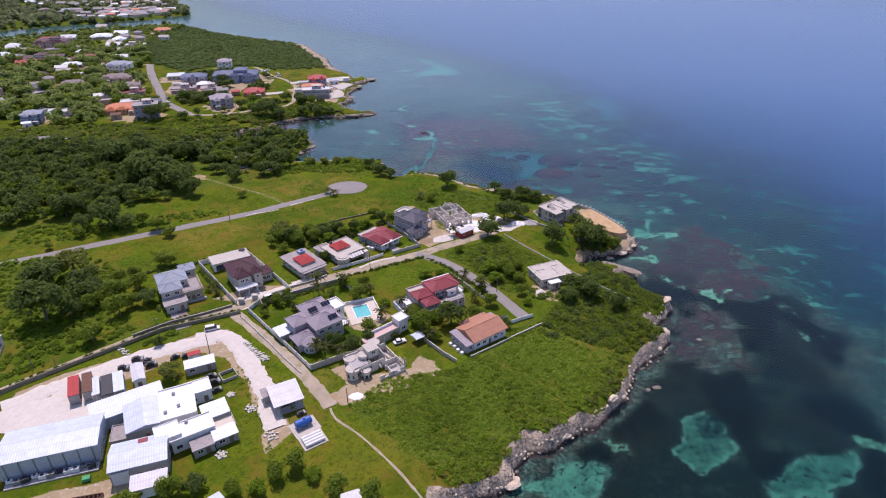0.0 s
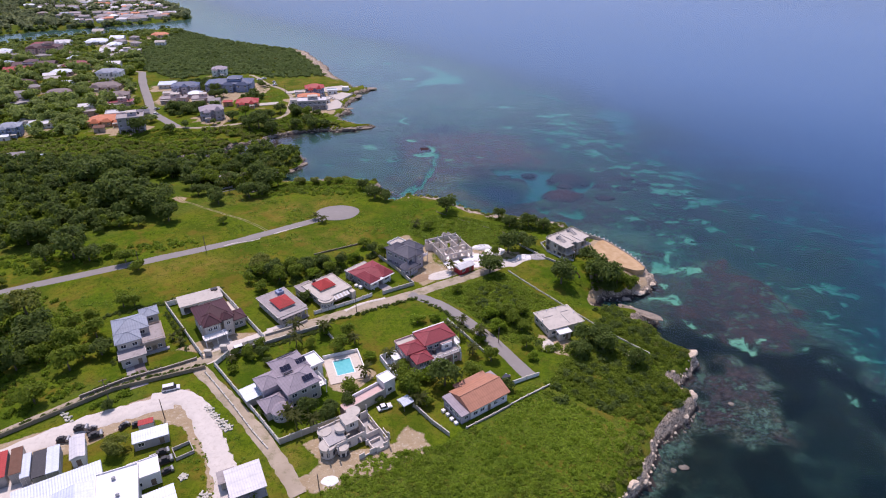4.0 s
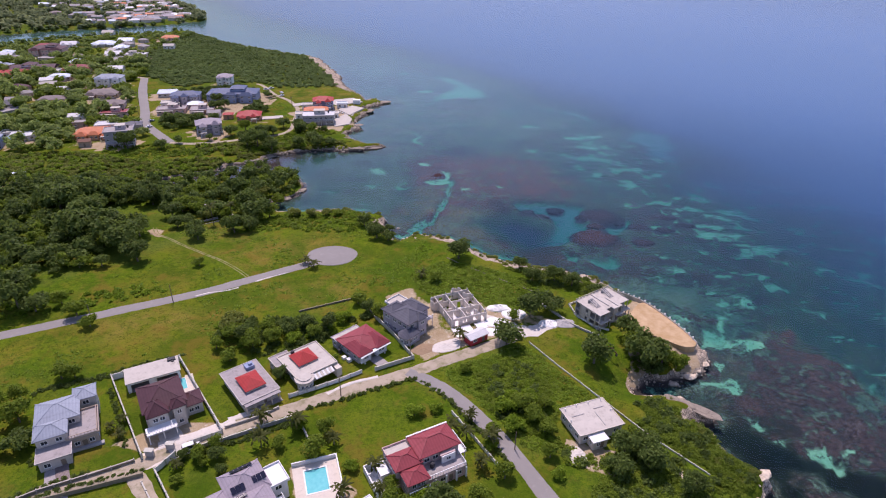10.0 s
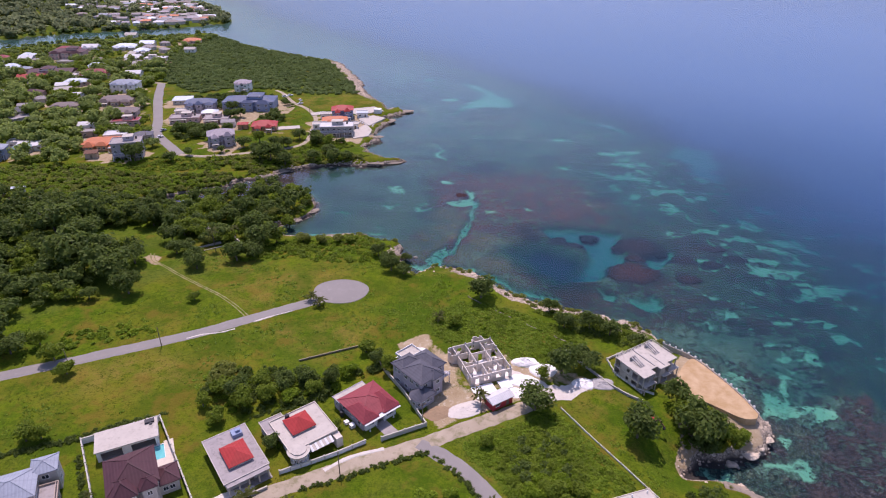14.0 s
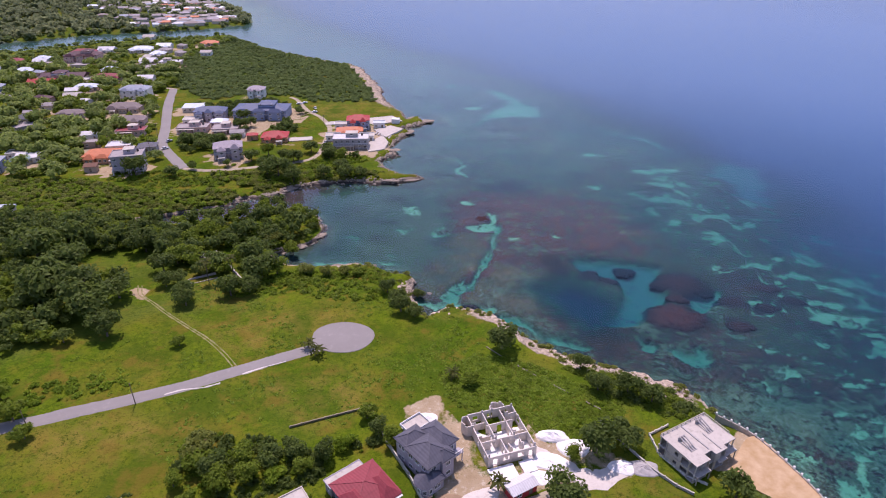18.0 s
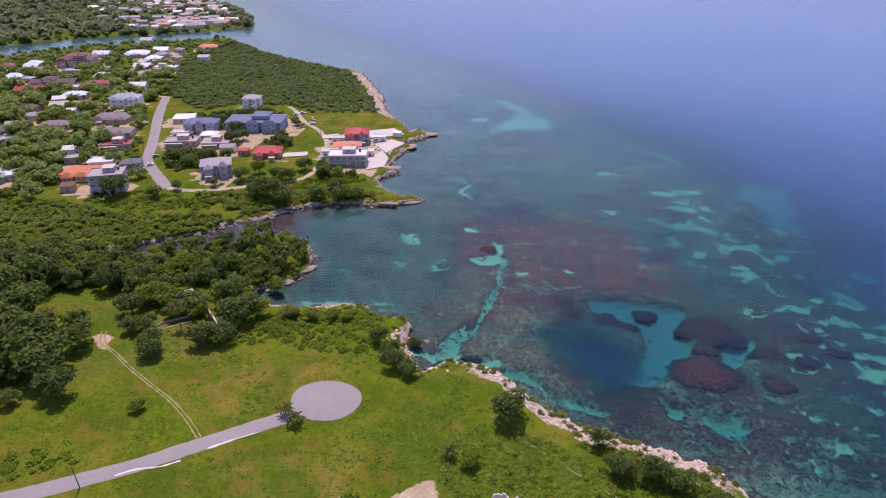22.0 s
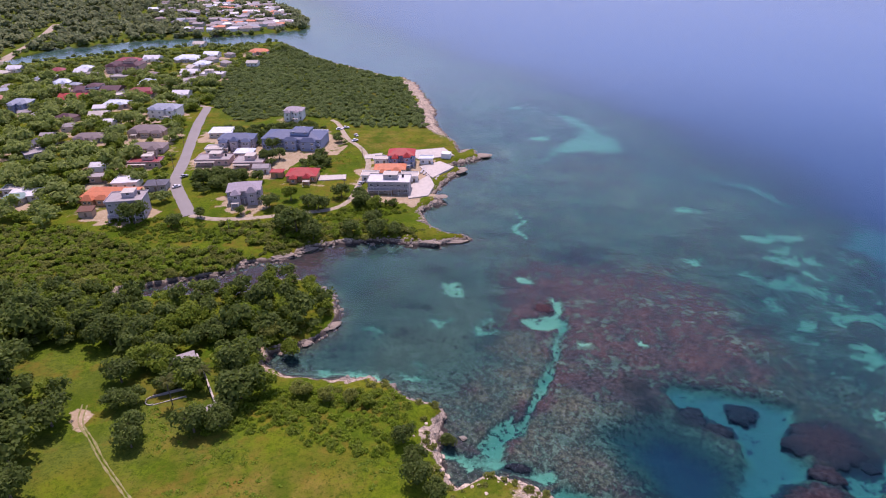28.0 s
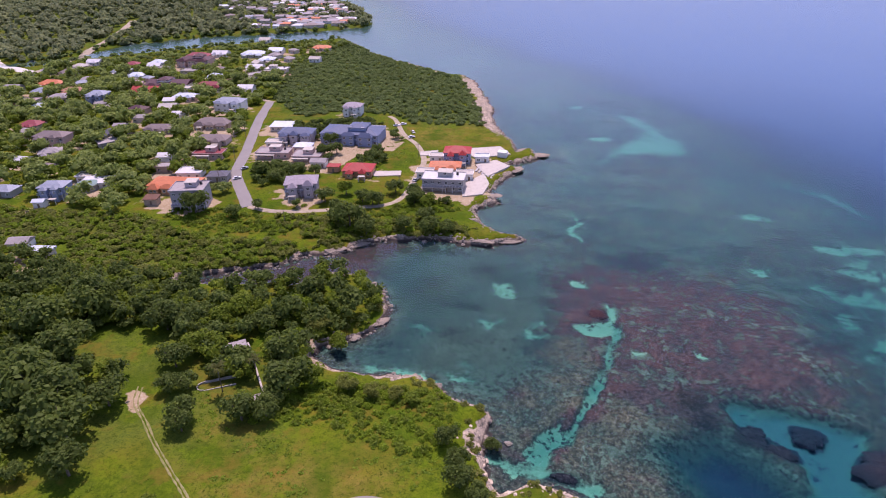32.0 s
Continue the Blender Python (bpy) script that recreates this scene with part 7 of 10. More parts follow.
shed_block("store", -89.6, 127.2, 3.0, 7.6, 2.9, 28, "white", "tin_white", "gable", "narrow shed with a white roof", 0.5, (1, 0, 2, 2), caps=False)
shed_block("shed", -141.5, 140, 9, 6, 3.2, 20, "white", "tin_white", "gable", "white shed at the yard's end", 0.9, (2, 1, 1, 1), caps=False)
shed_block("shed", -122.8, 108, 4, 8, 3.2, 15, "teal_paint", "grey_roof", "mono", "dark shed with pale green wall", 0.6, (1, 1, 1, 1))
shed_block("shed", -54.5, 80.2, 7, 6, 3.0, 40, "beige", "tin", "gable", "small house with a pale sheet roof among bushes", 1.0, (2, 1, 1, 1), caps=False)
shed_block("shed", -23.6, 82.6, 4, 3.6, 2.6, 20, "white", "tin_white", "mono", "small white hut among bushes", 0.4, (1, 1, 1, 1))
for x, y, a in ((-75, 116, 24), (-72, 111.5, 24), (-74.5, 109, 24), (-68.2, 106, 31)):
    u = thing("roof_vent", x, y, ground_z(x, y) + (4.42 if x < -70 else 4.02), a, "round metal roof vent on a white roof", "roof vent", "roof vents")
    part("stack", cylinder(bmesh.new(), 0, 0, 0, 0.5, 0.35, 0.3, 12), M["steel"], u)
    part("cap", cylinder(bmesh.new(), 0, 0, 0.503, 0.72, 0.5, 0.15, 12), M["steel"], u)


def container(x, y, angle, L, mat, label, roof=None, h=2.6, wdt=2.44):
    c = thing("shipping_container", x, y, None, angle, label, "container", "containers")
    bm = boxes((-L / 2, L / 2, -wdt / 2, wdt / 2, 0.02, h))
    for i in range(int(L / 0.55)):
        u = -L / 2 + 0.3 + i * 0.55
        box(bm, u, u + 0.22, -wdt / 2 - 0.04, -wdt / 2 - 0.001, 0.15, h - 0.12)
        box(bm, u, u + 0.22, wdt / 2 + 0.001, wdt / 2 + 0.04, 0.15, h - 0.12)
    part("body", bm, M[mat], c)
    part("roof", boxes((-L / 2 - 0.05, L / 2 + 0.05, -wdt / 2 - 0.06, wdt / 2 + 0.06, h + 0.003, h + 0.12)), M[roof or mat], c)
    part("door", boxes((L / 2 + 0.002, L / 2 + 0.06, -wdt / 2 + 0.1, -0.03, 0.2, h - 0.15), (L / 2 + 0.002, L / 2 + 0.06, 0.03, wdt / 2 - 0.1, 0.2, h - 0.15)), M["steel"], c)
    return c


container(-104.6, 121.2, -63, 9.0, "concrete", "grey container with a red sheet roof", "bright_red", 3.2, 2.7)
container(-101.6, 122.6, -63, 9.0, "cream", "pale rusted container beside the red-roofed one", "rust", 3.2, 2.4)
container(-98.9, 121.6, -63, 8.0, "white", "white container with a grey roof", "tin", 2.8, 1.9)
container(-96.0, 122.6, -63, 9.0, "dark", "dark open rack between containers", "dark", 2.5, 3.4)
container(-93.4, 123.4, -63, 9.0, "tin", "pale grey metal shipping container", "tin", 3.0, 2.6)
container(-76.6, 135.9, 22, 3.6, "white", "white cabin with a red-painted roof", "bright_red", 2.4, 2.0)
# open steel shelter in the yard
v = thing("open_shelter", -45.2, 116.2, angle=27, label="open steel shelter with a white sheet roof over machinery", category="shelter")
local(part("roof", hip_mesh(7.6, 7.4, 0.9, 0.3, "mono"), M["tin_white"], v), 0, 0, 3.4)
posts(v, [(-3.6, -3.5), (0, -3.5), (3.6, -3.5), (3.6, 3.5), (0, 3.5), (-3.6, 3.5)], -0.3, 3.22, 0.09, "steel", "post")
slab(v, -3.9, 3.9, -3.8, 3.8, -0.5, 0.12, "concrete", "floor")
mass(v, -3.6, 3.8, 3.2, 3.0, 2.6, "block", "slab", "flat", wins=(0, 1, 0, 1), parapet=0.0, door=False)


def machine(x, y, angle, s=1.0, label="dark compressor with pipework standing in the yard", z=None):
    m_ = thing("machine", x, y, z, angle, label, "machine", "yard machines")
    part("body", boxes((-1.1 * s, 1.1 * s, -0.6 * s, 0.6 * s, 0.25, 1.2 * s), (-0.5 * s, 0.7 * s, -0.45 * s, 0.45 * s, 1.2 * s + 0.002, 1.6 * s), bevel=0.05), M["dark"], m_)
    part("drum", cylinder(bmesh.new(), 0, 0, -0.8 * s, 0.8 * s, 0.42 * s, seg=14, m=Matrix.Translation((1.5 * s, 0, 0.7 * s)) @ Matrix.Rotation(math.pi / 2, 4, "X")), M["steel"], m_)
    part("skid", boxes((-1.3 * s, 2.0 * s, -0.6 * s, -0.45 * s, 0, 0.245), (-1.3 * s, 2.0 * s, 0.45 * s, 0.6 * s, 0, 0.245)), M["rust"], m_)


for x, y, a, s in ((-45.6, 115.2, 30, 1.0), (-43.4, 117.0, 70, 0.8), (-67.8, 124.8, 30, 1.1), (-69.5, 127.4, 30, 1.0), (-66.1, 121.7, 35, 0.9), (-70.6, 125.2, 120, 0.9), (-61.6, 102.6, 30, 0.7), (-79.8, 136.8, 20, 0.9), (-83.0, 136.2, 60, 0.9), (-40.6, 111.6, 35, 0.8), (-93.9, 135.4, 15, 1.1), (-89.0, 133.0, 30, 1.1), (-96.4, 131.6, 10, 1.0), (-90.7, 134.8, 80, 0.9)):
    machine(x, y, a, s)
# blue tank and pipe racks on their slab
v = thing("storage_tank", -39.0, 107.6, angle=35, label="blue horizontal storage tank on saddles on a concrete pad", category="tank")
part("shell", cylinder(bmesh.new(), 0, 0, -2.1, 2.1, 1.05, seg=20, m=Matrix.Translation((0, 0, 1.45)) @ Matrix.Rotation(math.pi / 2, 4, "Y")), M["blue_paint"], v, smooth_shade=False)
part("saddle", boxes((-1.5, -1.2, -0.8, 0.8, 0.1, 0.8)), M["concrete"], v)
part("saddle", boxes((1.2, 1.5, -0.8, 0.8, 0.1, 0.8)), M["concrete"], v)
part("manhole", cylinder(bmesh.new(), 0.3, 0, 2.3, 2.75, 0.3, seg=12), M["blue_paint"], v)
part("pad", boxes((-3.4, 3.6, -3.2, 2.4, -0.5, 0.1)), M["slab_pale"], v)
v = thing("pipe_rack", -35.8, 102.8, angle=33, label="row of white tubes lying on a concrete pad", category="pipe rack")
for i in range(4):
    part("tube", cylinder(bmesh.new(), 0, 0, -2.6, 2.6, 0.42, seg=12, m=Matrix.Translation((0, -1.6 + i * 0.98, 0.6)) @ Matrix.Rotation(math.pi / 2, 4, "Y")), M["white"], v)
part("pad", boxes((-3.2, 3.2, -2.6, 2.6, -0.5, 0.16)), M["slab_pale"], v)
v = thing("block_bay", -64.4, 128.0, angle=35, label="low pale block enclosure on grass", category="enclosure")
part("wall", boxes((-2.2, 2.2, -2.0, -1.8, -0.4, 1.0), (-2.2, 2.2, 1.8, 2.0, -0.4, 1.0), (-2.2, -2.0, -1.8, 1.8, -0.4, 1.0), (2.0, 2.2, -1.8, 1.8, -0.4, 1.0)), M["block"], v)
BLOCK_MESH = bpy.data.meshes.new("block")
bm = boxes((-0.42, 0.42, -0.24, 0.24, 0, 0.34))
bm.to_mesh(BLOCK_MESH), bm.free()
BLOCK_MESH.materials.append(M["coping"])
for i, (x, y, rx, ry, h) in enumerate(((-62.9, 142.6, 2.0, 0.9, 0.7), (-60.6, 140.1, 1.8, 0.9, 0.6), (-58.0, 137.6, 2.2, 1.2, 0.7), (-55.9, 135.8, 1.6, 1.2, 0.5), (-61.6, 120.1, 1.0, 0.9, 0.4), (-54.6, 114.3, 1.8, 1.3, 0.4), (-100, 140.2, 3.6, 0.8, 0.4), (-57.8, 98.5, 1.6, 1.2, 0.3), (-46.9, 104.5, 2.4, 1.5, 0.3))):
    pile = thing("block_pile", x, y, None, -40, "loose pile of pale building blocks on grass", "block pile", "block piles")
    for q_ in range(12):
        a, e_ = q_ * 2.4, math.sqrt((q_ + 0.5) / 12)
        ob = new("block", BLOCK_MESH)
        ob.parent = pile
        local(ob, rx * e_ * math.cos(a), ry * e_ * math.sin(a), max(0.0, h * (1 - e_) - 0.15), q_ * 53, (q_ % 3) * 9)
v = thing("steel_frame", -85.0, 86.0, angle=12, label="long rusted steel frame lying on the track", category="steel frame")
part("frame", boxes((-3.8, 3.8, -0.8, -0.6, 0.1, 0.9), (-3.8, 3.8, 0.6, 0.8, 0.1, 0.9), *((x, x + 0.15, -0.6, 0.6, 0.5, 0.8) for x in np.arange(-3.6, 3.7, 0.9))), M["rust"], v)
v = thing("crate", -87.4, 91.8, angle=20, label="bright green covered crate beside the warehouse", category="crate")
part("body", boxes((-0.9, 0.9, -0.7, 0.7, 0, 1.0), bevel=0.08), M["green_paint"], v)


# ---- vehicles ----
def car(x, y, angle, paint, label, kind="car", L=4.3, z=None):
    """A parked car or van: shaped body, glasshouse, wheels with rims."""
    c = thing("car" if kind == "car" else kind, x, y, z, angle, label, kind, "parked vehicles")
    W, h1, h2 = 1.72, 0.85, (1.42 if kind == "car" else 1.85)
    prof = [(-L / 2, 0.35), (-L / 2 + 0.05, 0.72), (-L / 2 + (0.9 if kind == "car" else 0.25), 0.9), (L / 2 - 1.0, h1 + 0.06), (L / 2 - 0.12, 0.72), (L / 2, 0.36)]
    bm = bmesh.new()
    rows = [[bm.verts.new((px, s * W / 2 * k_, pz)) for px, pz in prof] for s, k_ in ((-1, 1.0), (1, 1.0))]
    for i in range(len(prof) - 1):
        bm.faces.new((rows[0][i], rows[0][i + 1], rows[1][i + 1], rows[1][i]))
    bm.faces.new(rows[0][::-1]), bm.faces.new(rows[1])
    bm.faces.new((rows[0][0], rows[1][0], rows[1][-1], rows[0][-1]))
    bmesh.ops.recalc_face_normals(bm, faces=bm.faces[:])
    bmesh.ops.bevel(bm, geom=bm.edges[:], offset=0.06, segments=2, affect="EDGES")
    part("body", bm, M[paint], c)
    a, b = (-L / 2 + 0.7, L / 2 - 1.25) if kind == "car" else (-L / 2 + 0.15, L / 2 - 0.9)
    bm = bmesh.new()
    lo = [bm.verts.new(p) for p in ((a, -W / 2 + 0.06, 0.88), (b, -W / 2 + 0.06, 0.88), (b, W / 2 - 0.06, 0.88), (a, W / 2 - 0.06, 0.88))]
    hi = [bm.verts.new(p) for p in ((a + 0.3, -W / 2 + 0.2, h2 - 0.05), (b - 0.65, -W / 2 + 0.2, h2 - 0.05), (b - 0.65, W / 2 - 0.2, h2 - 0.05), (a + 0.3, W / 2 - 0.2, h2 - 0.05))]
    bm.faces.new(hi)
    for i in range(4):
        bm.faces.new((lo[i], lo[(i + 1) % 4], hi[(i + 1) % 4], hi[i]))
    part("glasshouse", bm, M["glass"], c, "dark tinted car windows")
    part("roof", boxes((a + 0.26, b - 0.6, -W / 2 + 0.17, W / 2 - 0.17, h2 - 0.047, h2 + 0.03), bevel=0.02), M[paint], c)
    for px in (-L / 2 + 0.8, L / 2 - 0.85):
        for py in (-W / 2 + 0.08, W / 2 - 0.08):
            wl = part("wheel", cylinder(bmesh.new(), 0, 0, -0.1, 0.1, 0.32, seg=14, m=Matrix.Rotation(math.pi / 2, 4, "X")), M["rubber"], c)
            local(wl, px, py, 0.32)
            part("rim", cylinder(bmesh.new(), 0, 0, -0.115, 0.115, 0.19, seg=10, m=Matrix.Rotation(math.pi / 2, 4, "X")), M["steel"], wl)
    for py in (-0.6, 0.6):
        part("headlight", boxes((L / 2 - 0.16, L / 2 - 0.03, py - 0.18, py + 0.18, 0.60, 0.74)), M["white"], c)
    return c


car(-61.6, 168.2, 32, "car_white", "white minivan parked on the marl street", "van", 4.5, ground_z(-61.6, 168.2) + 0.12)
car(-15.4, 142.8, 25, "car_white", "white car parked beside the block wall", "car", 4.1)
car(18.4, 154.4, 60, "car_dark", "dark car parked beside the terracotta-roofed house", "car", 4.2)
car(-76, 150.4, 20, "car_white", "white flatbed van loaded with blocks in the yard", "van", 4.8)
car(-196.5, 433, 55, "car_white", "white car parked on the town street", "car", 4.2, ground_z(-196.5, 433) + 0.15)
car(-201, 446, 60, "car_grey", "silver car parked on the town street", "car", 4.2, ground_z(-201, 446) + 0.15)
car(-135, 521, 45, "car_white", "white car on the coastal lane", "car", 4.2, ground_z(-135, 521) + 0.13)
car(-107.2, 452, 80, "car_dark", "dark car on the coastal lane", "car", 4.2, ground_z(-107.2, 452) + 0.13)
car(-108.4, 458.5, 80, "car_grey", "silver car on the coastal lane", "car", 4.2, ground_z(-108.4, 458.5) + 0.13)
car(-110, 469, 80, "car_white", "white car on the coastal lane", "car", 4.2, ground_z(-110, 469) + 0.13)
for x, y, a in ((-150, 545, 30), (-153, 541, 30), (-138, 531, 130)):
    car(x, y, a, "car_white", "white car parked by the long villa", "car", 4.2)


# a small red excavator left under the trees
v = thing("excavator", 47.5, 212.5, angle=-30, label="small rusty red excavator parked on grass under trees", category="excavator")
for sgn in (-1, 1):
    part("track", boxes((-1.5, 1.5, sgn * 0.95 - 0.22, sgn * 0.95 + 0.22, 0.02, 0.62), bevel=0.2), M["rubber"], v)
part("undercarriage", boxes((-0.9, 0.9, -0.72, 0.72, 0.3, 0.7)), M["dark"], v)
part("engine_house", boxes((-1.7, 0.5, -0.95, 0.95, 0.703, 1.55), bevel=0.12), M["red_paint"], v)
part("counterweight", boxes((-2.05, -1.703, -0.9, 0.9, 0.75, 1.4), bevel=0.1), M["rust"], v)
cab = part("cab", boxes((0.503, 1.6, -0.1, 0.95, 0.703, 2.35), bevel=0.08), M["red_paint"], v)
part("window", boxes((1.603, 1.63, 0.02, 0.83, 1.3, 2.2), (0.7, 1.45, 0.953, 0.975, 1.3, 2.2)), M["glass"], cab)
bm = bmesh.new()
for (ax, az), (bx, bz) in (((1.0, 1.2), (2.9, 3.1)), ((2.9, 3.1), (4.6, 1.6))):
    L_ = math.hypot(bx - ax, bz - az)
    bmesh.ops.create_cube(bm, size=1, matrix=Matrix.Translation(((ax + bx) / 2, -0.55, (az + bz) / 2)) @ Matrix.Rotation(-math.atan2(bz - az, bx - ax), 4, "Y") @ Matrix.Diagonal((L_ + 0.15, 0.26, 0.34, 1)))
part("boom", bm, M["rust"], v)
part("bucket", boxes((4.3, 4.95, -0.95, -0.15, 0.75, 1.5), bevel=0.15), M["dark"], v)

# ---- poles ----
def pole(x, y, h=8.0, arm=True, angle=30, mat="timber"):
    p = thing("utility_pole", x, y, None, angle, "weathered wooden utility pole standing beside the road", "utility pole", "utility poles")
    part("mast", cylinder(bmesh.new(), 0, 0, -0.5, h, 0.15, 0.10, 8), M[mat], p)
    if arm:
        part("crossarm", boxes((-1.0, 1.0, -0.06, 0.06, h - 0.5, h - 0.36)), M[mat], p)
        for u in (-0.9, -0.3, 0.3, 0.9):
            part("insulator", cylinder(bmesh.new(), u, 0, h - 0.358, h - 0.2, 0.05, 0.03, 6), M["steel"], p)
    return p


for x, y, h, arm in ((-93.8, 232.2, 7, False), (-114.5, 219.2, 7, False), (-90.3, 144.6, 9, True), (-73.4, 139.2, 7, False), (-115, 131.2, 5, False), (-122.6, 132.2, 5, False), (-28.6, 116.4, 5, False),
                     (-28.5, 189, 7, False), (-10.8, 206.8, 7, True), (18, 172, 6, False), (-200, 424, 8, True), (-214, 456, 8, True), (-232, 492, 8, True), (-112, 446, 7, True), (-120, 493, 7, True), (-147, 398, 6, False)):
    pole(x, y, h, arm)

# ---- the small ruin by the bay: a long pale wall between two slabs, and a low round-ended enclosure ----
v = thing("ruin", -100, 306.5, angle=-46, label="overgrown roofless concrete ruin with a long pale wall", category="ruin")
part("long_wall", boxes((-14, 13.4, -0.25, 0.25, -0.8, 1.5)), M["slab_pale"], v)
local(part("roof_slab", boxes((-2.4, 2.4, -2.9, 2.9, 2.2, 2.4), bevel=0.05), M["slab"], v), -12.6, -3.4, 0)
part("roof_wall", boxes((-15.0, -14.8, -6.3, -0.4, -0.8, 2.198), (-10.4, -10.2, -6.3, -3.4, -0.8, 2.198)), M["concrete"], v)
bm = bmesh.new()
for i in range(9):
    a = radians(180 + i * 22.5)
    bmesh.ops.create_cube(bm, size=1, matrix=Matrix.Translation((-12.6 + 2.3 * math.cos(a), -6.4 + 2.3 * math.sin(a), 0.4)) @ Matrix.Rotation(a, 4, "Z") @ Matrix.Diagonal((0.2, 0.95, 2.4, 1)))
part("curved_wall", bm, M["slab_pale"], v)
part("end_slab", boxes((10.4, 13.2, -3.0, -0.3, -0.6, 1.2), bevel=0.05), M["slab"], v)
v = thing("enclosure", -107.5, 298, angle=38, label="low pale wall with a rounded end round an overgrown platform", category="enclosure")
part("wall", boxes((-3.4, 5.2, 1.65, 1.85, -0.6, 0.7), (-3.4, 5.2, -1.85, -1.65, -0.6, 0.35)), M["concrete"], v)
bm = bmesh.new()
for i in range(8):
    a = radians(90 + 12 + i * 22.5)
    bmesh.ops.create_cube(bm, size=1, matrix=Matrix.Translation((-3.5 + 1.72 * math.cos(a), 1.72 * math.sin(a), 0.1)) @ Matrix.Rotation(a, 4, "Z") @ Matrix.Diagonal((0.2, 0.74, 1.1, 1)))
part("curved_wall", bm, M["slab_pale"], v)

# ---- the town ----
TOWN = [  # x, y, width, storeys, angle, roof, walls, kind
    (-219, 415, 24, 1, 12, "coral_roof", "orange_wall", "hip"), (-198, 401, 15, 3, 22, "slab", "lilac", "flat"), (-222, 430, 12, 1, 20, "tin_white", "white", "flat"), (-205, 430, 10, 1, 20, "grey_roof", "grey_wall", "hip"),
    (-231, 457, 16, 1, 16, "red_roof", "pink", "flat"), (-265, 506, 22, 1, 14, "brown_roof", "tan_wall", "hip"), (-245, 478, 19, 1, 16, "brown_roof", "pink", "hip"), (-279, 543, 20, 2, 10, "blue_roof", "white", "hip"),
    (-369, 588, 34, 1, 14, "maroon_roof", "white", "gable"), (-331, 588, 22, 1, 12, "red_roof", "cream", "hip"), (-370, 563, 20, 1, 15, "bright_red", "white", "gable"), (-327, 555, 17, 1, 15, "tin", "pink", "hip"),
    (-330, 543, 10, 1, 20, "tin_white", "white", "gable"), (-300, 516, 9, 1, 20, "tin_white", "white", "gable"), (-291, 486, 17, 1, 18, "brown_roof", "beige", "hip"), (-312, 471, 13, 1, 18, "grey_roof", "cream", "hip"),
    (-336, 449, 19, 2, 12, "brown_roof", "pink", "hip"), (-378, 470, 13, 1, 12, "red_roof", "cream", "hip"), (-389, 535, 14, 2, 18, "blue_roof", "blue_wall", "hip"), (-464, 562, 19, 1, 10, "coral_roof", "pink", "hip"),
    (-426, 548, 17, 1, 15, "orange_roof", "cream", "hip"), (-444, 615, 15, 1, 18, "blue_roof", "grey_wall", "hip"), (-418, 604, 14, 1, 18, "tin", "cream", "hip"), (-487, 599, 14, 1, 12, "brown_roof", "cream", "hip"),
    (-269, 390, 12, 2, 20, "blue_roof", "blue_wall", "hip"), (-258, 406, 16, 1, 24, "tin_white", "white", "mono"), (-325, 418, 8, 1, 10, "tin_white", "white", "gable"), (-295, 384, 11, 1, 10, "blue_roof", "grey_wall", "hip"),
    (-219, 514, 14, 1, 14, "tin", "cream", "mono"), (-198, 496, 20, 2, 14, "navy_roof", "lilac", "hip"), (-197, 469, 18, 1, 14, "slab", "pink", "flat"), (-176, 470, 15, 1, 14, "slab", "pink", "flat"),
    (-167, 508, 35, 2, 8, "navy_roof", "blue_wall", "hip"), (-191, 557, 12, 2, 10, "purple_roof", "white", "hip"), (-312, 654, 19, 1, 12, "tin_white", "cream", "flat"), (-322, 753, 18, 1, 12, "coral_roof", "cream", "hip"),
    (-373, 711, 24, 1, 10, "tin", "cream", "hip"), (-422, 690, 22, 1, 12, "red_roof", "pink", "hip"), (-402, 661, 30, 2, 12, "maroon_roof", "pink", "hip"), (-406, 703, 15, 1, 12, "tin_white", "white", "gable"),
    (-335, 656, 14, 1, 12, "tin_white", "cream", "gable"), (-298, 589, 12, 1, 12, "tin_white", "white", "gable"), (-140, 459, 15, 1, 12, "bright_red", "orange_wall", "hip"), (-154, 458, 6, 1, 12, "bright_red", "orange_wall", "hip"),
    (-156, 429, 15, 2, 24, "purple_roof", "lilac", "hip"), (-97, 493, 14, 2, 12, "bright_red", "blue_wall", "hip"), (-99, 478, 16, 1, 14, "coral_roof", "cream", "hip"), (-92, 455, 20, 2, 10, "tin_white", "grey_wall", "flat"),
]
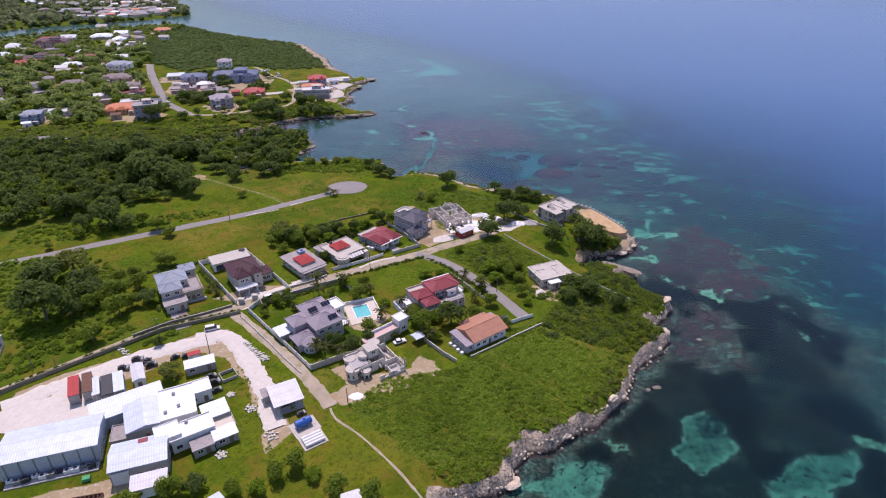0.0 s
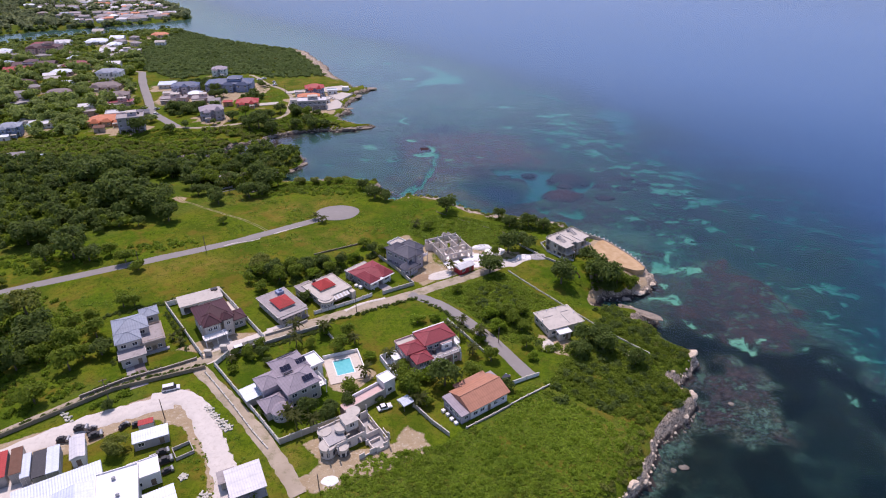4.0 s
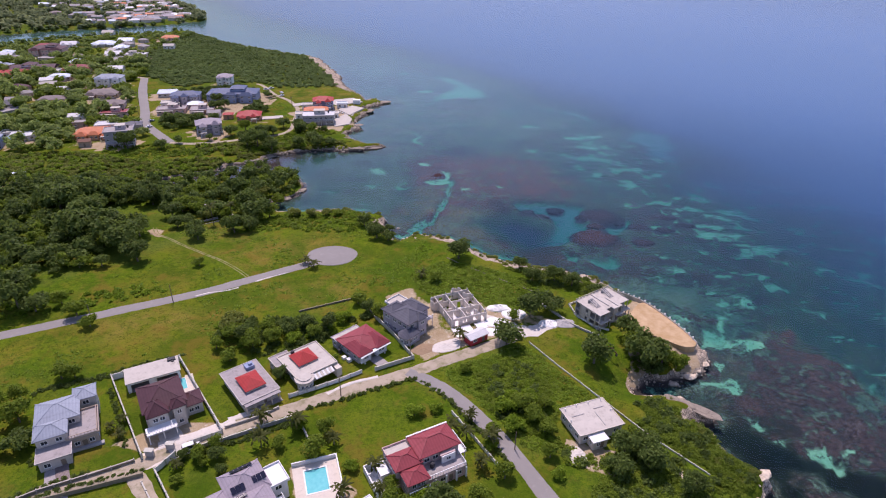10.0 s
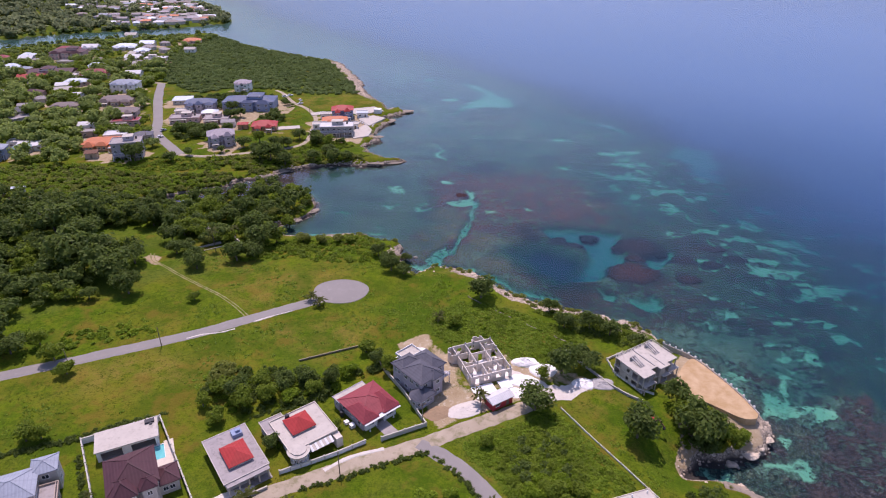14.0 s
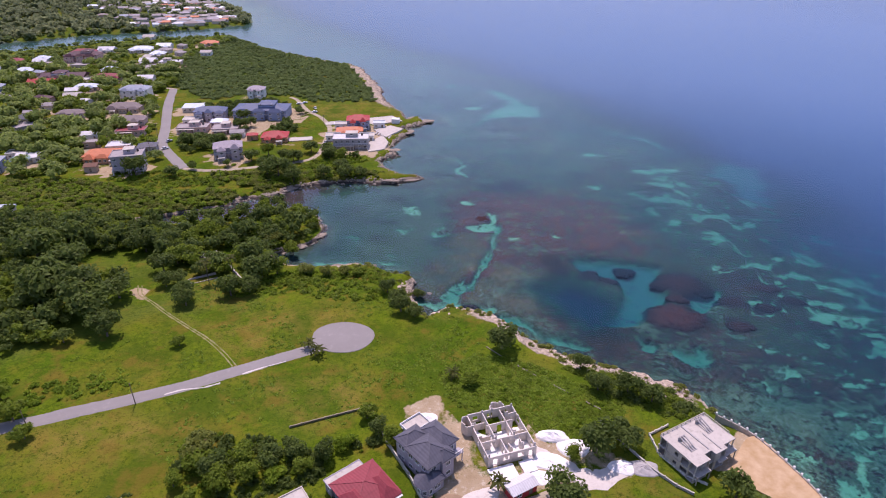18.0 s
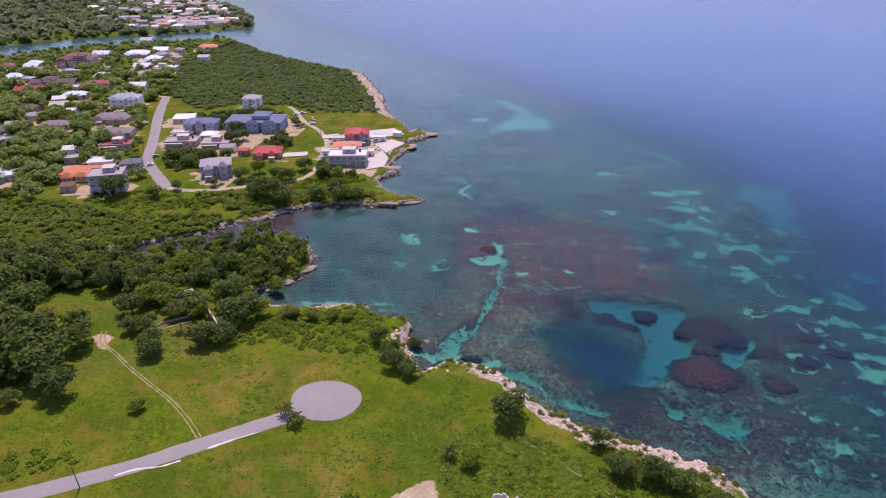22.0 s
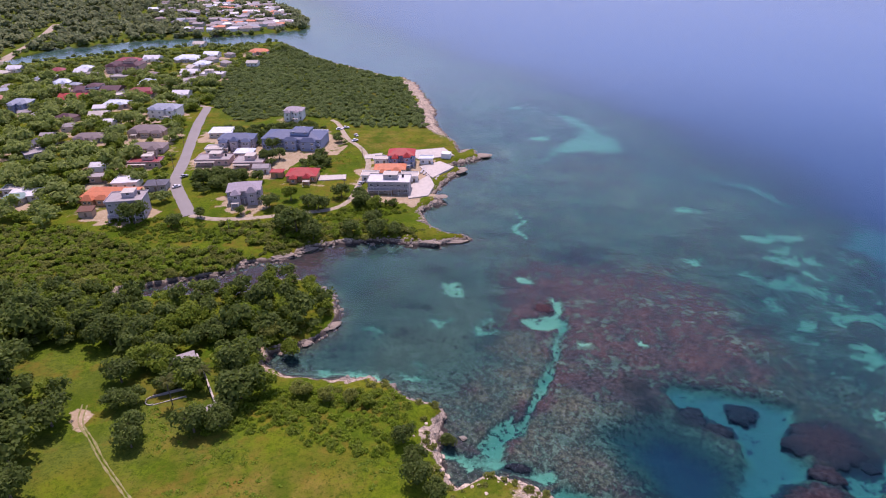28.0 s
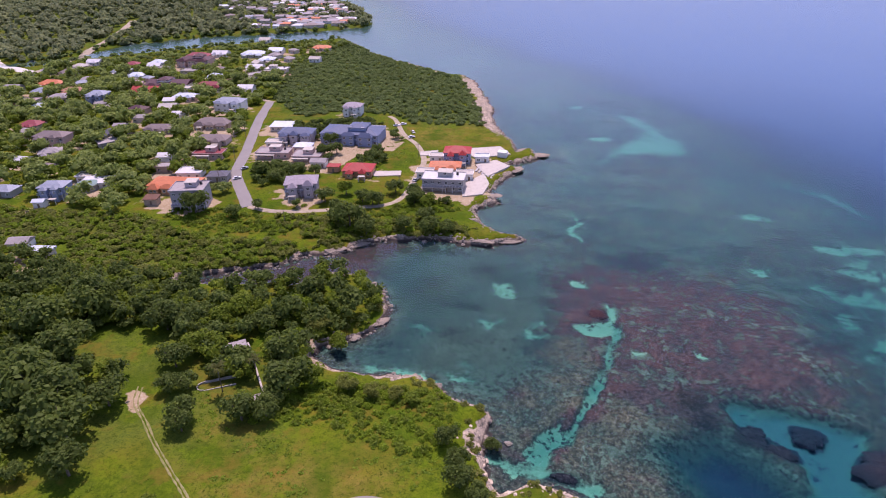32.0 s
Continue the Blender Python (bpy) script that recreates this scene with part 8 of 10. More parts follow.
# part of the white roofs dulled to slab and sheet colours, for haze
TOWN2 = [
    (-319, 483, 7, 1, 20, "slab", "white", "gable"), (-266, 378, 5, 1, 20, "tin", "white", "gable"), (-217, 396, 6, 1, 20, "rust", "tan_wall", "mono"), (-407, 782, 12, 1, 10, "slab_pale", "white", "gable"),
    (-350, 620, 12, 1, 10, "tin", "pink", "hip"), (-386, 632, 13, 1, 14, "slab", "cream", "flat"), (-345, 575, 10, 1, 15, "slab_pale", "white", "flat"), (-430, 640, 12, 1, 12, "tin_white", "white", "gable"),
    (-455, 640, 12, 1, 12, "red_roof", "cream", "hip"), (-360, 520, 10, 1, 16, "slab", "cream", "flat"), (-410, 505, 11, 1, 16, "tin", "white", "gable"), (-440, 500, 12, 1, 14, "brown_roof", "pink", "hip"),
    (-480, 540, 12, 1, 14, "slab", "white", "gable"), (-345, 690, 14, 1, 12, "tin", "cream", "hip"), (-360, 730, 14, 1, 10, "tin", "white", "gable"), (-300, 700, 10, 1, 10, "slab_pale", "white", "gable"),
    (-250, 445, 9, 1, 18, "tin_white", "white", "gable"), (-240, 432, 8, 1, 18, "slab", "tan_wall", "flat"), (-206, 484, 9, 1, 14, "slab_pale", "white", "flat"), (-186, 482, 10, 1, 14, "tin", "lilac", "hip"),
    (-165, 462, 8, 1, 14, "slab", "white", "gable"), (-108, 490, 7, 1, 12, "slab_pale", "white", "flat"), (-84, 496, 7, 1, 12, "tin", "white", "flat"),
    (-86, 470, 8, 1, 12, "slab_pale", "white", "flat"), (-106, 466, 8, 1, 12, "slab_pale", "white", "flat"), (-160, 524, 10, 1, 8, "tin_white", "white", "flat"), (-270, 410, 9, 1, 20, "slab_pale", "white", "flat"),
    (-238, 345, 8, 1, 20, "slab", "white", "gable"), (-222, 340, 9, 1, 15, "tin", "cream", "mono"), (-350, 400, 12, 1, 15, "tin", "cream", "hip"), (-400, 430, 13, 1, 15, "slab", "pink", "flat"),
    (-440, 455, 12, 1, 15, "slab_pale", "white", "gable"), (-500, 640, 12, 1, 15, "tin_white", "white", "gable"),
]
ROOF_WORD = {"coral_roof": "orange", "slab": "grey slab", "tin_white": "white sheet", "grey_roof": "charcoal", "red_roof": "red", "brown_roof": "brown", "blue_roof": "blue-grey", "maroon_roof": "maroon", "bright_red": "bright red",
             "tin": "pale grey sheet", "navy_roof": "dark blue", "purple_roof": "purple-grey", "orange_roof": "terracotta", "slab_pale": "pale slab", "rust": "rusted sheet", "pink_roof": "faded pink"}
WALL_WORD = {"orange_wall": "orange", "lilac": "lilac-grey", "white": "white", "grey_wall": "grey", "pink": "pink", "tan_wall": "tan", "cream": "cream", "beige": "beige", "blue_wall": "blue"}


def town_house(x, y, w, st, ang, roof, wall, kind):
    v = thing("house", x, y, None, ang, f"{WALL_WORD[wall]} {'single-storey' if st == 1 else 'tall'} house with a {ROOF_WORD[roof]} roof among trees", "house", "town houses")
    hr = random.Random(int(x * 13 + y * 7))
    d = w * (0.72 if w < 16 else 0.5)
    h = 3.0 * st
    n = max(1, min(6, int(w / 3.2)))
    rise = min(2.6, d * 0.24)
    mass(v, 0, 0, w, d, h, wall, roof, kind, rh=rise if kind != "mono" else 0.5, storeys=st, wins=(n, 0, 2, 1), caps=False, over=0.5, parapet=0.4)
    if kind in ("hip", "gable") and w > 11:
        # wings, each under its own roof, stepping forward by different amounts
        k_ = 2 if w < 20 else 3
        for i in range(k_):
            u = (-0.5 + (i + 0.5) / k_) * w * 0.92 + hr.uniform(-0.4, 0.4)
            ww, dd = hr.uniform(0.20, 0.30) * w, hr.uniform(2.4, 4.2)
            mass(v, u, -d / 2 - dd / 2 + 0.24, ww, dd, h - (0.0 if i % 2 else 0.5), wall, roof, "hip", rh=rise * hr.uniform(0.55, 0.9), storeys=st, wins=(1 + (ww > 5), 0, 1, 0), door=False, caps=False, over=0.35)
        if w > 24:
            mass(v, hr.uniform(-0.15, 0.15) * w, 0.2, w * 0.3, d * 0.62, 1.7, wall, roof, "hip", rh=rise * 0.7, z0=h + rise * 0.5, wins=(2, 0, 1, 1), door=False, caps=False, over=0.4)
        u = -0.25 * w if hr.random() < 0.5 else 0.25 * w
        slab(v, u - 1.8, u + 1.8, -d / 2 - 6.2, -d / 2 - 4.4, 2.5, 2.68, "slab_pale", "porch_roof")
        posts(v, [(u - 1.6, -d / 2 - 6.0), (u + 1.6, -d / 2 - 6.0)], -0.2, 2.5, 0.14)
    if kind == "flat" and w > 13:
        mass(v, hr.uniform(-0.2, 0.2) * w, d * 0.12, w * 0.34, d * 0.5, 2.2, wall, "slab_pale", "flat", z0=h + 0.23, wins=(1, 0, 1, 0), door=False, parapet=0.0, over=0.25)
        slab(v, -w / 2, w * 0.1, -d / 2 - 2.4, -d / 2 - 0.52, 2.5, 2.7, "slab_pale", "porch_roof")
        posts(v, [(-w / 2 + 0.3, -d / 2 - 2.2), (w * 0.1 - 0.3, -d / 2 - 2.2)], -0.2, 2.5, 0.14)
        if w > 9:
            water_tank(v, w * 0.32, d * 0.2, h + 0.22)
    if st >= 2:
        slab(v, -w / 2, w / 2, -d / 2 - 1.5, -d / 2 - 0.01, 2.85, 3.05, wall, "balcony")
        railing(v, [(-w / 2, -d / 2 - 1.4), (w / 2, -d / 2 - 1.4)], 3.05, 0.9, "white", 1.5)
        posts(v, [(-w / 2 + 0.3 + i * (w - 0.6) / 4, -d / 2 - 1.3) for i in range(5)], 0, 2.85, 0.14)


for row in (*TOWN, *TOWN2):
    town_house(*row)
# smaller houses filling the plots between
town_rng = random.Random(11)
TOWN3, tries = [], 0
while len(TOWN3) < 36 and tries < 6000:
    tries += 1
    x, y = town_rng.uniform(-520, -200), town_rng.uniform(385, 760)
    q = np.array([x]), np.array([y])
    if poly_distance(*q, [(-560, 540), (-504, 625), (-453, 685), (-378, 750), (-330, 780), (-320, 700), (-312, 650), (-272, 575), (-232, 480), (-215, 440), (-240, 400), (-300, 385), (-420, 400)])[0] < 4:
        continue
    if any(math.hypot(x - r_[0], y - r_[1]) < r_[2] * 0.5 + 9 for r_ in (*TOWN, *TOWN2, *TOWN3)) or math.hypot(x + 261, y - 401) < 14:
        continue
    if min(poly_distance(*q, l_, False)[0] for l_ in ([(-172, 407), (-194, 430), (-204, 443), (-218, 472), (-244, 523), (-264, 568)], [(-260, 567), (-281, 573), (-310, 578), (-345, 590)], [(-310, 578), (-300, 545), (-305, 520)])) < 11:
        continue
    TOWN3.append((x, y, town_rng.uniform(8, 14), 1, town_rng.uniform(-35, 60), town_rng.choice(["tin", "slab_pale", "slab", "slab", "purple_roof", "brown_roof", "brown_roof", "blue_roof", "maroon_roof", "pink_roof"]), town_rng.choice(["white", "cream", "pink", "lilac", "beige"]), town_rng.choice(["gable", "hip", "hip", "flat"])))
for row in TOWN3:
    town_house(*row)
# trodden, dusty plots round the houses
_at = ground.data.attributes["zone"]
_zn = np.zeros(X.size * 4, np.float32)
_at.data.foreach_get("color", _zn)
_zn = _zn.reshape(ny, nx, 4)
for i, r_ in enumerate((*TOWN, *TOWN2, *TOWN3)):
    jx = slice(*np.searchsorted(gx, (r_[0] - 30, r_[0] + 30)))
    jy = slice(*np.searchsorted(gy, (r_[1] - 30, r_[1] + 30)))
    bx, by = X[jy, jx], Y[jy, jx]
    ex, ey = r_[0] + 4 * math.cos(i * 2.4), r_[1] - 3 + 3 * math.sin(i * 2.4)
    near_ = smooth(1.25, 0.7, np.hypot((bx - ex) / (r_[2] * 0.95), (by - ey) / (r_[2] * 0.78)) + (vnoise(bx, by, 5, 44) - 0.5) * 0.8)
    _zn[jy, jx, 0] = np.maximum(_zn[jy, jx, 0], near_ * (0.80 if i % 3 else 0.45))
_at.data.foreach_set("color", _zn.ravel())
# the round green tank by the blue house
v = thing("water_reservoir", -261, 401, label="round green flat-topped water reservoir", category="tank")
part("shell", cylinder(bmesh.new(), 0, 0, -0.5, 3.0, 5.2, seg=28), M["concrete"], v)
part("lid", cylinder(bmesh.new(), 0, 0, 3.003, 3.6, 5.5, 4.6, 28), M["teal_paint"], v)
# terraces by the shore villas
v = thing("paved_terrace", -84, 480, label="pale paved terraces and steps down to the rocks", category="terrace")
for pts_ in ([(-101, 510), (-80, 521), (-71, 509), (-89, 499)], [(-84, 462), (-78, 478), (-72, 466), (-71, 450), (-80, 446)], [(-86, 489), (-77, 499), (-67, 490), (-75, 474)], [(-134, 463), (-120, 468), (-118, 462), (-131, 457)], [(-121, 499), (-112, 504), (-110, 497), (-119, 493)]):
    bm = bmesh.new()
    top = [bm.verts.new((x - (-84), y - 480, ground_z(x, y) - v.location.z + 0.45)) for x, y in pts_]
    low = [bm.verts.new((q_.co.x, q_.co.y, q_.co.z - 1.6)) for q_ in top]
    bm.faces.new(top)
    for q_ in range(len(top)):
        bm.faces.new((top[q_], low[q_], low[(q_ + 1) % len(top)], top[(q_ + 1) % len(top)]))
    bmesh.ops.recalc_face_normals(bm, faces=bm.faces[:])
    part("paving", bm, M["slab_pale"], v)
for i in range(6):
    slab(v, 0.5 + i * 2.0, 1.6 + i * 2.0, 0 - i * 1.5, 9 - i * 1.5, -0.5, 0.7, "concrete", "low_wall")
slab(v, 6.5, 11.5, 24.0, 28.0, 0.2, 3.2, "white", "shore_cabin")

# houses over the river: small pale dots on the far bank
frng = random.Random(5)
FAR_DISCS = []
while len(FAR_DISCS) < 170:
    x, y = frng.uniform(-640, -350), frng.uniform(760, 1120)
    q = np.array([x]), np.array([y])
    dd = float(poly_distance(*q, LAND)[0])
    if dd < 12 or y < 700 or (x + 450) * 0.75 + (y - 830) < 8 or dd > 190 or (dd > 110 and frng.random() < 0.6):
        continue
    # few whites: haze over the far bank is put into the duller roof mix
    roof = frng.choice(["tin_white", "tin", "slab", "brown_roof", "coral_roof", "brown_roof", "blue_roof", "slab_pale", "slab", "slab", "purple_roof"])
    wall = frng.choice(["white", "cream", "pink", "beige"])
    w = frng.uniform(8, 15)
    v = thing("house", x, y, None, frng.uniform(0, 40), f"small {WALL_WORD[wall]} house with a {ROOF_WORD[roof]} roof across the river", "house", "houses across the river")
    mass(v, 0, 0, w, w * 0.7, 3.2, wall, roof, "gable" if frng.random() < 0.5 else "hip", rh=1.6, wins=(0, 0, 0, 0), caps=False, door=False, far=True)
    FAR_DISCS.append(([(x + 1.5, y - 5.0)], w * 0.6 + 3.0))


# ---- vegetation kit: crowns of many small leaf sprays over a few inner lobes ----
vr = np.random.default_rng(21)
ICO_V = np.array([(1, 0, 0), (-1, 0, 0), (0, 1, 0), (0, -1, 0), (0, 0, 1), (0, 0, -1)], float)
ICO_F = np.array([(0, 2, 4), (2, 1, 4), (1, 3, 4), (3, 0, 4), (2, 0, 5), (1, 2, 5), (3, 1, 5), (0, 3, 5)])


def sprays(points, normals, size, jitter=0.6):
    """Leaf sprays: bent diamonds at the points, facing about the normals. Returns corners (n, 4, 3)."""
    n = len(points)
    nn = normals + vr.normal(0, jitter, (n, 3))
    nn /= np.linalg.norm(nn, axis=1)[:, None] + 1e-9
    a = np.cross(nn, vr.normal(0, 1, (n, 3)))
    a /= np.linalg.norm(a, axis=1)[:, None] + 1e-9
    b = np.cross(nn, a)
    s = (size * (0.6 + 0.8 * vr.random(n)))[:, None]
    droop = nn * s * 0.22
    return np.stack([points - a * s - droop, points - b * s * 0.62, points + a * s - droop, points + b * s * 0.62], 1)


def crown(n, rx, rz, z0, lobes=7, leaf=0.42, low=-0.35, core=0.62, flat=False, lift=0.35):
    """A crown: leaf quads and inner lobes. Returns (quads, tris) as corner arrays."""
    c = vr.normal(0, 1, (lobes, 3))
    c /= np.linalg.norm(c, axis=1)[:, None]
    c *= (0.40 + 0.36 * vr.random(lobes))[:, None]
    c[:, 2] = np.abs(c[:, 2]) * 0.9 - 0.15 if not flat else c[:, 2] * 0.3
    r = 0.32 + 0.30 * vr.random(lobes)
    pick = vr.integers(0, lobes, n)
    d = vr.normal(0, 1, (n, 3))
    d[:, 2] += lift
    d /= np.linalg.norm(d, axis=1)[:, None]
    p = c[pick] + d * (r[pick] * (0.78 + 0.3 * vr.random(n)))[:, None]
    keep = (p[:, 2] > low) & (np.linalg.norm((p[:, None] - c[None]) / r[None, :, None], axis=2).min(1) > 0.62)
    p, d = p[keep], d[keep]
    sc = np.array([rx, rx, rz])
    q = sprays(p * sc + (0, 0, z0), d + (0, 0, 0.45), leaf)
    t = []
    for ci, ri in zip(c, r):
        vv = ICO_V * (1.15 + 0.25 * (vr.random((len(ICO_V), 1)) - 0.5)) * ri * core + ci
        vv[:, 2] = np.maximum(vv[:, 2], low)
        t.append((vv * sc + (0, 0, z0))[ICO_F])
    return q, np.concatenate(t)


def leaf_mesh(name, quads, tris, materials, tri_mat=0):
    """One mesh out of leaf quads and lobe triangles."""
    nq, nt = len(quads), len(tris)
    V = np.concatenate([quads.reshape(-1, 3), tris.reshape(-1, 3)])
    me = bpy.data.meshes.new(name)
    me.vertices.add(len(V))
    me.vertices.foreach_set("co", V.astype(np.float32).ravel())
    me.loops.add(len(V))
    me.loops.foreach_set("vertex_index", np.arange(len(V), dtype=np.int32))
    me.polygons.add(nq + nt)
    st = np.concatenate([np.arange(nq) * 4, nq * 4 + np.arange(nt) * 3]).astype(np.int32)
    me.polygons.foreach_set("loop_start", st)
    for m_ in materials:
        me.materials.append(m_)
    me.update(calc_edges=True)
    return me


def trunk_mesh(h, r, spread_, limbs=4):
    bm = bmesh.new()
    cylinder(bm, 0, 0, -0.5, h, r, r * 0.6, 8)
    for i in range(limbs):
        a = 2 * math.pi * i / limbs + 0.4
        tip = Vector((math.cos(a) * spread_, math.sin(a) * spread_, h * 0.75))
        rot = tip.to_track_quat("Z", "Y").to_matrix().to_4x4()
        bmesh.ops.create_cone(bm, cap_ends=True, segments=6, radius1=r * 0.5, radius2=r * 0.15, depth=tip.length, matrix=Matrix.Translation(Vector((0, 0, h * 0.7)) + tip / 2) @ rot)
    me = bpy.data.meshes.new("trunk")
    bm.to_mesh(me), bm.free()
    me.materials.append(M["bark"])
    return me


# single trees: six kinds of crown, each about 3 m in radius
KINDS = []
for i, (mat, n, rx, rz, z0, lobes, leaf) in enumerate((("leaf_dark", 1150, 3.0, 2.7, 3.4, 10, 0.30), ("leaf_dark", 1100, 3.0, 2.3, 3.0, 9, 0.30), ("leaf_mid", 1100, 3.0, 2.4, 3.0, 9, 0.30),
                                                   ("leaf_mid", 1000, 3.0, 2.0, 2.4, 8, 0.30), ("leaf_olive", 1100, 3.0, 2.2, 2.8, 8, 0.28), ("leaf_light", 1200, 3.0, 1.9, 2.2, 8, 0.30))):
    q, t_ = crown(n, rx, rz, z0, lobes, leaf, low=-0.62)
    KINDS.append((trunk_mesh(z0 * 0.9, 0.22, 1.3), leaf_mesh("crown", q, t_, [M[mat]])))
KIND_WORD = ("dense dark green broadleaf tree", "spreading dark green tree", "full green broadleaf tree", "low rounded green tree", "thin olive-green tree", "bright green bushy tree")


def tree(x, y, r, kind, where):
    trunk, top = KINDS[kind]
    ob = thing("tree", x, y, None, vr.uniform(0, 360), f"{KIND_WORD[kind]} {where}", "tree", "trees")
    s = r / 3.0
    ob.matrix_basis = ob.matrix_basis @ Matrix.Diagonal((s, s, s * vr.uniform(0.85, 1.1), 1))
    for nm, me in (("trunk", trunk), ("crown", top)):
        o = new(nm, me)
        o.parent = ob
    return ob


TREES_SHORE = [(18.5, 214.5, 5.0, 0), (27, 230, 5.0, 0), (44, 207, 5.2, 0), (60, 211, 6.2, 1), (57, 220, 4.0, 0), (66, 211.5, 4.0, 2), (62, 207.5, 3.2, 0), (70, 210, 3.0, 2), (72.5, 212, 2.0, 3), (58, 214, 4.2, 2), (34, 234, 4.4, 1), (21, 227, 2.4, 2), (6, 201, 2.0, 3), (22, 186, 2.8, 2), (18, 179, 3.0, 5),
               (26, 178, 2.6, 2), (12, 172, 2.0, 5), (45, 172, 3.6, 0), (51, 174, 3.0, 0), (-5, 251, 2.6, 3), (3, 268, 5.0, 0), (26, 262, 2.6, 0), (38, 253, 3.4, 0), (30, 253, 3.1, 0), (44, 250, 3.1, 1), (50, 168, 4.0, 0), (42, 166, 3.2, 1), (58, 161, 3.0, 0)]
TREES_ROW = [(-64, 203, 2.8, 3), (-59, 209, 3.6, 2), (-54, 212, 3.1, 2), (-48, 213, 2.8, 5), (-42, 216, 2.6, 2), (-66, 214, 4.4, 3), (-34, 224, 2.6, 5), (-22, 227, 3.1, 2), (-31, 235, 2.9, 3), (-47, 195.5, 2.2, 0), (-33, 203, 1.8, 2),
             (-26, 148.5, 3.0, 2), (-30, 175, 2.6, 2), (-37, 177, 2.4, 5), (1, 152, 4.6, 0), (-9, 149, 4.0, 2), (-4, 155, 3.2, 5), (-11, 158, 2.4, 2), (9, 156, 3.0, 2), (15, 163, 2.6, 2), (-47, 141, 2.0, 0), (-58, 165, 2.2, 2), (-61, 158, 1.6, 3), (-40, 170, 2.0, 2), (-56, 169, 2.0, 2), (-30, 138.5, 2.6, 0), (-25.5, 143.5, 2.2, 0)]
TREES_WEST = [(-132, 157, 8.0, 0), (-125, 169, 5.8, 1), (-114, 169, 4.6, 2), (-109, 175, 4.0, 2), (-103, 166, 3.6, 1), (-109, 159, 4.2, 2), (-111, 145, 4.0, 3), (-143, 226, 7.0, 0), (-136, 224, 4.6, 1), (-168, 238, 6.0, 1), (-81, 128, 3.3, 4),
              (-66, 87, 3.2, 2), (-61, 88, 2.8, 1), (-74, 84, 2.7, 2), (-39, 94, 2.9, 2), (-42, 91, 2.6, 2), (-34, 91, 2.3, 5), (-27, 86, 3.2, 2), (-20, 85, 2.9, 2), (-51, 87, 2.3, 2), (-121, 222, 4.0, 3), (-114, 217, 3.0, 3), (-153, 224, 4.0, 1), (-46, 87, 2.4, 5), (-90, 143, 1.8, 0)]
TREES_BAY = [(-124, 301, 4.7, 0), (-123, 309, 4.6, 2), (-104, 279.5, 3.4, 0), (-106, 283, 3.8, 0), (-117.5, 291, 3.4, 1), (-129, 281, 5.4, 0), (-114, 294, 3.3, 1), (-128, 267, 7.2, 0), (-136, 273, 8.4, 0), (-148, 276, 8.9, 1), (-119, 259, 4.8, 1), (-92, 288, 4.4, 0), (-86.5, 291, 3.7, 1), (-94, 291, 3.4, 2),
             (-87, 303, 6.2, 0), (-95, 314, 5.5, 0), (-88, 296, 3.7, 1), (-83, 308, 4.2, 2), (-72, 309, 3.3, 4), (-64, 308, 2.7, 4), (-121, 331, 5.0, 2), (-110, 327, 4.4, 0), (-106, 340, 4.6, 5), (-38, 296, 3.0, 0), (-33, 290, 3.1, 1), (-31, 284, 3.4, 0), (-26, 282, 2.8, 1),
             (-125, 324, 4.4, 2), (-132, 322, 4.9, 1), (-140, 316, 5.5, 0), (-109, 301, 3.0, 4), (-57, 309, 2.5, 4), (-52, 308, 2.5, 3), (-165, 313, 7.8, 0), (-155, 293, 7.4, 1), (-172, 299, 8.8, 0), (-97, 325, 3.3, 5), (-117, 312, 3.6, 2), (-95, 258, 2.4, 3), (-130, 254, 2.7, 1), (-138, 253, 2.8, 3), (-28, 303, 2.2, 0), (-93, 332, 4.0, 4), (-84, 328, 3.4, 2)]
TREES_TOWN = [(-117, 402, 6.6, 0), (-124, 404, 4.6, 0), (-108, 399, 4.8, 1), (-131, 415, 3.2, 0), (-115, 427, 3.6, 0), (-101, 437, 4.4, 0), (-83, 408, 4.6, 0), (-76, 411, 3.6, 1), (-94, 406, 4.0, 0), (-150, 413, 2.6, 0), (-166, 406, 2.8, 0), (-169, 476, 4.4, 0), (-165, 482, 4.0, 1), (-175, 494, 4.2, 0), (-88, 418, 4.0, 1), (-191, 394, 6.0, 0), (-172, 396, 3.8, 1), (-140, 422, 4.4, 1), (-123, 427, 3.8, 1), (-134, 432, 4.0, 2), (-117, 425, 3.8, 1), (-112, 441, 4.2, 1), (-99, 432, 4.6, 1), (-90, 428, 4.2, 2), (-165, 432, 3.4, 1), (-176, 437, 4.0, 1), (-186, 440, 4.4, 0), (-170, 446, 4.2, 0), (-160, 449, 3.6, 1)]
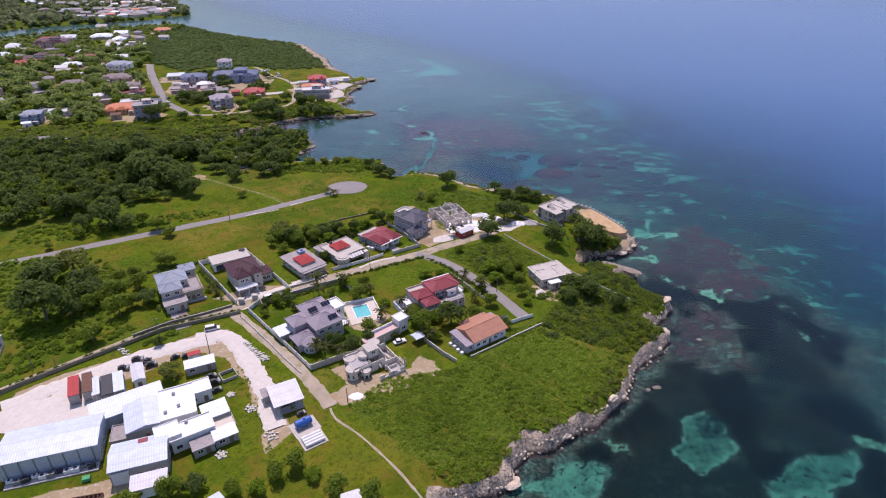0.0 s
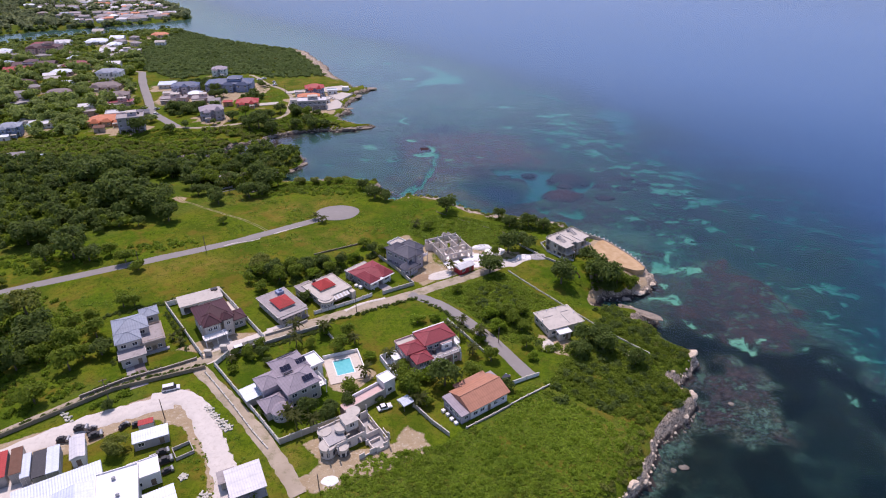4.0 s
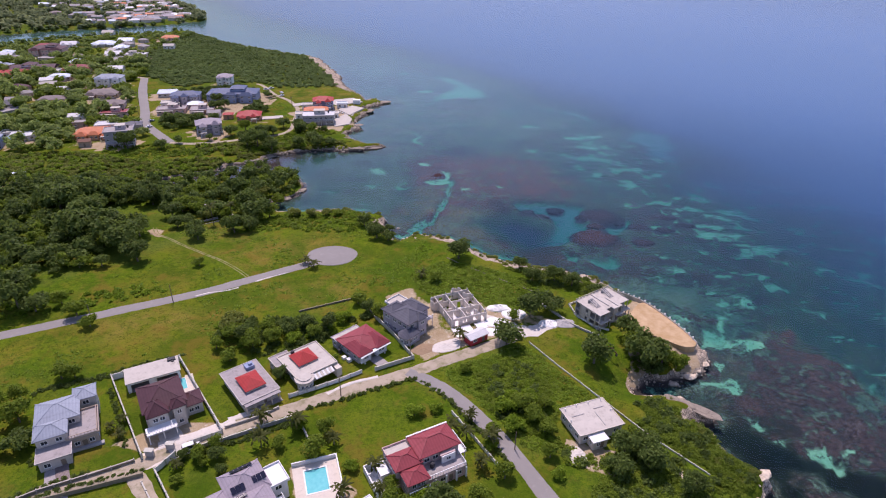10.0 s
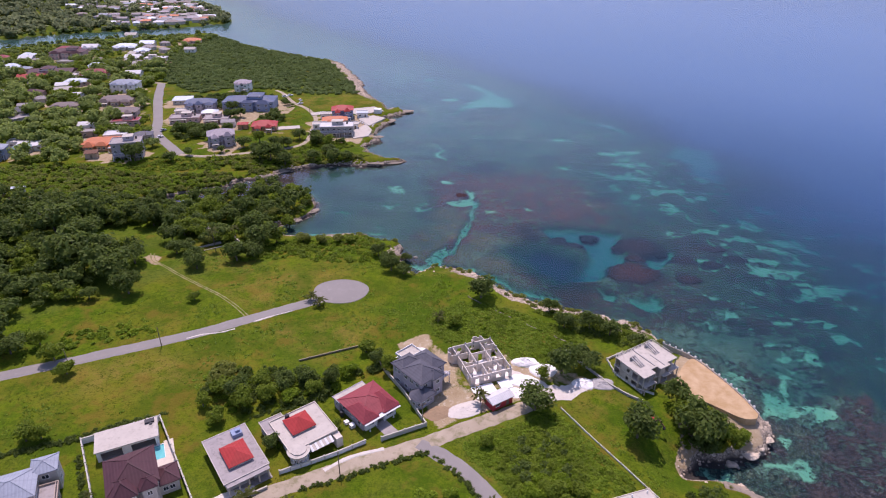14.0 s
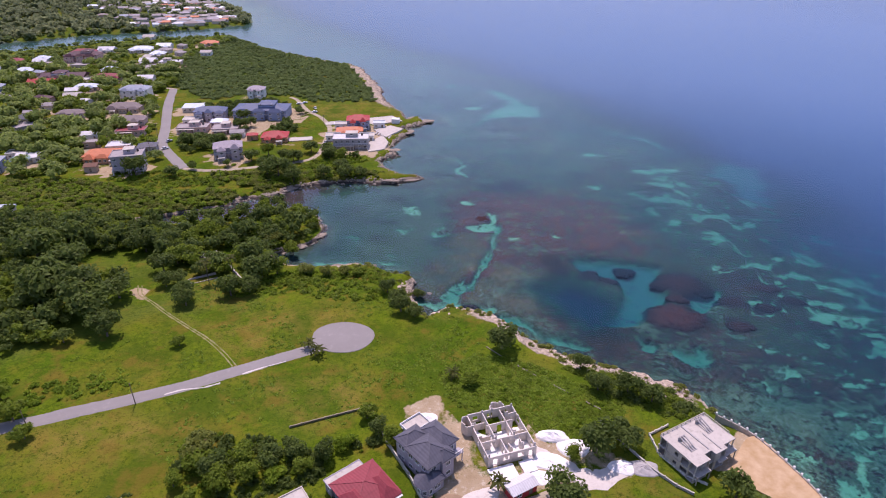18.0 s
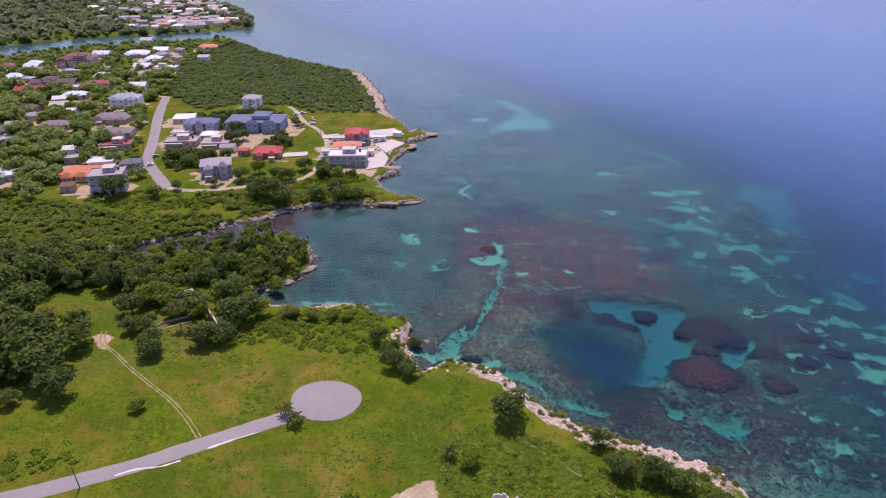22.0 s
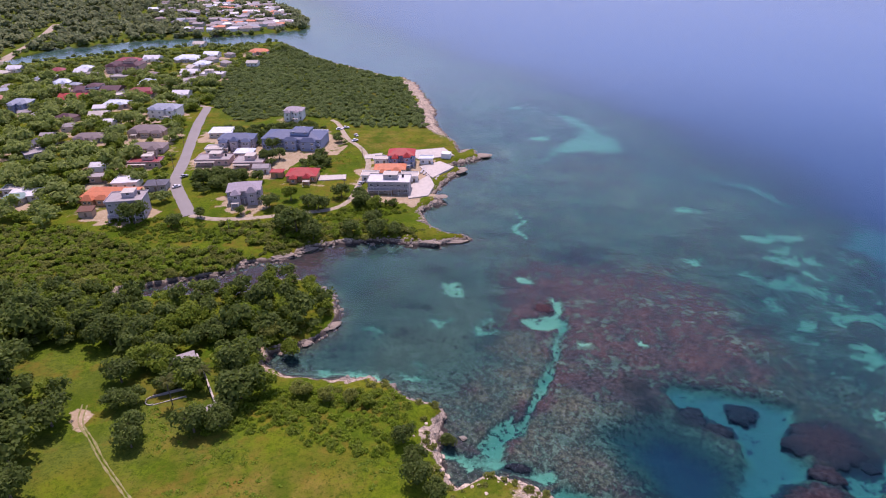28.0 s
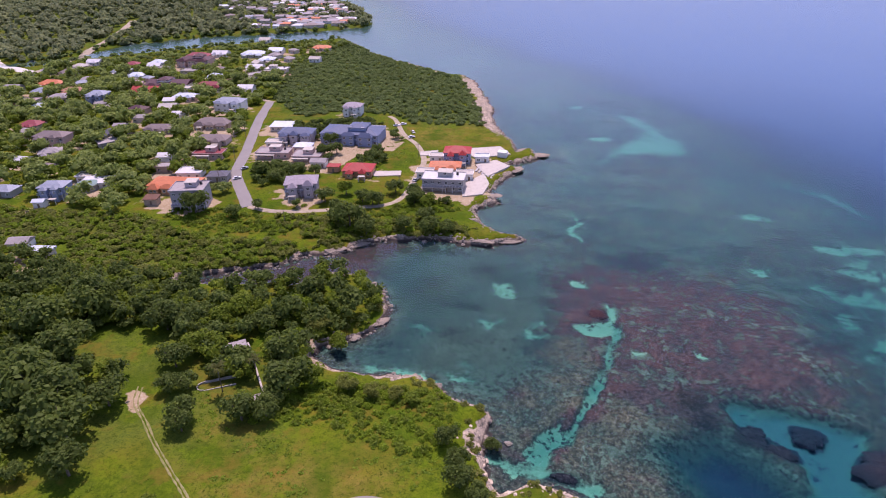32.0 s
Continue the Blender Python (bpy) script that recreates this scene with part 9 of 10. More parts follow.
TREES_ROW += [(-62, 212, 3.6, 0), (-57, 216.5, 3.2, 2), (-50, 217, 3.2, 0), (-45, 219.5, 3.0, 0), (-38, 220.5, 2.8, 0), (-70, 208, 2.4, 2), (-68, 218, 4.4, 4), (-27, 230, 2.6, 0), (-30.6, 167.7, 3.4, 2), (-21.4, 164.1, 2, 5), (-11.2, 153.2, 3, 2), (-4, 143.8, 1.9, 2), (-35.8, 141.1, 2.7, 0), (-29.5, 141.6, 2.2, 0), (-54.3, 165.7, 2.1, 0), (-51.5, 161.4, 1.5, 0), (-62.3, 165.2, 1.5, 0), (-56.7, 162.8, 1.3, 2), (-7.7, 182.8, 2.6, 5), (-2, 184.5, 1.9, 5), (-52, 149.5, 1.4, 0), (-17.2, 145.2, 1.5, 0), (16.4, 185.2, 3.1, 5), (12.9, 176.2, 2.3, 2), (22.7, 189.7, 2.8, 5), (26.5, 169.9, 2.2, 2), (28, 164, 1.9, 5), (18.6, 150.6, 2, 0), (20, 187, 2.6, 2), (24, 182, 2.8, 2), (18, 190, 2.2, 5), (27, 187, 2.4, 2)]
TREES_WEST += [(-130, 228.6, 3, 2), (-150.7, 216.6, 2.6, 2), (-158.1, 205.6, 2, 2), (-137.9, 186.7, 6.4, 4), (-117.1, 178.2, 3.4, 2), (-128, 175, 5.2, 0), (-107.6, 164.4, 3, 2), (-119.9, 163.1, 3.3, 2), (-108.2, 192, 3.2, 2), (-105.1, 193.1, 2.7, 2), (-113.9, 183.2, 2.6, 2), (-124.5, 158.9, 3.8, 1), (-95.5, 163, 1.5, 2), (-142.7, 177.3, 6.6, 1)]
for rows_, where in ((TREES_SHORE, "standing near the shore"), (TREES_ROW, "standing in a garden"), (TREES_WEST, "standing in rough ground"), (TREES_BAY, "standing above the bay"), (TREES_TOWN, "standing by the town lane")):
    for row in rows_:
        tree(*row, where)


# ---- palms: each frond a leaf of its own ----
def frond_mesh():
    V, F = [], []
    L, n = 2.6, 9
    for i in range(n + 1):
        t = i / n
        x, z = L * t, 0.55 * math.sin(t * 2.2) - 1.1 * t * t
        w = 0.42 * math.sin(math.pi * min(1, 0.08 + t * 0.95)) ** 0.7
        V += [(x, -w, z - 0.16), (x, 0, z), (x, w, z - 0.16)]
    for i in range(n):
        a = i * 3
        if i % 3 == 2:
            F += [(a, a + 3, a + 4, a + 1)]
        elif i % 3 == 1:
            F += [(a + 1, a + 4, a + 5, a + 2), (a, a + 3, a + 4, a + 1)]
        else:
            F += [(a + 1, a + 4, a + 5, a + 2), (a, a + 3, a + 4, a + 1)]
    me = bpy.data.meshes.new("frond")
    me.from_pydata(V, [], F)
    me.materials.append(M["palm_leaf"])
    return me


FROND = frond_mesh()


def palm(x, y, h, s=1.0):
    p = thing("palm_tree", x, y, None, vr.uniform(0, 360), "slender garden palm with drooping yellow-green fronds", "palm tree", "palms")
    bm = bmesh.new()
    cylinder(bm, 0, 0, -0.5, h, 0.17, 0.11, 8)
    part("trunk", bm, M["bark"], p)
    for i in range(14):
        o = new("frond", FROND)
        o.parent = p
        o.matrix_basis = pose(0, 0, h, 0, 0, i * 137.5) @ pose(0, 0, 0, 0, -38 + (i % 5) * 16, 0) @ Matrix.Scale(s * vr.uniform(0.85, 1.1), 4)
    return p


for x, y, h, s in ((4, 216, 3.0, 1.1), (2, 177, 3.0, 1.2), (6, 175, 3.4, 1.0), (-55.4, 261.8, 2.0, 1.0), (-51.7, 258.8, 2.2, 1.15), (-10.4, 253, 2.0, 1.0), (-37.5, 135, 4.5, 1.1), (-33.2, 135.6, 3.6, 1.0), (-40.5, 138, 3.4, 1.1), (12, 173.6, 3.6, 1.2),
                   (9.6, 166, 3.0, 1.1), (-6, 144, 2.8, 1.1), (-47, 178, 3.6, 1.3), (-37, 176, 4.0, 1.3), (-27, 171.5, 2.6, 0.9), (-13.6, 156.8, 2.8, 1.0), (-15.7, 163.6, 3.0, 1.1), (-44.8, 170, 3.6, 1.2), (-22, 156, 3.0, 1.1), (7, 181.5, 2.6, 0.9), (-59, 166.5, 2.2, 0.8),
                   (-62.5, 162, 1.8, 0.8), (-104, 296, 8.5, 1.1), (-99, 305, 6.5, 1.0), (-84.5, 173.5, 1.6, 0.7), (-82.5, 176.5, 1.6, 0.7), (-81, 171, 1.5, 0.7)):
    palm(x, y, h, s)


# ---- woods, scrub and grass as grown cover ----
def points_in(polys, spacing, avoid=(), shore=2.5, jitter=0.9):
    """Loosely even plan points inside polygons, away from the given lines and discs."""
    out = []
    for p in polys:
        p = np.array(p, float)
        (x0, y0), (x1, y1) = p.min(0), p.max(0)
        gx_, gy_ = np.meshgrid(np.arange(x0, x1, spacing), np.arange(y0, y1, spacing))
        x = gx_.ravel() + (vr.random(gx_.size) - 0.5) * spacing * 2 * jitter
        y = gy_.ravel() + (vr.random(gx_.size) - 0.5) * spacing * 2 * jitter
        ok = poly_distance(x, y, p) > 0
        x, y = x[ok], y[ok]
        if len(x):
            ok = shore_distance(x, y) > shore
            x, y = x[ok], y[ok]
        for line, r in avoid:
            if len(x):
                d = poly_distance(x, y, line, False) if len(line) > 1 else np.hypot(x - line[0][0], y - line[0][1])
                ok = d > r
                x, y = x[ok], y[ok]
        out.append(np.stack([x, y], 1))
    return np.concatenate(out)


def grow(name, pts, radii, variants, material, label, category, sink=0.0, squash=(0.8, 1.15)):
    """Joins scaled copies of crown variants into one mesh of cover."""
    Q, T = [], []
    z = ground_zs(pts[:, 0], pts[:, 1])
    for (x, y), zz_, r, k_ in zip(pts, z, radii, vr.integers(0, len(variants), len(pts))):
        q, t = variants[k_]
        a = vr.uniform(0, 2 * math.pi)
        R = np.array([[math.cos(a), -math.sin(a), 0], [math.sin(a), math.cos(a), 0], [0, 0, vr.uniform(*squash)]]) * r
        off = np.array([x, y, zz_ - sink * r])
        Q.append(q @ R.T + off)
        T.append(t @ R.T + off)
    me = leaf_mesh(name, np.concatenate(Q), np.concatenate(T), [material])
    return tagged(new(name, me), label, category, kind="stuff")


TOWN_STREETS = [([(-172, 407), (-194, 430), (-204, 443), (-218, 472), (-244, 523), (-264, 568)], 6.5), ([(-172, 407), (-159, 406.5), (-144, 411), (-125, 420), (-112, 427), (-107, 438), (-110, 462), (-114.5, 487), (-126.5, 509), (-142, 526), (-158, 552), (-166, 560)], 4.5),
                ([(-260, 567), (-281, 573), (-310, 578), (-345, 590)], 4.0), ([(-520, 560), (-528, 600), (-532, 628), (-556, 676), (-597, 754), (-660, 860)], 9.0), ([(-640, 640), (-580, 612), (-528, 596)], 10.0), ([(-310, 578), (-300, 545), (-305, 520)], 3.5)]
HOUSE_DISCS = [([(r_[0] + 1.0, r_[1] - 4.0)], r_[2] * 0.48 + 3.0) for r_ in (*TOWN, *TOWN2, *TOWN3)] + [([(-261, 401)], 8.0)]
CLEARING = [([(-152, 300), (-138, 305), (-122, 298)], 10.5), ([(-126, 291), (-112, 282)], 7.0)]
TRACK = [([(-73, 249.5), (-88.4, 262.3), (-108, 274), (-123, 284), (-127, 290)], 3.0), ([(-111, 319), (-91, 298)], 2.6), ([(-112, 313)], 4.5), ([(-107, 298)], 4.0)]
near_v = [crown(170, 1.0, 0.95, 1.0, 7, 0.15, low=-0.75) for _ in range(6)]
bush_v = [crown(100, 1.0, 0.66, 0.28, 6, 0.18, low=-0.4, core=0.6, lift=0.6) for _ in range(8)]
fine_v = [crown(46, 1.0, 0.55, 0.14, 5, 0.20, low=-0.35, core=0.5, lift=0.8) for _ in range(10)]
far_v = [crown(190, 1.0, 0.8, 0.8, 8, 0.15, low=-0.75, core=0.72) for _ in range(8)]
low_v = [crown(84, 1.0, 0.62, 0.4, 6, 0.21, low=-0.5, core=0.8, lift=0.7) for _ in range(8)]
dot_v = [crown(30, 1.0, 0.75, 0.7, 4, 0.36, low=-0.75, core=0.85) for _ in range(8)]

W_NEAR = [[(-215, 339), (-169, 323), (-143, 327), (-119, 317), (-94, 314), (-84, 300), (-108, 300), (-130, 296), (-140, 285), (-132, 268), (-136, 248), (-215, 215), (-330, 240), (-330, 330)],
          [(-212, 318), (-165, 350), (-128, 358), (-110, 372), (-84, 372), (-70, 350), (-76, 332), (-94, 328), (-86, 306), (-97, 300), (-115, 306), (-136, 313), (-167, 309)]]
pts = points_in(W_NEAR, 5.6, [*TRACK, *CLEARING], 1.0)
grow("woodland", pts, vr.uniform(2.2, 4.6, len(pts)), near_v, M["leaf_dark"], "dense dark green wood of rounded broadleaf crowns", "woodland")
pts = points_in(W_NEAR, 6.4, [*TRACK, *CLEARING], 0.6)
grow("woodland", pts, vr.uniform(1.8, 3.6, len(pts)), near_v, M["leaf_mid"], "mid-green trees and saplings through the wood", "woodland")
W_MANGROVE = [[(-300, 368), (-254, 376), (-209, 384), (-182, 377), (-143, 381), (-118, 380), (-132, 360), (-165, 342), (-191, 333), (-214, 337), (-300, 330)], [(-157, 402), (-128, 410), (-101, 413), (-84, 424), (-68, 413), (-76, 407), (-98, 402), (-110, 396), (-119, 384), (-138, 391)]]
pts = points_in(W_MANGROVE, 3.4, [([(-225, 336)], 14)], 1.0)
grow("thicket", pts, vr.uniform(1.4, 2.9, len(pts)), low_v, M["leaf_olive"], "low olive-green thicket along the inlet", "thicket", 0.15)
pts = points_in(W_MANGROVE, 6.0, [([(-225, 336)], 14)], 1.0)
grow("thicket", pts, vr.uniform(1.6, 3.0, len(pts)), low_v, M["leaf_mid"], "green bushes through the inlet thicket", "thicket", 0.1)
pts = points_in(W_MANGROVE, 4.4, [([(-225, 336)], 14)], 1.0)
grow("thicket", pts, vr.uniform(1.2, 2.4, len(pts)), low_v, M["leaf_light"], "bright green growth on top of the inlet thicket", "thicket", -0.1)
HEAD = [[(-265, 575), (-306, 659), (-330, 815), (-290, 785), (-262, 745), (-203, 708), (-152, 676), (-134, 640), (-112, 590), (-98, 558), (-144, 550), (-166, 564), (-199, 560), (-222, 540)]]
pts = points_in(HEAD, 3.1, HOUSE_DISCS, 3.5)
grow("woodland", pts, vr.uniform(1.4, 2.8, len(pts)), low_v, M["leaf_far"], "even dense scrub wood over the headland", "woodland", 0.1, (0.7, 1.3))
TOWN_GREEN = [[(-560, 540), (-540, 590), (-500, 670), (-440, 735), (-378, 772), (-338, 805), (-305, 780), (-309, 658), (-265, 578), (-225, 480), (-200, 440), (-186, 414), (-208, 386), (-300, 372), (-420, 380)]]
pts = points_in(TOWN_GREEN, 9.6, [*TOWN_STREETS, *HOUSE_DISCS], 3)
keep = vnoise(pts[:, 0], pts[:, 1], 22, 41) > 0.22
pts = pts[keep]
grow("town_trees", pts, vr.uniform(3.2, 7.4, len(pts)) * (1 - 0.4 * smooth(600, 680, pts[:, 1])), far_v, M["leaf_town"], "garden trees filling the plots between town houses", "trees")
pts = points_in(TOWN_GREEN, 9.5, [*TOWN_STREETS, *HOUSE_DISCS], 3)
grow("town_trees", pts, vr.uniform(2.0, 5.0, len(pts)) * (1 - 0.4 * smooth(600, 680, pts[:, 1])), far_v, M["leaf_mid"], "lighter green garden trees between town houses", "trees")
TOWN_GAPS = [[(-228, 505), (-212, 500), (-206, 520), (-225, 530)], [(-150, 520), (-136, 512), (-128, 520), (-146, 536)], [(-190, 535), (-175, 545), (-160, 538), (-176, 524)], [(-185, 455), (-170, 452), (-160, 470), (-176, 480)], [(-100, 446), (-88, 444), (-84, 436), (-100, 430)], [(-212, 520), (-190, 540), (-170, 530), (-180, 500), (-205, 500)], [(-186, 462), (-166, 462), (-160, 440), (-180, 428), (-196, 440)], [(-150, 486), (-142, 496), (-130, 470), (-146, 468)], [(-200, 396), (-190, 392), (-196, 386), (-210, 388)]]
pts = points_in(TOWN_GAPS, 3.6, [*TOWN_STREETS, *HOUSE_DISCS], 3)
grow("town_trees", pts, vr.uniform(1.5, 3.4, len(pts)), far_v, M["leaf_dark"], "dark green garden trees behind the villas", "trees")
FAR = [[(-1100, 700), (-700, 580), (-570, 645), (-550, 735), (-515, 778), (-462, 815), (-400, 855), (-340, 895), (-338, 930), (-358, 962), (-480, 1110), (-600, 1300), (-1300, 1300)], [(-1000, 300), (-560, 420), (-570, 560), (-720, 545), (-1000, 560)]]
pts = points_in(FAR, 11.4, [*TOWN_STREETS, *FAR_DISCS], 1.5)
grow("far_woods", pts, vr.uniform(4.4, 8.2, len(pts)), dot_v, M["leaf_haze"], "wooded hinterland across the river in haze-paled greens", "woodland", 0.2)

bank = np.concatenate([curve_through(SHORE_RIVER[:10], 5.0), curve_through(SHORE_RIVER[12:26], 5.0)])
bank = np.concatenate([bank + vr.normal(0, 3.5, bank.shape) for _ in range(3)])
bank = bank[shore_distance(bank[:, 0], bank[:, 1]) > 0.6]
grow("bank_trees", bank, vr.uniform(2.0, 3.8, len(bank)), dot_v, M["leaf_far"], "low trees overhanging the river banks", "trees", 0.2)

# scrub: vines and bushes over the uncleared plots
SCRUB_LIGHT = [LUSH[0], LUSH[2], LUSH[3], [(0, 200), (10, 208), (22, 216), (26, 212.5), (34, 201), (41, 191), (30, 180), (18, 178), (8, 190)]]
WALL_E = [([(25.6, 215.6), (34, 203.5), (42.6, 191.6), (53, 178), (64, 166)], 1.2), ([(-33, 114), (-24, 104), (-16, 95.5), (-4, 80)], 1.6), ([(9.5, 145.4)], 9.6), ([(38.5, 180.5)], 9.5), ([(2, 191), (13, 178), (24, 160)], 4.2), ([(-2, 206), (11, 212.5), (22, 219)], 4.5), ([(24, 156), (34, 148), (46, 138)], 1.5)]
pts = points_in(SCRUB_LIGHT, 1.05, WALL_E, 2.8)
grow("scrub", pts, vr.uniform(0.7, 1.5, len(pts)), fine_v, M["leaf_light"], "bright green creeper and scrub over open plots", "scrub", 0.1, (0.35, 0.75))
pts = points_in(SCRUB_LIGHT, 1.5, WALL_E, 3.4)
pts = pts[vnoise(pts[:, 0], pts[:, 1], 12, 48) > 0.52]
grow("scrub", pts, vr.uniform(0.6, 1.3, len(pts)), fine_v, M["leaf_mid"], "darker creeper in patches over the scrub", "scrub", 0.05, (0.5, 1.0))
pts = points_in(SCRUB_LIGHT, 3.6, WALL_E, 3.4)
grow("scrub", pts, vr.uniform(0.5, 1.2, len(pts)), bush_v, M["leaf_light"], "mid-green bushes standing out of the scrub", "bushes", 0.1)
SCRUB_DARK = [[(55, 206), (57, 216), (66, 220), (74, 212), (70, 207.5), (62, 206)], LUSH[1], [(52, 190), (60, 193), (70, 183), (78, 170), (70, 160), (60, 172)], [(20, 262), (34, 262), (50, 256), (58, 246), (48, 244), (36, 250)], [(30, 168), (46, 166), (48, 178), (34, 188), (28, 184)], [(8, 200), (20, 210), (30, 196), (26, 178), (14, 176)]]
pts = points_in(SCRUB_DARK, 1.15, WALL_E, 2.7)
grow("scrub", pts, vr.uniform(0.7, 1.4, len(pts)), fine_v, M["leaf_mid"], "closed green scrub above the cliff", "scrub", 0.1, (0.5, 1.0))
pts = points_in(SCRUB_DARK, 1.9, WALL_E, 2.7)
grow("scrub", pts, vr.uniform(0.7, 1.6, len(pts)), bush_v, M["leaf_mid"], "dense green bushes above the cliff", "bushes", 0.1)
pts = points_in(SCRUB_DARK, 3.6, WALL_E, 3.2)
grow("scrub", pts, vr.uniform(0.9, 2.2, len(pts)), bush_v, M["leaf_dark"], "dark shrubs above the cliff", "bushes", 0.1)
LANE_W = [(ROAD_MID[:8], 4.5), ([(-140, 140)], 7)]
WEST_ROUGH = [LUSH[4], [(-128, 236), (-101, 244), (-99, 239), (-122, 227)], [(-178, 210), (-150, 214), (-128, 226), (-130, 236), (-180, 226)]]
pts = points_in(WEST_ROUGH, 2.3, LANE_W, 2)
grow("scrub", pts, vr.uniform(0.7, 1.7, len(pts)), bush_v, M["leaf_light"], "rough green bushes west of the lane", "bushes", 0.1)
pts = points_in(WEST_ROUGH[:1], 4.4, LANE_W, 2)
grow("scrub", pts, vr.uniform(0.6, 1.4, len(pts)), bush_v, M["leaf_mid"], "bright weeds among the western bushes", "scrub", 0.1)
BAY_EDGE = [[(-78, 302), (-50, 313), (-36, 304), (-40, 290), (-58, 289), (-70, 294)], [(-90, 300), (-72, 315), (-48, 316), (-36, 308), (-60, 306), (-76, 292), (-92, 286)], [(-150, 415), (-124, 424), (-108, 430), (-84, 440), (-76, 430), (-100, 418), (-140, 404)], [(-205, 398), (-178, 404), (-150, 398), (-140, 388), (-178, 380), (-205, 386)]]
pts = points_in(BAY_EDGE, 2.3, [*TOWN_STREETS, *TRACK], 1.5)
grow("scrub", pts, vr.uniform(0.6, 1.6, len(pts)), bush_v, M["leaf_light"], "bright green scrub above the bay", "scrub", 0.1)
pts = points_in(BAY_EDGE, 4.2, [*TOWN_STREETS, *TRACK], 1.5)
grow("scrub", pts, vr.uniform(0.9, 2.2, len(pts)), bush_v, M["leaf_mid"], "green bushes above the bay", "bushes", 0.1)
ROW_BAND = [[(-76, 218), (-71, 226), (-60, 223), (-55, 227), (-40, 221), (-30, 230), (-26, 228), (-32, 220), (-40, 212), (-52, 209), (-64, 205), (-71, 211)], [(-50, 199), (-47, 202), (-36, 213), (-33, 211), (-45, 195)]]
pts = points_in(ROW_BAND, 2.3, (), 2)
pts = pts[vnoise(pts[:, 0], pts[:, 1], 8, 47) > 0.30]
grow("shrub_belt", pts, vr.uniform(0.8, 2.2, len(pts)), bush_v, M["leaf_dark"], "dark shrubs and small trees behind the houses", "bushes", 0.05, (0.9, 1.4))
pts = points_in(ROW_BAND, 3.4, (), 2)
grow("shrub_belt", pts, vr.uniform(0.7, 1.7, len(pts)), bush_v, M["leaf_light"], "bright green garden shrubs behind the houses", "bushes", 0.05, (0.8, 1.3))
# trimmed hedges and verges
HEDGES = [[(-63, 164), (-55, 169.2), (-46, 174.4), (-38, 178.6)], [(-36.5, 183.4), (-26, 188.8), (-14, 195), (-8.5, 197.2)], [(-6.5, 196), (0, 190.4), (7, 181.2), (16, 168)], [(-100, 148.5), (-91, 155.4), (-83, 160)], [(-71, 161.2), (-92, 151.6), (-110, 136.6), (-125, 124.6)],
          [(-112, 186), (-106, 189), (-96, 193.5), (-88, 199), (-79, 204.5)], [(-111, 187), (-103, 191), (-94, 196), (-84, 202.5)], [(-56, 205), (-44, 211), (-36, 216)], [(-98, 162), (-96.5, 168)], [(-78.5, 168.5), (-86, 179.5), (-92, 188)]]
hp = np.concatenate([curve_through(h_, 0.75) for h_ in HEDGES])
hp = hp + vr.normal(0, 0.35, hp.shape)
grow("hedge", hp, vr.uniform(0.5, 1.0, len(hp)), bush_v, M["leaf_dark"], "uneven dark green hedges along walls and streets", "hedge", 0.05)
CLIFF_TOP = [c for c in (curve_through(SHORE_CLIFF[3:], 1.6), curve_through(SHORE_POINT[9:], 1.6), curve_through(SHORE_BAY[:6], 1.6), curve_through(SHORE_BAY[9:20], 1.6), curve_through(SHORE_BAY[22:], 1.6), curve_through(SHORE_TOWN[:3], 1.6))]
cp = np.concatenate(CLIFF_TOP)
cp = np.concatenate([cp + vr.normal(0, 2.8, cp.shape) for _ in range(6)])
dsh = shore_distance(cp[:, 0], cp[:, 1])
cp = cp[(dsh > np.where(cp[:, 1] < 200, 2.6, 1.8)) & (dsh < 9)]
grow("cliff_bushes", cp, vr.uniform(0.5, 1.5, len(cp)), bush_v, M["leaf_olive"], "salt-bitten bushes along the cliff edge", "bushes", 0.1)

# grass: small tufts over the open fields, lawns and verges
FIELDS = [[(-175, 196), (-140, 212), (-84, 243), (-54, 262), (-60, 282), (-95, 268), (-130, 245), (-180, 222)], [(-170, 188), (-120, 178), (-104, 186), (-78, 203), (-50, 214), (-24, 240), (-12, 250), (-8, 262), (-30, 284), (-36, 292), (-60, 284), (-44, 258), (-84, 236), (-140, 206)],
          [(-48, 262), (-32, 270), (-20, 286), (2, 280), (-8, 262), (-28, 255)], [(25, 214), (40, 224), (52, 214), (56, 200), (48, 186)], [(-104, 152), (-82, 163), (-74, 176), (-90, 190), (-112, 172)], [(-70, 282), (-110, 272), (-128, 292), (-90, 296)],
          [(-68, 132), (-54, 108), (-46, 94), (-34, 96), (-30, 108), (-52, 132), (-66, 146)], [(-180, 400), (-150, 404), (-110, 425), (-100, 440), (-130, 440), (-170, 425)], [(-182, 490), (-144, 520), (-119, 490), (-122, 466), (-146, 468)]]
GRASS_OFF = [(ROAD_NORTH[1:], 3.4), (ROAD_MID, 3.4), ([(-46.5, 268.3)], 10.6), *TRACK, ([(-3.5, 162.2)], 10), ([(-92, 171)], 13), *TOWN_STREETS, ([(-73, 162), (-55.5, 143), (-33, 114.5)], 3.0)]
tuft_v = [crown(7, 1.0, 0.7, 0.10, 2, 0.42, low=-0.2, core=0.3) for _ in range(10)]
pts = points_in(FIELDS, 1.45, GRASS_OFF, 2.5)
keep = (vnoise(pts[:, 0], pts[:, 1], 9, 31) > 0.50) | (vr.random(len(pts)) < 0.18)
pts = pts[keep]
grow("grass", pts, vr.uniform(0.18, 0.45, len(pts)), tuft_v, M["grass_blade"], "rough yellow-green grass tufts over the open fields", "grass", 0.05, (0.4, 0.8))
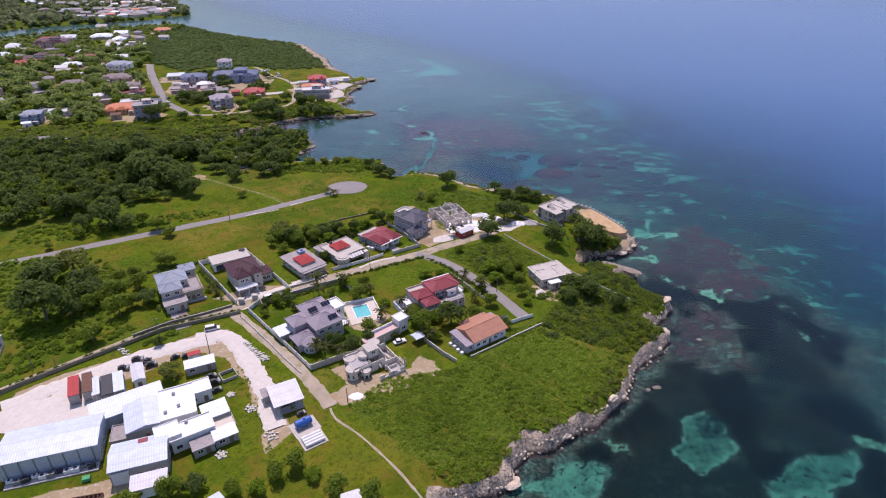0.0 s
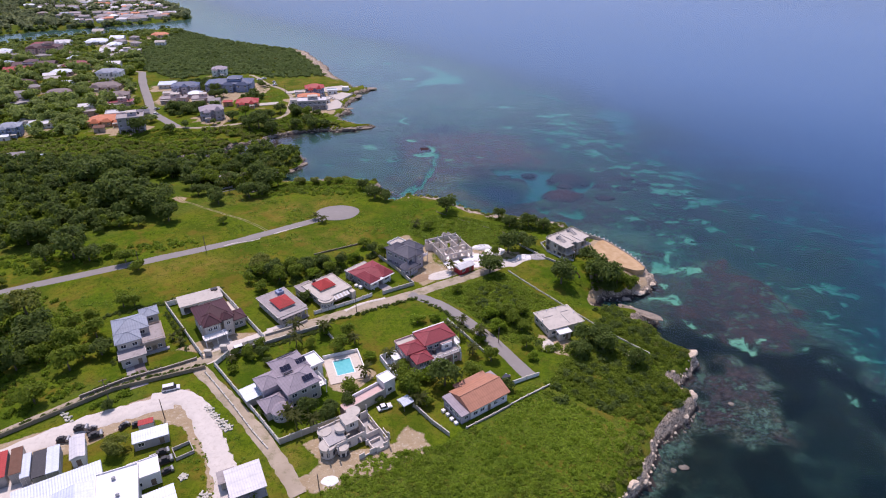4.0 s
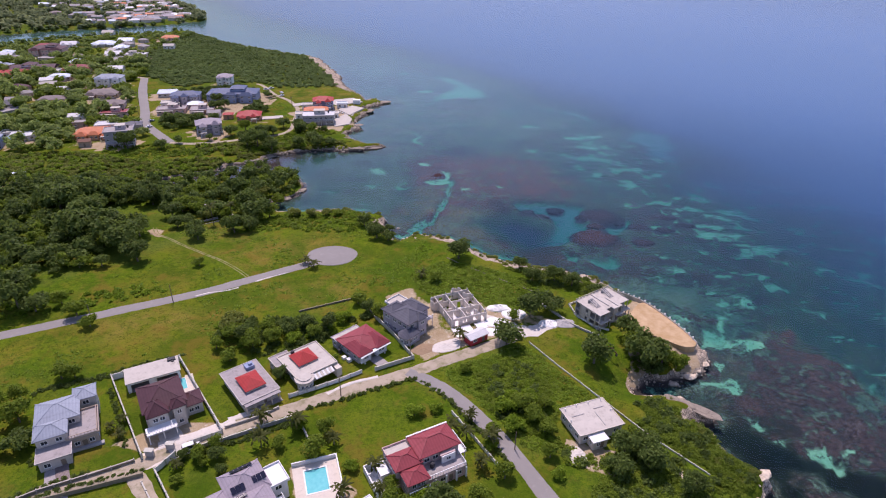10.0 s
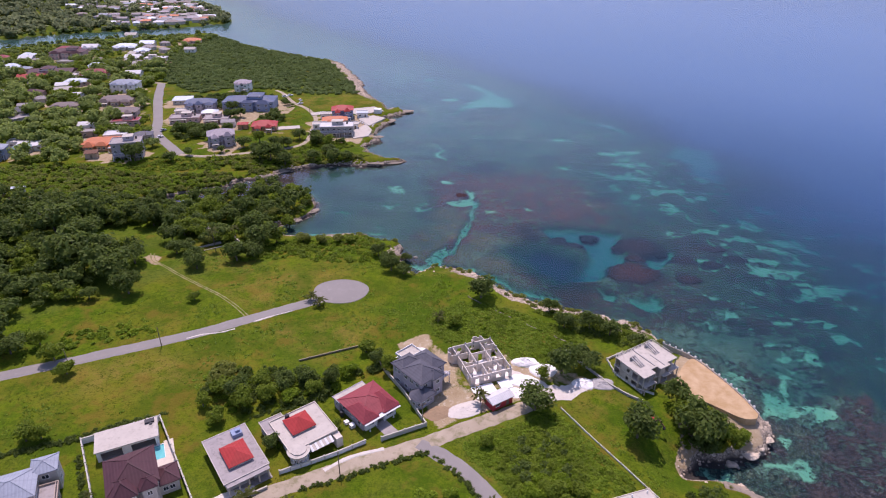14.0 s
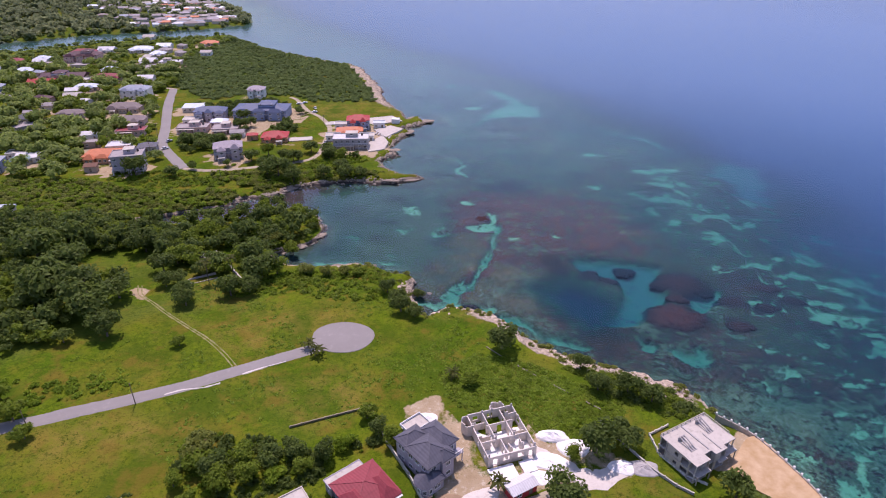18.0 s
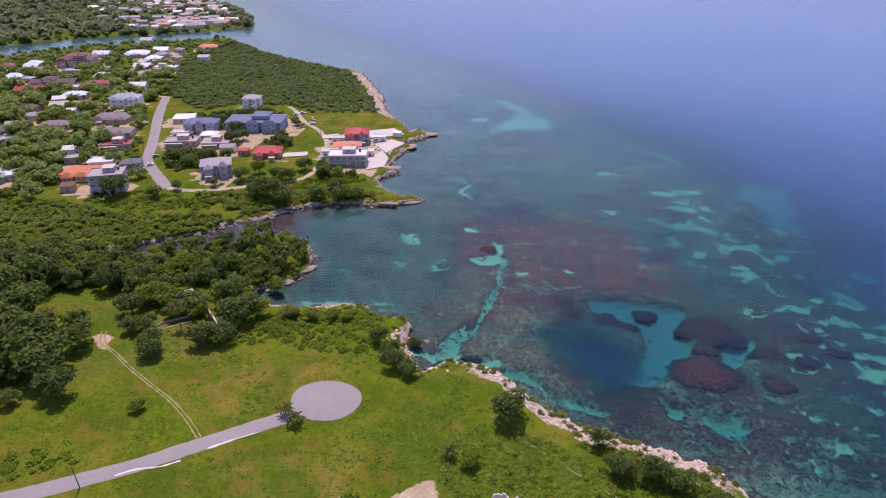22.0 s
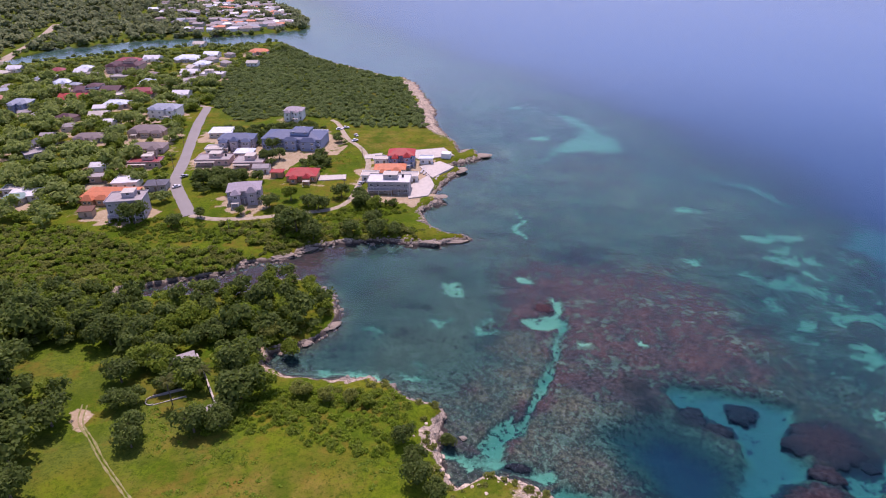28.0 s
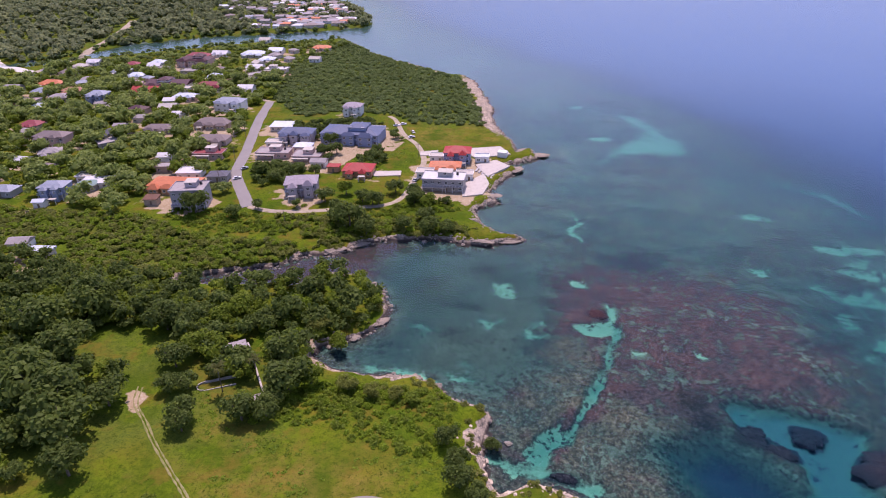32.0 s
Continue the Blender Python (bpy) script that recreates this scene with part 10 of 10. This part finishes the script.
keep = (vnoise(pts[:, 0], pts[:, 1], 13, 33) * 0.7 + vnoise(pts[:, 0], pts[:, 1], 4, 35) * 0.3 > 0.57) & (vr.random(len(pts)) < 0.9)
wp = pts[keep]
grow("weeds", wp, vr.uniform(0.5, 1.15, len(wp)), fine_v, M["leaf_light"], "clumps of taller green weeds in the grass", "weeds", 0.1, (0.35, 0.7))


# ---- limestone along the water ----
def rock_mesh(seed):
    bm = bmesh.new()
    bmesh.ops.create_icosphere(bm, subdivisions=2, radius=1.0)
    for v_ in bm.verts:
        n_ = noise.noise(v_.co * 1.1 + Vector((seed * 3.1, 0, 0))) * 0.55 + noise.noise(v_.co * 3.0 + Vector((seed, 5, 0))) * 0.28
        v_.co *= 1 + n_
        v_.co.z *= 0.62
    me = bpy.data.meshes.new("rock")
    bm.to_mesh(me), bm.free()
    me.materials.append(M["rock"])
    return me


ROCKS = [rock_mesh(i) for i in range(7)]
RV = [np.array([v_.co[:] for v_ in me.vertices]) for me in ROCKS]
RF = [np.array([p.vertices[:] for p in me.polygons]) for me in ROCKS]
def rock_band(runs, step, spreads, sizes, material, label):
    """Broken stone scattered along runs of the waterline, joined."""
    line = np.concatenate([curve_through(s_, step) for s_ in runs])
    Vs, Fs, base = [], [], 0
    for x, y in np.concatenate([line + vr.normal(0, sp, line.shape) for sp in spreads]):
        s = vr.uniform(*sizes) * (1.6 if vr.random() < 0.12 else 1.0)
        k_ = vr.integers(0, 7)
        a = vr.uniform(0, 2 * math.pi)
        R = np.array([[math.cos(a), -math.sin(a), 0], [math.sin(a), math.cos(a), 0], [0, 0, vr.uniform(0.6, 1.1)]]) * s
        z = ground_z(x, y)
        if z < -0.6:
            continue
        Vs.append(RV[k_] @ R.T + (x, y, max(z, -0.3) - 0.1 * s))
        Fs.append(RF[k_] + base)
        base += len(RV[k_])
    me = numpy_mesh("shore_rocks", np.concatenate(Vs), np.concatenate(Fs))
    me.materials.append(material)
    return tagged(new("shore_rocks", me), label, "rocks", kind="stuff")


rock_band((SHORE_POINT[8:],), 0.8, (2.4, 3.2), (0.15, 0.5), M["rock"], "loose grey and tan rubble over the low ledge")
rock_band((SHORE_CLIFF[3:], SHORE_POINT), 1.6, (0.5, 0.9), (0.15, 0.5), M["rock"], "broken grey and tan limestone blocks along the waterline")
rock_band((SHORE_BAY[:6], SHORE_BAY[9:18], SHORE_BAY[23:], SHORE_TOWN[:22]), 1.3, (0.7, 1.3), (0.25, 0.75), M["rock_dark"], "dark broken limestone along the bay and town shore")
# single boulders and ledges that stand out
for i, (x, y, sx, sy, sz, ang) in enumerate(((71, 191, 5.8, 1.6, 1.1, -36), (66, 194, 4.0, 1.3, 1.0, -30), (74, 208.5, 2.0, 1.6, 1.4, 20), (68.5, 206, 1.6, 1.2, 1.4, 0), (80, 214, 2.0, 1.5, 1.4, 60), (78, 168, 2.0, 1.4, 2.4, 40), (72, 151, 1.8, 1.4, 2.6, 70),
                                             (46, 119.5, 2.2, 0.9, 2.4, 38), (30, 107.6, 1.8, 0.9, 2.2, 25), (14, 93, 2.4, 1.8, 1.4, 20), (-30, 305, 1.6, 1.4, 3.2, 0), (-24.5, 306, 1.0, 0.8, 0.7, 0),
                                             (-59, 516, 7.5, 3.4, 2.0, 25), (-66, 522, 5, 3.2, 2.2, 40), (-50, 413, 6.0, 1.8, 1.2, 20), (-60, 408, 5, 1.6, 1.2, 5), (-64, 491, 5, 3, 1.6, 60), (-67, 452, 5, 2.6, 1.5, 30), (-68, 424, 2, 1.6, 1.4, 0), (-77, 345, 2.2, 1.6, 1.6, 70), (-82, 334, 2.0, 1.4, 1.4, 30),
                                             (-115, 384, 5, 1.8, 1.6, 30), (-108, 393, 4, 1.6, 1.6, 50), (58, 166, 2.0, 1.6, 1.2, 0), (66, 146, 1.6, 1.0, 1.6, 30), (84, 151, 0.9, 0.8, 0.7, 0), (62, 128, 1.2, 0.9, 0.6, 0), (59, 127, 0.8, 0.7, 0.5, 0))):
    shape = ROCKS[i % 7]
    if i < 2 or x < 0:
        shape = shape.copy()
        shape.materials[0] = M["rock_dark"]
    o = new("boulder", shape)
    z = max(ground_z(x, y), -0.6)
    o.matrix_basis = pose(x, y, z if z > 0 else z + 0.2, 0, 0, ang) @ Matrix.Diagonal((sx, sy, sz * 0.55, 1))
    tagged(o, "large weathered limestone boulder at the water's edge", "boulder", "shore boulders")


# ---- coral heads in the lagoon and reef ----
k = Nodes("coral", 1.0, 0.0, 0.0)
grain = k.math("ADD", k.math("MULTIPLY", k.noise(1.0, 6, 0.72), 0.65), k.math("MULTIPLY", k.noise(2.6, 4, 0.7), 0.35))
c = k.ramp(grain, (0.36, (0.014, 0.008, 0.010)), (0.50, (0.056, 0.034, 0.038)), (0.62, (0.125, 0.086, 0.082)))
c = k.mix(k.ramp(k.voronoi(0.7), (0.1, 0.7), (0.4, 0.0)), c, (0.026, 0.016, 0.020))
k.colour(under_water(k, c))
k.bump(k.noise(1.5, 5, 0.7), 0.8, 0.5)
M["coral"] = k.m


def coral_head(x, y, rx, ry, h, seed):
    """A knobbly dome with a ragged outline, low at its rim."""
    n, m_ = 64, 12
    z0 = ground_z(x, y)
    V, F = [(0.0, 0.0, h)], []
    for j in range(1, m_ + 1):
        for i in range(n):
            a, r = 2 * math.pi * i / n, j / m_
            ca_, sa_ = math.cos(a), math.sin(a)
            edge_ = 1 + 0.30 * noise.noise(Vector((ca_ * 1.3 + seed, sa_ * 1.3, 0))) + 0.22 * noise.noise(Vector((ca_ * 4 + seed, sa_ * 4, 2))) + 0.12 * noise.noise(Vector((ca_ * 11, sa_ * 11, seed)))
            px_, py_ = rx * r * edge_ * ca_, ry * r * edge_ * sa_
            bump_ = 0.30 * noise.noise(Vector((px_ * 0.8 + seed, py_ * 0.8, 1))) + 0.16 * noise.noise(Vector((px_ * 2.2, py_ * 2.2, seed)))
            V.append((px_, py_, h * (1 - r ** 3.0) + bump_ * h * (1 - r ** 6) - (0.3 if j == m_ else 0)))
    for i in range(n):
        F.append((0, 1 + i, 1 + (i + 1) % n))
        for j in range(m_ - 1):
            a, b = 1 + j * n + i, 1 + j * n + (i + 1) % n
            F.append((a, a + n, b + n, b))
    me = bpy.data.meshes.new("coral_head")
    me.from_pydata(V, [], F)
    ob = tagged(link("coral_head", me, M["coral"], smooth_shade=True), "dark rounded coral head rising from pale lagoon sand", "coral head", "coral heads")
    ob.matrix_basis = pose(x, y, z0 + 0.05)
    return ob


for i, (x, y, rx, ry) in enumerate(HEADS[:14]):
    coral_head(x, y, rx * 0.92, ry * 0.92, 0.45 + 0.05 * min(rx, ry), i * 3.7)
